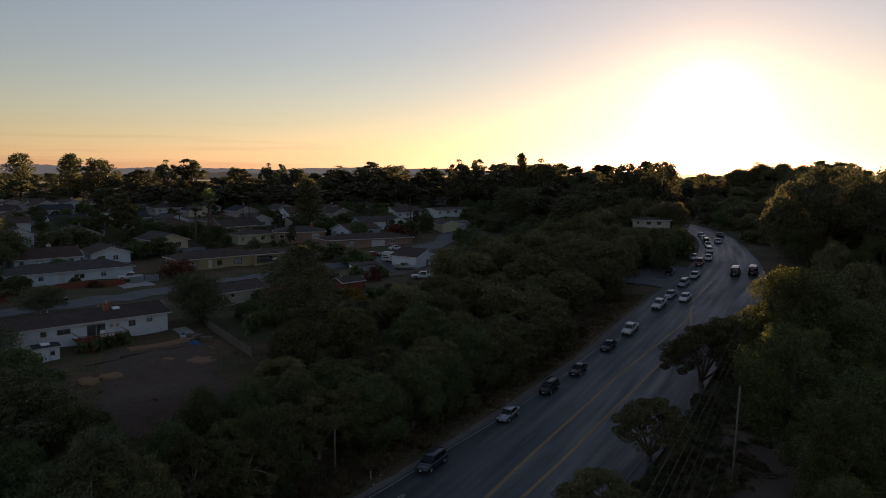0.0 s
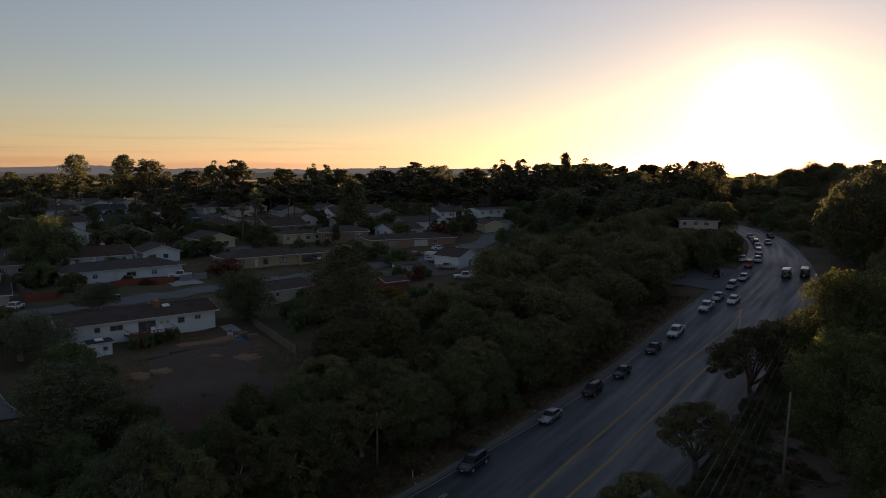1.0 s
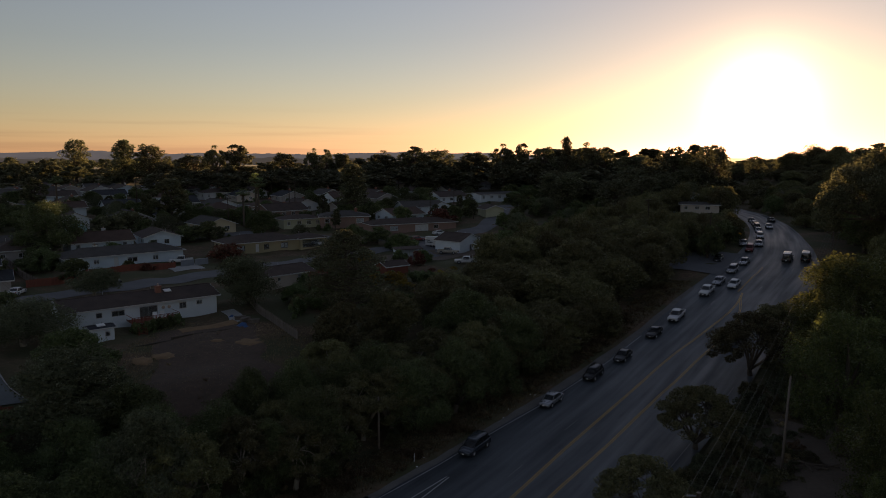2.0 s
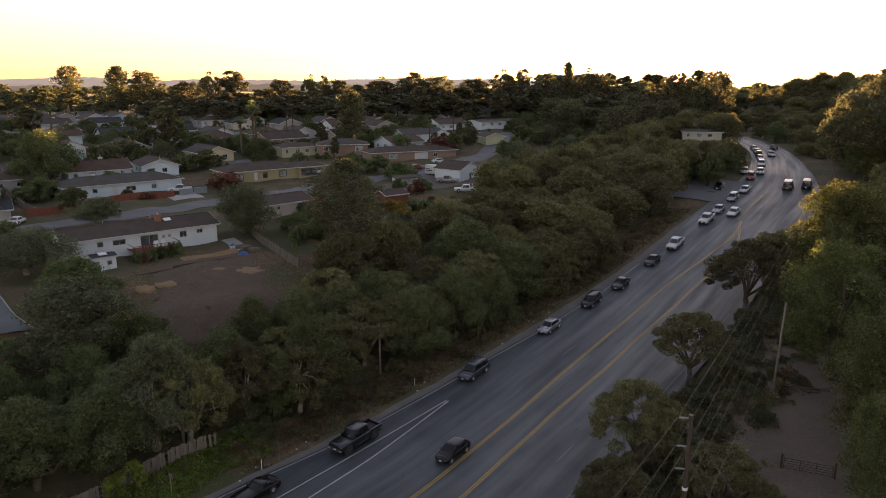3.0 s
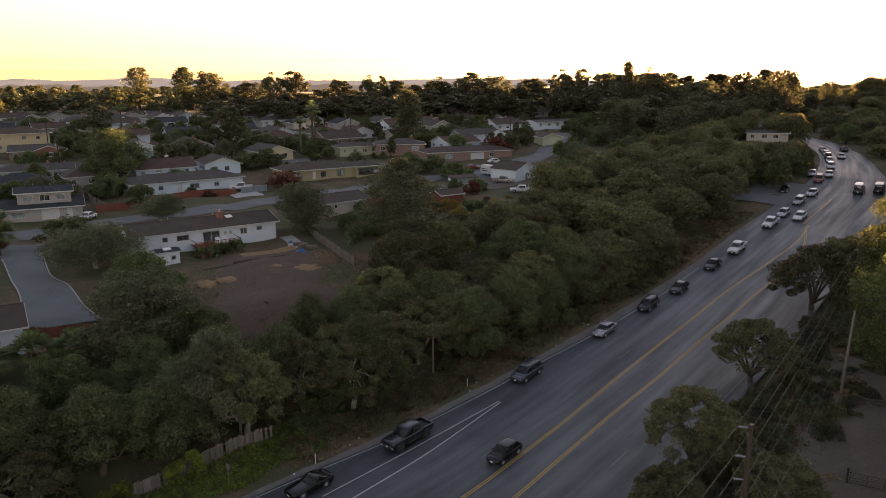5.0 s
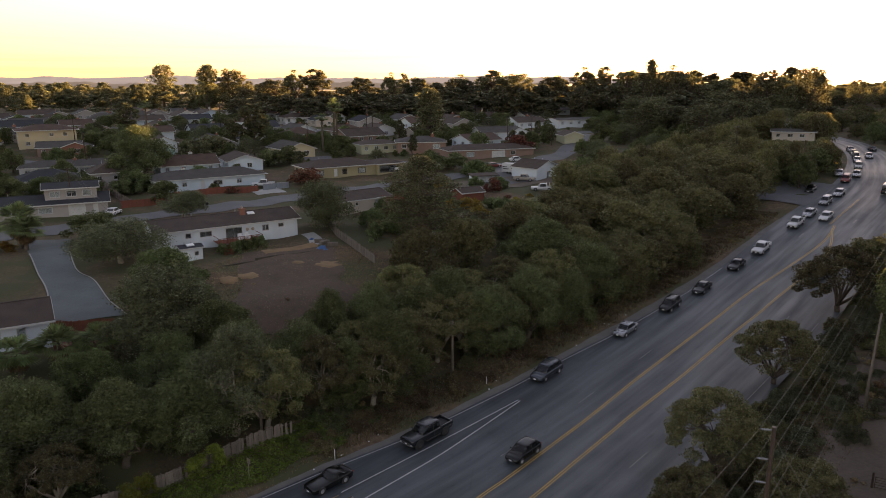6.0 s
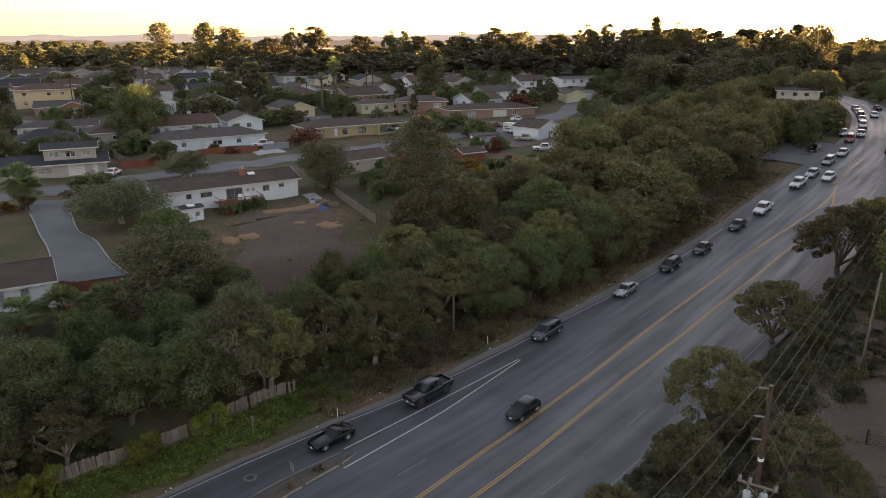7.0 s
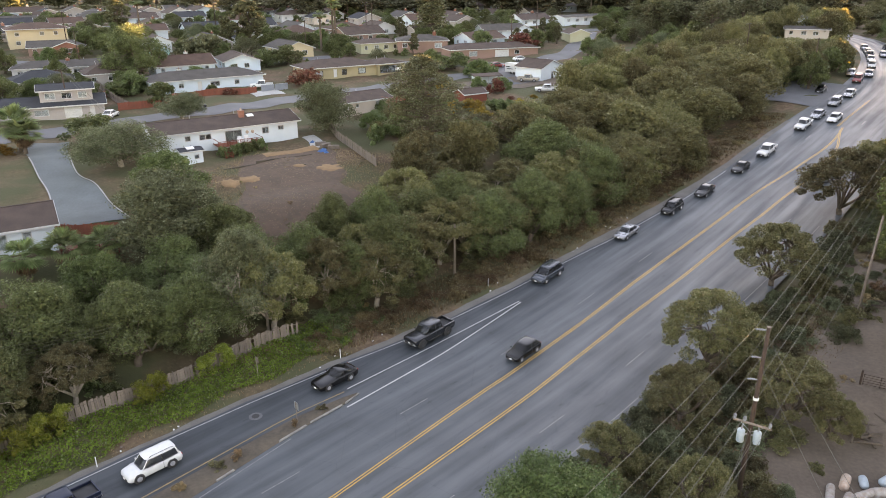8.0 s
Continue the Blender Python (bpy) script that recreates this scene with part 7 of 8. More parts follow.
def big_pole():
    """The near pole: three stand-off insulators, a crossarm, two transformers and guy wires."""
    x, y, h = 14.7, 48.0, 14.9
    z = ground(x, y)
    e = thing("utility_pole", x, y, z, 0, "tall dark wooden utility pole with two pale transformers", "utility pole", "utility poles")
    p = Shape()
    p.tube([(0, 0, -0.8), (0.05, 0, h * 0.5), (0.1, 0.02, h)], [0.2, 0.165, 0.125], 14)
    p.smooth = True
    part("pole", p, "pole_wood", e)
    cap = Shape()
    cap.tube([(0.1, 0.02, h), (0.1, 0.02, h + 0.05)], [0.17, 0.15], 14)
    part("pole_cap", cap, "fence_wood", e)
    tips = []
    for k, zz in enumerate((h - 0.2, h - 2.4, h - 4.2)):
        arm = Shape()
        arm.tube([(-0.08, -0.02, zz), (-0.45, -0.05, zz + 0.03), (-0.8, -0.06, zz + 0.05)], [0.05, 0.055, 0.04], 8)
        a = part("standoff_insulator", arm, "porcelain", e)
        rings = Shape()
        for u in (0.3, 0.42, 0.54, 0.66):
            rings.tube([(-u, -0.04, zz + 0.03), (-u - 0.03, -0.04, zz + 0.03)], [0.095, 0.095], 10)
        part("shed", rings, "porcelain", a)
        tips.append((x - 0.85, y - 0.06, z + zz + 0.1))
    band = Shape()
    band.tube([(0.06, 0, 9.0), (0.06, 0, 9.2)], [0.2, 0.2], 14)
    part("band", band, "sign_white", e, "pale marker band")
    zz = 7.0
    arm = Shape()
    arm.box(0.05, -0.24, zz, 2.7, 0.12, 0.14, -24)
    ca = part("crossarm", arm, "fence_wood", e, "pale weathered crossarm")
    c, s = math.cos(radians(-24)), math.sin(radians(-24))
    for u in (-1.25, -0.55, 1.2):
        i = Shape()
        px, py = 0.05 + u * c, -0.24 + u * s
        i.tube([(px, py, zz + 0.14), (px, py, zz + 0.24), (px, py, zz + 0.5), (px, py, zz + 0.55)], [0.07, 0.12, 0.12, 0.06], 10)
        part("insulator", i, "porcelain", ca)
        tips.append((x + px, y + py, z + zz + 0.55))
    for u in (-0.8, 0.8):
        br = Shape()
        br.tube([(0.05 + u * c, -0.24 + u * s, zz), (0.05, -0.16, zz - 0.7)], [0.025, 0.025], 6)
        part("brace", br, "steel", ca)
    for u, v in ((-0.62, -0.2), (0.5, -0.35)):
        t = Shape()
        zt = 5.5
        t.tube([(u, v, zt), (u, v, zt + 0.06), (u, v, zt + 0.95), (u, v, zt + 1.02), (u, v, zt + 1.06)], [0.25, 0.28, 0.28, 0.25, 0.1], 16)
        t.smooth = True
        tr = part("transformer", t, "transformer", e, "pale blue-grey transformer can")
        bu = Shape()
        bu.tube([(u, v, zt + 1.06), (u + 0.05, v, zt + 1.55)], [0.06, 0.045], 8)
        part("bushing", bu, "porcelain", tr)
        hk = Shape()
        hk.box(u / 2, v / 2, zt + 0.5, abs(u), 0.08, 0.1, math.degrees(math.atan2(v, u)))
        part("bracket", hk, "steel", tr)
    rng = np.random.default_rng(4)
    for k in range(5):
        a = (0.1 + rng.normal() * 0.15, -0.22, 6.7)
        b = ((-0.5, 0.4)[k % 2], -0.3, 5.0 - rng.uniform(0, 0.8))
        cable("jumper_wire", a, b, 0.5, 0.018, e)
    for gx, gy, hz in ((9.0, -4.6, h - 0.7), (6.4, -5.4, h * 0.78)):
        px, py = x + gx, y + gy
        cable("guy_wire", (0.1, 0, hz), (gx, gy, ground(px, py) - z), 0.03, 0.018, e)
    return tips


def build_power_line():
    tips = big_pole()
    # next poles along the line, up the road
    x2, y2 = 33.5, 79.5
    plain_pole(x2, y2, 11.2, 0, 0, (0.9, 1.2), "grey leaning wooden utility pole", "fence_wood")
    x3, y3 = 70.5, 150.0
    plain_pole(x3, y3, 12, 1, -30, label="wooden utility pole beside the road")
    z2, z3 = ground(x2, y2) + 10.8, ground(x3, y3) + 11.6
    for k, t in enumerate(tips):
        off = (k - 2.5) * 0.42
        far = (x3 + off, y3 - off * 0.5, z3 + 0.2 * (k % 3))
        tagged(cable("power_line", t, far, 1.6 + 0.25 * k, 0.018), "thin sagging overhead power cable", "power line", "power lines", )
        near = (t[0] - 21 + off, t[1] - 33, t[2] - 1.2)
        tagged(cable("power_line", t, near, 0.9, 0.018), "thin sagging overhead power cable", "power line", "power lines")
    for k in range(3):
        a = (14.7 - 0.3 + 0.3 * k, 47.6, ground(14.7, 48) + 5.2 + 0.3 * k)
        tagged(cable("service_line", a, (6 - k, 30, 2.0 + k * 0.6), 0.6, 0.016), "thick black service cable", "power line", "power lines")
    # poles among the houses
    for x, y, h, arms, lean in ((-99.8, 131.2, 9.5, 1, (-0.3, 0)), (-128.8, 177, 11, 1, (-0.4, 0)), (-81.8, 221.5, 10.5, 1, (0, 0)), (-126.4, 251.5, 12.5, 2, (0, 0)), (-74.1, 264.5, 12, 2, (0, 0)), (-71.5, 263, 12, 1, (0, 0)),
                               (-20, 250, 10, 1, (0, 0)), (-160, 215, 11, 1, (0, 0)), (46, 208, 12, 1, (0, 0)), (55.5, 182, 11, 1, (0.3, 0)), (-14, 300, 11, 1, (0, 0))):
        plain_pole(x, y, h, arms, 42, lean)
    pts = [(-128.8, 177, 11), (-99.8, 131.2, 9.5), (-52, 84, 8.0)]
    for (ax, ay, ah), (bx, by, bh) in zip(pts, pts[1:]):
        for o in (-0.4, 0.4):
            tagged(cable("power_line", (ax + o, ay, ground(ax, ay) + ah - 0.2), (bx + o, by, ground(bx, by) + bh - 0.2), 1.0, 0.018), "thin overhead cable above gardens", "power line", "power lines")
    # wires low along the bank
    pts = [(-56, 40, 7), (-31, 66, 6.5), (-13.5, 86.5, 7), (9, 116, 8)]
    for x, y, h in pts[1:]:
        plain_pole(x, y, h, 0, 0, label="thin grey pole among the bank's oaks", wood="fence_wood")
    for (ax, ay, ah), (bx, by, bh) in zip(pts, pts[1:]):
        for k in range(4):
            tagged(cable("power_line", (ax, ay, ground(ax, ay) + ah - 0.3 - 0.35 * k), (bx, by, ground(bx, by) + bh - 0.3 - 0.35 * k), 0.7, 0.01), "low cables strung along the bank", "power line", "power lines")


def board_fence(path, height, material, label, name="fence", width=0.15, lean=0.0, seed=1, gap=0.03, missing=0.0):
    """A board fence along a path of the plan: posts, rails and single boards."""
    x0, y0 = path[0]
    e = thing(name, x0, y0, ground(x0, y0), 0, label, "fence")
    ox, oy, oz = x0, y0, ground(x0, y0)
    rng = np.random.default_rng(seed)
    me = Shape()
    me.box(0, 0, -0.15, width, 0.022, 1.0, 0, 0.98)
    board = me.mesh("board")
    board.materials.append(M[material])
    dist = 0.0
    rows = spline([(*p, 0) for p in path], 0.6)
    ln = np.concatenate([[0], np.cumsum(np.linalg.norm(np.diff(rows[:, :2], axis=0), axis=1))])
    total = ln[-1]
    n = int(total / (width + gap))
    for i in range(n):
        d = (i + 0.5) * (width + gap)
        if rng.uniform() < missing:
            continue
        x, y = np.interp(d, ln, rows[:, 0]), np.interp(d, ln, rows[:, 1])
        x2, y2 = np.interp(min(d + 0.3, total), ln, rows[:, 0]), np.interp(min(d + 0.3, total), ln, rows[:, 1])
        a = math.degrees(math.atan2(y2 - y, x2 - x)) if d + 0.3 < total else a
        ob = new("board", board)
        ob.parent = e
        ob.matrix_basis = pose(x - ox, y - oy, ground(x, y) - oz, lean + rng.normal() * 1.5, rng.normal() * 1.2, a) @ Matrix.Diagonal((1, 1, (height + rng.normal() * 0.05 + 0.15), 1))
    for i in range(int(total / 2.4) + 1):
        d = min(i * 2.4, total)
        x, y = np.interp(d, ln, rows[:, 0]), np.interp(d, ln, rows[:, 1])
        x2, y2 = np.interp(min(d + 2.4, total), ln, rows[:, 0]), np.interp(min(d + 2.4, total), ln, rows[:, 1])
        p = Shape()
        p.box(x - ox, y - oy + 0.09, ground(x, y) - oz - 0.3, 0.1, 0.1, height + 0.3)
        part("post", p, material, e)
        if d < total:
            for k in (0.25, 0.8):
                r = Shape()
                r.tube([(x - ox, y - oy + 0.05, ground(x, y) - oz + height * k), (x2 - ox, y2 - oy + 0.05, ground(x2, y2) - oz + height * k)], [0.045, 0.045], 4)
                part("rail", r, material, e)
    return e


def build_fences():
    pt = lambda s, q: road_point(s, q)[:2]
    board_fence([pt(-32, 24.8), pt(-20, 24.9), pt(-8, 24.8), pt(4, 24.6), pt(14, 24.2)], 1.75, "fence_wood", "weathered grey board fence along an ivy bank", width=0.26, seed=3, lean=-3, missing=0.05)
    board_fence([(-44.2, 129.2), (-39.5, 121.5), (-34.5, 114.6), (-29.5, 108.1)], 1.6, "fence_wood", "grey picket fence down the side of a bare lot", width=0.24, seed=4)
    board_fence([(-88.2, 152.0), (-80.5, 158.5), (-73.8, 164.4)], 1.6, "red_wood", "low reddish-brown board fence before a pale blue house", width=0.3, seed=5, gap=0.005)
    board_fence([(-91.5, 138.8), (-103, 150), (-115, 162.5)], 1.8, "fence_wood", "grey-brown board fence beside a split-level house", width=0.3, seed=6)
    board_fence([(-92.5, 136.5), (-88, 146), (-88.2, 152.0)], 1.7, "red_wood", "reddish-brown board fence along a driveway", width=0.3, seed=7, gap=0.005)
    board_fence([(-118, 140), (-126, 134), (-136, 128)], 1.8, "pole_wood", "dark board fence between gardens", width=0.35, seed=8)
    board_fence([(-62.0, 73.6), (-57.5, 73.6), (-53.8, 75.6)], 1.6, "red_wood", "reddish-brown board fence at a driveway's foot", width=0.25, seed=9, gap=0.005)
    board_fence([(-99.3, 135.2), (-102, 143.5), (-105, 151.5)], 1.7, "red_wood", "reddish-brown board fence beside a garage", width=0.3, seed=10, gap=0.005)
    # grey sheet gate before the white pickup
    e = thing("sheet_gate", -73.0, 165.2, ground(-73.0, 165.2), 45, "grey sheet-metal gate with two leaves", "gate")
    for k in range(2):
        g = Shape()
        g.box(1.6 + k * 3.5, 0, 0.1, 3.3, 0.06, 1.6)
        leaf_ = part("gate_leaf", g, "slate_gate", e)
        r = Shape()
        r.box(1.6 + k * 3.5, -0.05, 0.1, 3.3, 0.05, 0.08), r.box(1.6 + k * 3.5, -0.05, 1.62, 3.3, 0.05, 0.08)
        part("gate_frame", r, "steel", leaf_)
    # farm gate by the dirt yard
    e = thing("farm_gate", 29.0, 64.5, ground(29, 64.5), -20, "tubular brown field gate between posts", "gate")
    for k in range(5):
        r = Shape()
        r.tube([(0, 0, 0.3 + 0.25 * k), (4.2, 0, 0.3 + 0.25 * k)], [0.03, 0.03], 6)
        part("rail", r, "pole_wood", e)
    for u in (0, 1.4, 2.8, 4.2):
        r = Shape()
        r.tube([(u, 0, 0.2), (u, 0, 1.38)], [0.03, 0.03], 6)
        part("upright", r, "pole_wood", e)
    for u in (-0.2, 4.4):
        r = Shape()
        r.tube([(u, 0, -0.4), (u, 0, 1.7)], [0.11, 0.1], 8)
        part("post", r, "pole_wood", e)


def deck(x, y, z, turn, L, W, high, label, steps=0, step_at=0.0):
    """A timber deck with boards, posts, a railing and steps."""
    e = thing("deck", x, y, z, turn, label, "deck")
    for i in range(int(W / 0.3)):
        b = Shape()
        b.box(L / 2, -0.15 - i * 0.3, high - 0.04, L, 0.28, 0.04)
        part("plank", b, "red_wood", e)
    n = int(L / 1.6) + 1
    for i in range(n):
        u = L * i / (n - 1)
        p = Shape()
        p.box(u, -W + 0.06, -1.2, 0.12, 0.12, high + 2.15)
        part("post", p, "red_wood", e)
    for zz in (high + 0.12, high + 0.9):
        r = Shape()
        r.box(L / 2, -W + 0.06, zz, L + 0.1, 0.1, 0.06)
        part("rail", r, "red_wood", e)
        for u in (0.05, L - 0.05):
            r = Shape()
            r.box(u, -W / 2, zz, 0.08, W, 0.06)
            part("rail", r, "red_wood", e)
    for i in range(int(L / 0.22)):
        b = Shape()
        b.box(0.11 + i * 0.22, -W + 0.06, high + 0.14, 0.05, 0.04, 0.76)
        part("baluster", b, "red_wood", e)
    for i in range(steps):
        t = Shape()
        t.box(step_at, -W - 0.15 - i * 0.27, high - 0.22 - i * 0.19, 1.2, 0.28, 0.05)
        part("tread", t, "red_wood", e)
    if steps:
        for u in (-0.6, 0.6):
            st = Shape()
            st.prism([(step_at + u, -W, high - 0.35), (step_at + u, -W, high - 0.08), (step_at + u, -W - steps * 0.27, high - 0.08 - steps * 0.19), (step_at + u, -W - steps * 0.27, high - 0.35 - steps * 0.19)], (0.05, 0, 0))
            part("stringer", st, "red_wood", e)
            hr = Shape()
            hr.tube([(step_at + u, -W, high + 0.9), (step_at + u, -W - steps * 0.27, high + 0.9 - steps * 0.19)], [0.05, 0.05], 4)
            part("handrail", hr, "red_wood", e)
            for k in range(0, steps + 1, 3):
                np_ = Shape()
                np_.box(step_at + u, -W - k * 0.27, high - 0.3 - k * 0.19, 0.09, 0.09, 1.2)
                part("newel", np_, "red_wood", e)
    return e


def build_house_things():
    c, s = math.cos(radians(43.5)), math.sin(radians(43.5))
    at = lambda u, v: (-66.1 + u * c - v * s, 106.1 + u * s + v * c)
    x, y = at(9.2, 0)
    deck(x, y, ground(x, y), 43.5, 7.6, 3.4, 10.72 - ground(x, y), "reddish-brown timber deck with railing and steps on a white house", 9, 0.9)
    for u in (4.4, 5.6):
        x, y = at(9.2 + u, -1.2)
        e = thing("lounge_chair", x, y, 10.73, 43.5 + 180, "pale cushioned outdoor chair on a timber deck", "chair", "chairs on the deck")
        for name, b in (("seat", (0, 0, 0.3, 0.75, 0.75, 0.16)), ("backrest", (0, -0.36, 0.42, 0.75, 0.16, 0.55)), ("armrest", (-0.42, 0, 0.1, 0.12, 0.75, 0.5)), ("armrest", (0.42, 0, 0.1, 0.12, 0.75, 0.5)), ("base", (0, 0, 0.0, 0.8, 0.75, 0.3))):
            sh = Shape()
            sh.box(*b, 0, 0.96)
            part(name, sh, "sign_white", e)
    # ivy hedge under the deck, small garden building
    x, y = at(13.4, -4.3)
    for k in range(6):
        hx, hy = at(9.6 + 1.3 * k, -4.4)
        plant("bush", hx, hy, 2.2, 1.25, "hedge before the deck")
    x, y = at(2.2, -6.4)
    house(x, y, 43.5, 3.4, 2.8, ground(x, y) + 2.2, "white_wall", "dark_roof", "small white garden building with dark roof and skylight", pitch=8, name="garden_shed", over=0.25, front=[(2.0, 0.5, 0.8, 0.8)], skylight=[(1.7, 1.0)], register=False, category="shed")
    # low grey retaining wall between the terrace and the lot
    w = [(-52.7, 102.2), (-49.0, 106.2), (-45.4, 109.6), (-41.2, 113.4)]
    for (ax, ay), (bx, by) in zip(w, w[1:]):
        k = Shape()
        k.box((ax + bx) / 2, (ay + by) / 2, ground((ax + bx) / 2, (ay + by) / 2) - 0.2, math.dist((ax, ay), (bx, by)), 0.25, 0.45, math.degrees(math.atan2(by - ay, bx - ax)))
        tagged(part("retaining_wall", k, "island"), "low earth-stained block wall along a garden terrace", "retaining wall", "retaining walls")
    # ornaments on the wall
    for u in (15.6 - 0.3, 16.3):
        x, y = at(u, -0.06)
        o = Shape()
        o.tube([(x, y, 12.1), (x + 0.05 * s, y - 0.05 * c, 12.1)], [0.3, 0.26], 12)
        tagged(part("wall_plaque", o, "rust"), "round rust-coloured ornament hung on a white wall", "ornament")
    # blue tarpaulin heap, wheelbarrow tub, boards
    rng = np.random.default_rng(12)
    for x, y, r in ((-40.5, 114.3, 0.8), (-39.6, 113.4, 0.5), (-44.2, 119.6, 0.55)):
        t = Shape()
        z = ground(x, y)
        n, rings = 14, 5
        pts = []
        for k in range(rings):
            f = k / (rings - 1)
            for i in range(n):
                a = 2 * math.pi * i / n
                rr = r * (1.05 - f) * (1 + 0.25 * rng.normal() * (0.3 + 0.7 * (1 - f)))
                pts.append((x + math.cos(a) * rr, y + math.sin(a) * rr, z - 0.05 + 0.75 * r * math.sin(f * 1.5) + 0.05 * rng.normal()))
        t.add(pts, [(k * n + i, k * n + (i + 1) % n, (k + 1) * n + (i + 1) % n, (k + 1) * n + i) for k in range(rings - 1) for i in range(n)] + [tuple((rings - 1) * n + i for i in range(n))])
        t.smooth = True
        tagged(part("tarpaulin", t, "tarp"), "crumpled blue tarpaulin over a heap in a yard", "tarpaulin")
    for x, y, a in ((-42.0, 117.5, 20), (-40.8, 116.6, 60), (-39.0, 115.6, 10)):
        b = Shape()
        b.box(x, y, ground(x, y) + 0.05, 1.8, 0.7, 0.5, a)
        b.box(x, y, ground(x, y) + 0.58, 1.9, 0.8, 0.08, a + 4)
        tagged(part("timber_crate", b, "fence_wood"), "weathered timber crate standing in a yard", "crate")
    # a white lean-to frame beside the beige house
    e = thing("canopy_tent", -46.5, 131.5, ground(-46.5, 131.5), 50, "white canvas garden shelter with peaked roof", "tent")
    r = Shape()
    r.add([(0, 0, 2.0), (3, 0, 2.0), (3, 3, 2.0), (0, 3, 2.0), (1.5, 1.5, 3.0), (1.5, 1.5, 2.9)], [(0, 1, 4), (1, 2, 4), (2, 3, 4), (3, 0, 4), (1, 0, 5), (2, 1, 5), (3, 2, 5), (0, 3, 5)])
    part("canopy", r, "sign_white", e)
    for u, v in ((0.05, 0.05), (2.95, 0.05), (2.95, 2.95), (0.05, 2.95)):
        p = Shape()
        p.tube([(u, v, -0.4), (u, v, 2.0)], [0.04, 0.04], 6)
        part("leg", p, "steel", e)
    deck(-39.0, 148.8, ground(-38, 147), 50, 4.5, 2.4, 2.2, "reddish-brown balcony deck on a beige house")
    deck(-63.5, 67.5, ground(-60, 71), 131, 4.0, 2.5, 1.3, "reddish-brown deck beside a driveway", 4, 1.0)
    deck(-57.6, 70.4, ground(-56, 70), 30, 6.0, 3.0, 0.9, "reddish-brown garden deck between fan palms")
    # open white shed frame in the yard
    e = thing("open_shed", -23.4, 182.6, ground(-23.4, 182.6), 28, "white open-fronted storage shed with brown roof", "shed")
    for k in range(5):
        p = Shape()
        p.box(0.1 + k * 1.75, 0, -0.2, 0.12, 0.12, 2.5)
        part("post", p, "trim", e)
    b = Shape()
    b.box(3.6, 2.4, -0.2, 7.2, 0.1, 2.5), b.box(0.05, 1.2, -0.2, 0.1, 2.4, 2.5)
    part("wall", b, "white_wall", e)
    r = Shape()
    r.prism([(-0.3, -0.4, 2.2), (7.5, -0.4, 2.2), (7.5, 2.8, 2.6), (-0.3, 2.8, 2.6)], (0, 0, 0.14))
    part("roof", r, "brown_roof", e)
    # small red shed lower down
    house(-22.5, 158, 42, 6, 4.5, ground(-20, 162) + 2.2, "red_wood", "brown_roof", "small red-brown garden shed with a brown roof", pitch=20, name="garden_shed", over=0.3, category="shed")
    # box trailer and flatbed
    e = thing("box_trailer", -14.6, 199.2, ground(-14.6, 199.2), -30, "white box trailer with dark markings", "trailer")
    b = Shape()
    b.box(0, 0, 0.55, 5.0, 2.3, 2.4, 0, 0.99)
    part("body", b, "trim", e)
    for u, zz, ln in ((-1.5, 1.9, 1.4), (-1.0, 1.35, 1.9), (1.2, 1.6, 0.9)):
        m = Shape()
        m.box(u, -1.165, zz, ln, 0.02, 0.22)
        part("marking", m, "black_plastic", e)
    m = Shape()
    m.box(2.515, 0.2, 1.5, 0.02, 1.4, 0.5)
    part("marking", m, "black_plastic", e)
    for u in (-0.6, 0.4):
        for v in (-1.1, 1.1):
            w = Shape()
            w.tube([(u, v - 0.1, 0.36), (u, v + 0.1, 0.36)], [0.36, 0.36], 14)
            part("wheel", w, "tyre", e)
    tb = Shape()
    tb.tube([(2.5, 0, 0.5), (3.8, 0, 0.45)], [0.06, 0.05], 6)
    part("tow_bar", tb, "steel", e)
    e = car("pickup", "white", at=(-5.2, 175.6, 185), label="white utility truck with ladder racks in a dirt yard", lights=False, group="parked cars among the houses")
    for u in (-0.95, -1.7, -2.5):
        for v in (-0.8, 0.8):
            p = Shape()
            p.box(u, v, 1.1, 0.08, 0.08, 0.9)
            part("rack_post", p, "sign_white", e)
    # far white building above the bend
    house(66.5, 262, 10, 13, 8, ground(72, 265) + 6.2, "white_wall", "grey_roof", "pale two-storey building above the road bend", shape="hip", pitch=10, front=row(13, 3.5))


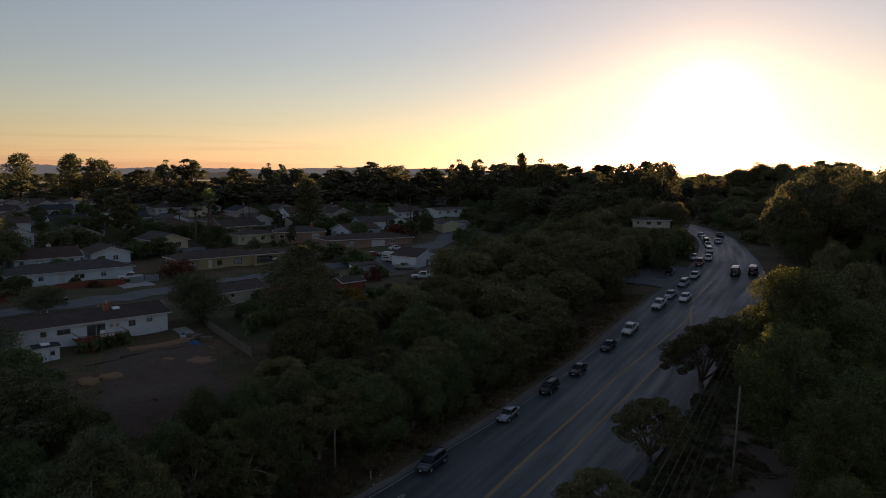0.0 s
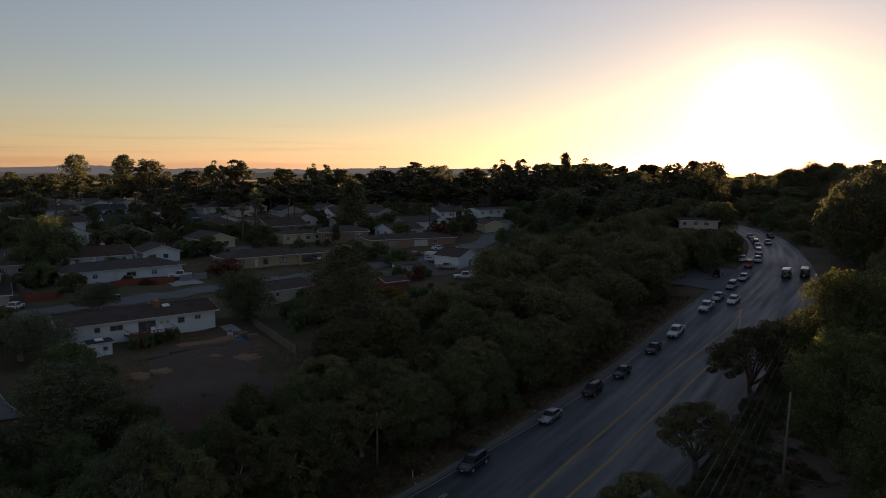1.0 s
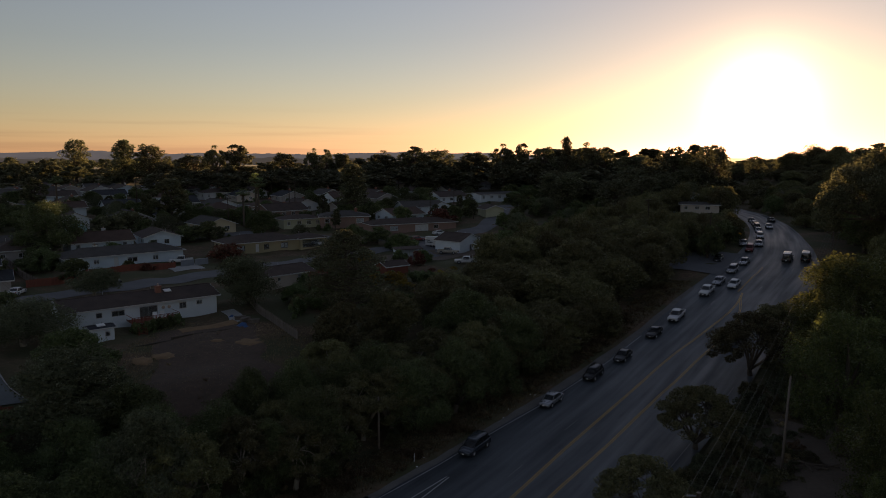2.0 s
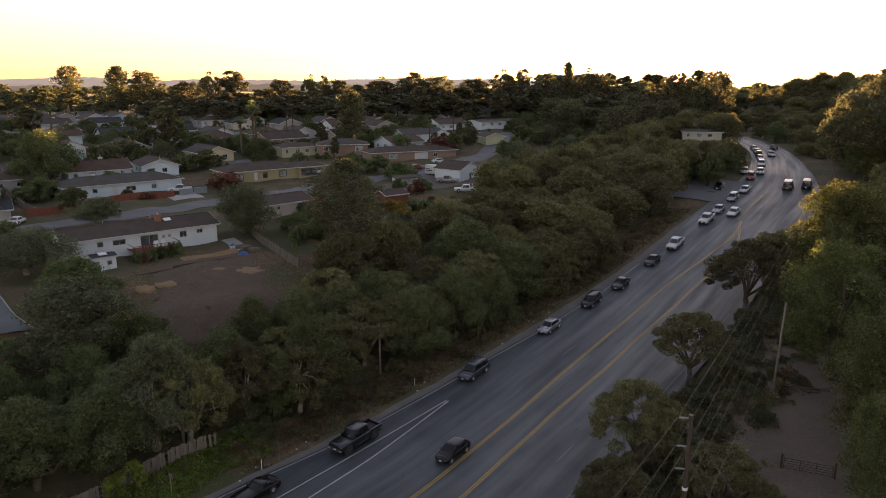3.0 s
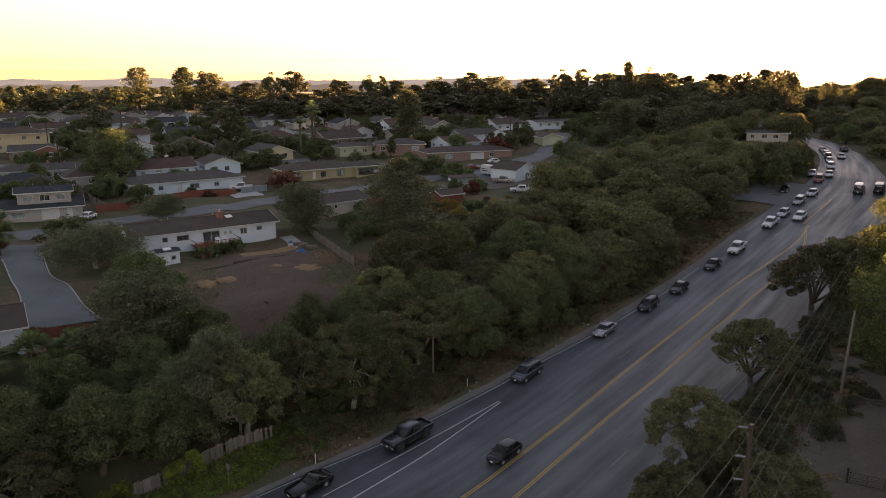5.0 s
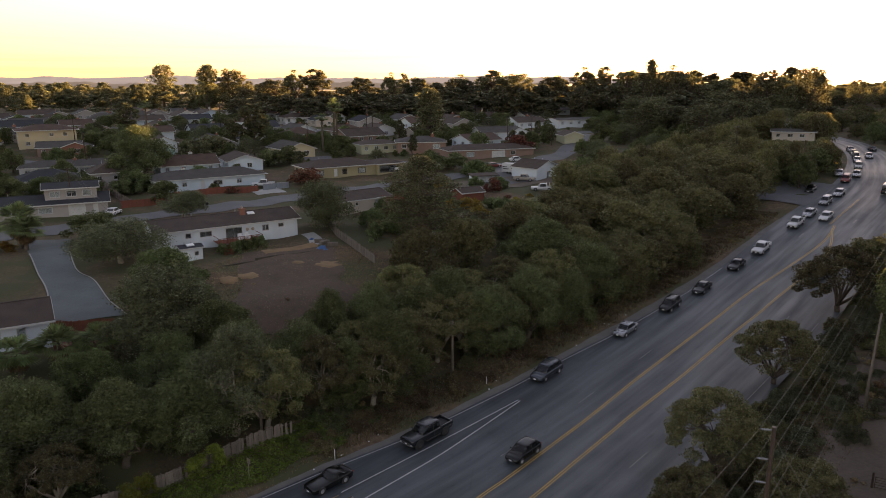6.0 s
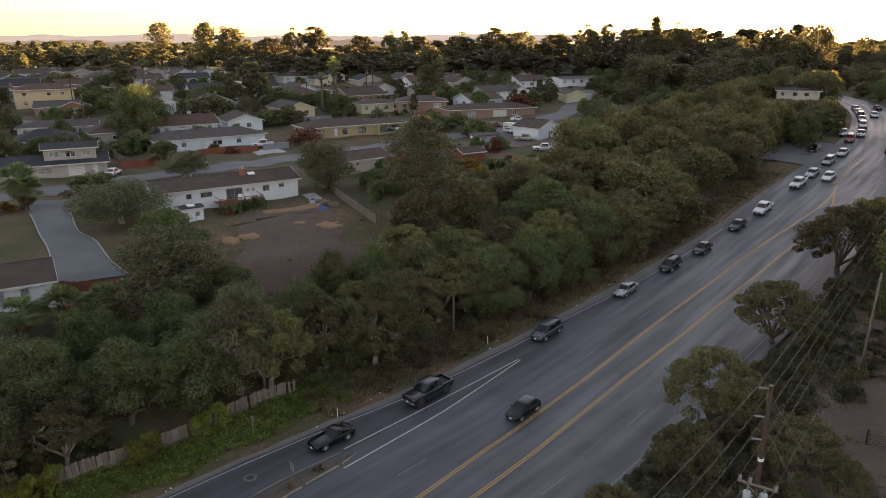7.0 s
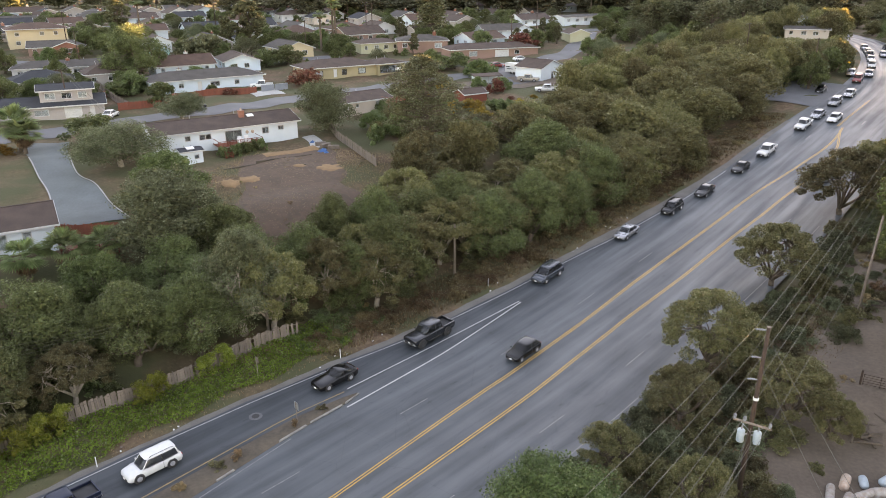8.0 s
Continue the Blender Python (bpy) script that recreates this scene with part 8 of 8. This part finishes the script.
def build_roadside():
    # cylinders stacked in the yard
    rng = np.random.default_rng(31)
    for k, (x, y, a, col, lie) in enumerate(((21.6, 49.0, 70, "tank_white", 1), (23.2, 50.6, 64, "rust", 1), (22.6, 48.3, 60, "tank_white", 1), (24.6, 50.8, 80, "transformer", 1), (24.2, 49.2, 30, "tank_white", 1), (25.6, 49.6, 12, "tank_white", 1),
                                            (23.6, 47.8, 75, "rust", 1), (25.2, 48.2, 5, "tank_white", 1), (26.4, 51.2, 40, "transformer", 1), (22.0, 47.2, 80, "tank_white", 1))):
        z = ground(x, y) + 0.12
        t = Shape()
        L, r = rng.uniform(1.3, 2.2), rng.uniform(0.32, 0.42)
        prof = [(-L / 2, 0.02), (-L / 2 + 0.03, r * 0.55), (-L / 2 + 0.16, r * 0.92), (-L / 2 + 0.28, r), (L / 2 - 0.28, r), (L / 2 - 0.16, r * 0.92), (L / 2 - 0.03, r * 0.55), (L / 2, 0.02)]
        t.tube([(u, 0, r) for u, _ in prof], [q for _, q in prof], 16)
        t.smooth = True
        e = thing("gas_tank", x, y, z, a, "rusting steel gas cylinder lying on dirt" if col == "rust" else "faded pale steel gas cylinder lying on dirt", "gas tank", "gas tanks in the yard")
        b = part("shell", t, col, e)
        v = Shape()
        v.tube([(L / 2 - 0.02, 0, r), (L / 2 + 0.12, 0, r)], [0.1, 0.1], 10)
        part("collar", v, "rust", b)
    # brush and log heaps
    for x, y, n in ((26.5, 57.5, 16), (37.5, 80.5, 9)):
        for k in range(n):
            l = Shape()
            a = rng.uniform(0, math.pi)
            ln = rng.uniform(1.2, 3.0)
            px, py, z = x + rng.normal() * 1.1, y + rng.normal() * 1.1, ground(x, y) + rng.uniform(0.1, 0.6)
            dx, dy, dz = math.cos(a) * ln / 2, math.sin(a) * ln / 2, rng.normal() * 0.15
            l.tube([(px - dx, py - dy, z - dz), (px + rng.normal() * 0.1, py, z + 0.05), (px + dx, py + dy, z + dz)], [0.11, 0.1, 0.07], 7)
            tagged(part("log", l, "bark"), "bare grey-brown branch on a brush heap", "log", "brush heaps")
    # signs and posts
    def sign(x, y, h, w, hh, mat, label, turn, diamond=False):
        z = ground(x, y)
        e = thing("road_sign", x, y, z, turn, label, "sign", "road signs")
        p = Shape()
        p.box(0, 0.04, -0.3, 0.07, 0.05, h + 0.3)
        part("post", p, "fence_wood" if not diamond else "steel", e)
        b = Shape()
        if diamond:
            r = w / 2
            b.prism([(-r, 0, h), (0, 0, h - r), (r, 0, h), (0, 0, h + r)], (0, -0.02, 0))
        else:
            b.prism([(-w / 2, 0, h - hh), (w / 2, 0, h - hh), (w / 2, 0, h), (-w / 2, 0, h)], (0, -0.02, 0))
        part("panel", b, mat, e)

    x, y, _ = road_point(4.0, 10.9)
    sign(x, y, 2.3, 0.6, 0.75, "steel", "grey-backed traffic sign standing on a dirt island", 145)
    x, y, _ = road_point(5.9, 20.2)
    sign(x, y, 2.2, 0.5, 0.6, "fence_wood", "weathered sign on a wooden post in ivy", 150)
    sign(60.5, 136.5, 3.0, 1.1, 1.1, "sign_yellow", "amber diamond warning sign beside the road", -20, True)
    x, y, _ = road_point(176, 9.4)
    sign(x, y, 2.6, 0.9, 0.9, "sign_yellow", "diamond warning sign at the bend", -10, True)
    for s, q in ((-11.2, 17.6), (14, 17.2), (38, 16.6), (-30, 18)):
        x, y, z = road_point(s, q)
        p = Shape()
        p.tube([(x, y, z - 0.3), (x, y, z + 0.95), (x + 0.01, y, z + 1.02)], [0.04, 0.04, 0.025], 10)
        tagged(part("marker_post", p, "sign_white"), "white plastic marker post at the road's edge", "marker post", "marker posts")
    e = thing("utility_cabinet", 71.5, 152.6, ground(71.5, 152.6), -30, "grey metal utility cabinet beside the road", "cabinet")
    b = Shape()
    b.box(0, 0, -0.1, 1.4, 0.8, 1.7, 0, 0.98)
    part("body", b, "steel", e)
    d = Shape()
    d.box(-0.33, -0.42, 0.15, 0.6, 0.03, 1.3), d.box(0.33, -0.42, 0.15, 0.6, 0.03, 1.3)
    part("door", d, "transformer", e)
    # litter on the verge
    for k in range(26):
        s, q = rng.uniform(-10, 70), 0
        q = left_edge(s) + rng.uniform(-0.3, 1.6)
        x, y, z = road_point(s, q)
        b = Shape()
        z = max(ground(x, y), z - 0.05)
        b.box(x, y, z, rng.uniform(0.1, 0.28), rng.uniform(0.08, 0.2), rng.uniform(0.05, 0.12), rng.uniform(0, 180), 0.7)
        tagged(part("litter", b, "sign_white" if k % 3 else "fence_wood"), "scrap of pale litter on the verge", "litter", "litter on the verge")


def scatter(name, material, n, size, place, seed, label, category, lift=(0.0, 0.3), upright=0.0):
    """Small leaves or blades over a stretch of ground, as one object."""
    rng = np.random.default_rng(seed)
    xy = place(rng, n)
    z = land(xy[:, 0], xy[:, 1])
    p = np.column_stack([xy, z + rng.uniform(*lift, len(xy))])
    nrm = rng.normal(size=(len(p), 3)) + np.array([0, 0, 1.2 * (1 - upright)])
    if upright:
        nrm[:, 2] *= 0.25
    nrm /= np.linalg.norm(nrm, axis=1)[:, None]
    ref = np.tile([0, 0, 1.0], (len(p), 1)) if upright else rng.normal(size=(len(p), 3))
    w = np.cross(nrm, ref)
    w /= np.linalg.norm(w, axis=1)[:, None] + 1e-9
    u = np.cross(w, nrm)
    a = (size * rng.uniform(0.5, 1.3, len(p)))[:, None]
    k = 0.16 if upright else 0.8
    pts = np.stack([p + u * a, p + w * a * k, p - u * a * (0.2 if upright else 1), p - w * a * k], 1).reshape(-1, 3)
    me = fill_mesh(bpy.data.meshes.new(name), pts, np.arange(len(pts)).reshape(-1, 4))
    me.materials.append(M[material])
    tagged(new(name, me), label, category, kind="stuff")


def build_cover():
    def strip(s0, s1, q0, q1, wave=0.0):
        def f(rng, n):
            s, k = rng.uniform(s0, s1, n), rng.uniform(0, 1, n)
            q = q0 + (q1 - q0) * k + wave * np.sin(s * 0.7) * (1 - k)
            return np.array([road_point(a, b)[:2] for a, b in zip(s, q)])
        return f

    scatter("ivy", "ivy", 36000, 0.1, strip(-42, 17, 19.0, 25.4, 0.5), 51, "bright green ivy covering the road bank", "ivy", (0.0, 0.45))
    scatter("ivy", "green_leaf", 7000, 0.1, strip(12, 24, 19.6, 25.0, 0.6), 52, "darker ivy thinning out along the bank", "ivy", (0.0, 0.35))
    scatter("dry_grass", "straw_leaf", 9000, 0.2, strip(-10, 120, 17.5, 24, 1.0), 53, "dry straw-coloured grass on the verge", "grass", (0.0, 0.05), 1.0)
    scatter("weeds", "dry_leaf", 4200, 0.13, strip(-40, 8, 8.9, 11.0), 54, "dry weeds on a dirt island", "weeds", (0.05, 0.12), 1.0)
    scatter("dry_grass", "dry_leaf", 9000, 0.3, strip(-14, 60, -12.5, -22, 1.0), 55, "dry grass below the power line", "grass", (0.0, 0.05), 1.0)
    scatter("leaf_litter", "olive_leaf", 9000, 0.14, strip(-14, 60, -12.3, -21, 1.0), 57, "fallen leaves and low weeds under the oaks", "leaves", (0.0, 0.2))
    scatter("dry_grass", "straw_leaf", 16000, 0.17, lambda rng, n: np.column_stack([rng.uniform(-54, -28, n), rng.uniform(78, 116, n)]), 56, "short dry grass on a bare lot", "grass", (0.0, 0.03), 1.0)
    scatter("weeds", "bank_leaf", 12000, 0.055, lambda rng, n: np.column_stack([rng.uniform(-54, -27, n), rng.uniform(78, 114, n)]), 59, "low reddish-brown weeds on a bare lot", "weeds", (0.05, 0.16))
    def bank(rng, n):
        s = rng.uniform(16, 132, n)
        q = np.interp(s, ARC, LINE[:, 2]) + 0.9 + 6.5 * rng.uniform(0, 1, n) ** 0.8
        return np.array([road_point(a, b)[:2] for a, b in zip(s, q)])

    scatter("dry_grass", "bank_leaf", 30000, 0.3, bank, 60, "tall brown dry grass on the road bank", "grass", (0.0, 0.06), 1.0)
    # vines climbing the fence
    for s in (-23, -20, -16.5, -14.5, -12.5, -4, 3):
        x, y, _ = road_point(s, 24.4)
        plant("vine", x, y, 2.6, 1.5, "vines on the fence")
        plant("vine", x + 1.1, y + 0.9, 3.4, 1.2, "vines on the fence")
    # tufts on the bare lot, the traffic island and the dirt pull-out
    rng = np.random.default_rng(58)
    for _ in range(30):
        plant("tuft", rng.uniform(-50, -31), rng.uniform(84, 111), rng.uniform(0.2, 0.5), rng.uniform(0.25, 0.6), "weed tufts")
    for s in (-2.5, -4.5, -8, -10.5, -13, -15, -19, -24, 3.5, 6.5):
        x, y, z = road_point(s, float(np.interp(s, [-24, -8, 2, 7], [8.9, 9.6, 10.4, 10.3])) + rng.normal() * 0.25)
        plant("tuft", x, y, rng.uniform(0.5, 0.9), rng.uniform(0.45, 0.85), "weed tufts", z=z + 0.2)
    for _ in range(26):
        x, y, _ = road_point(rng.uniform(-8, 45), -rng.uniform(14, 26))
        plant("tuft", x, y, rng.uniform(0.4, 1.0), rng.uniform(0.5, 1.1), "weed tufts")


M["slate_gate"] = surface("grey_painted_sheet", (0.2, 0.22, 0.25), (0.15, 0.165, 0.19), 0.6, fine=6, coarse=1, bump=0.05)
build_power_line()
build_fences()
build_house_things()
build_roadside()
build_cover()

# the models that the trees were copied from are no longer needed
for model in PROTO.values():
    for ob in (*model.children_recursive, model):
        bpy.data.objects.remove(ob)
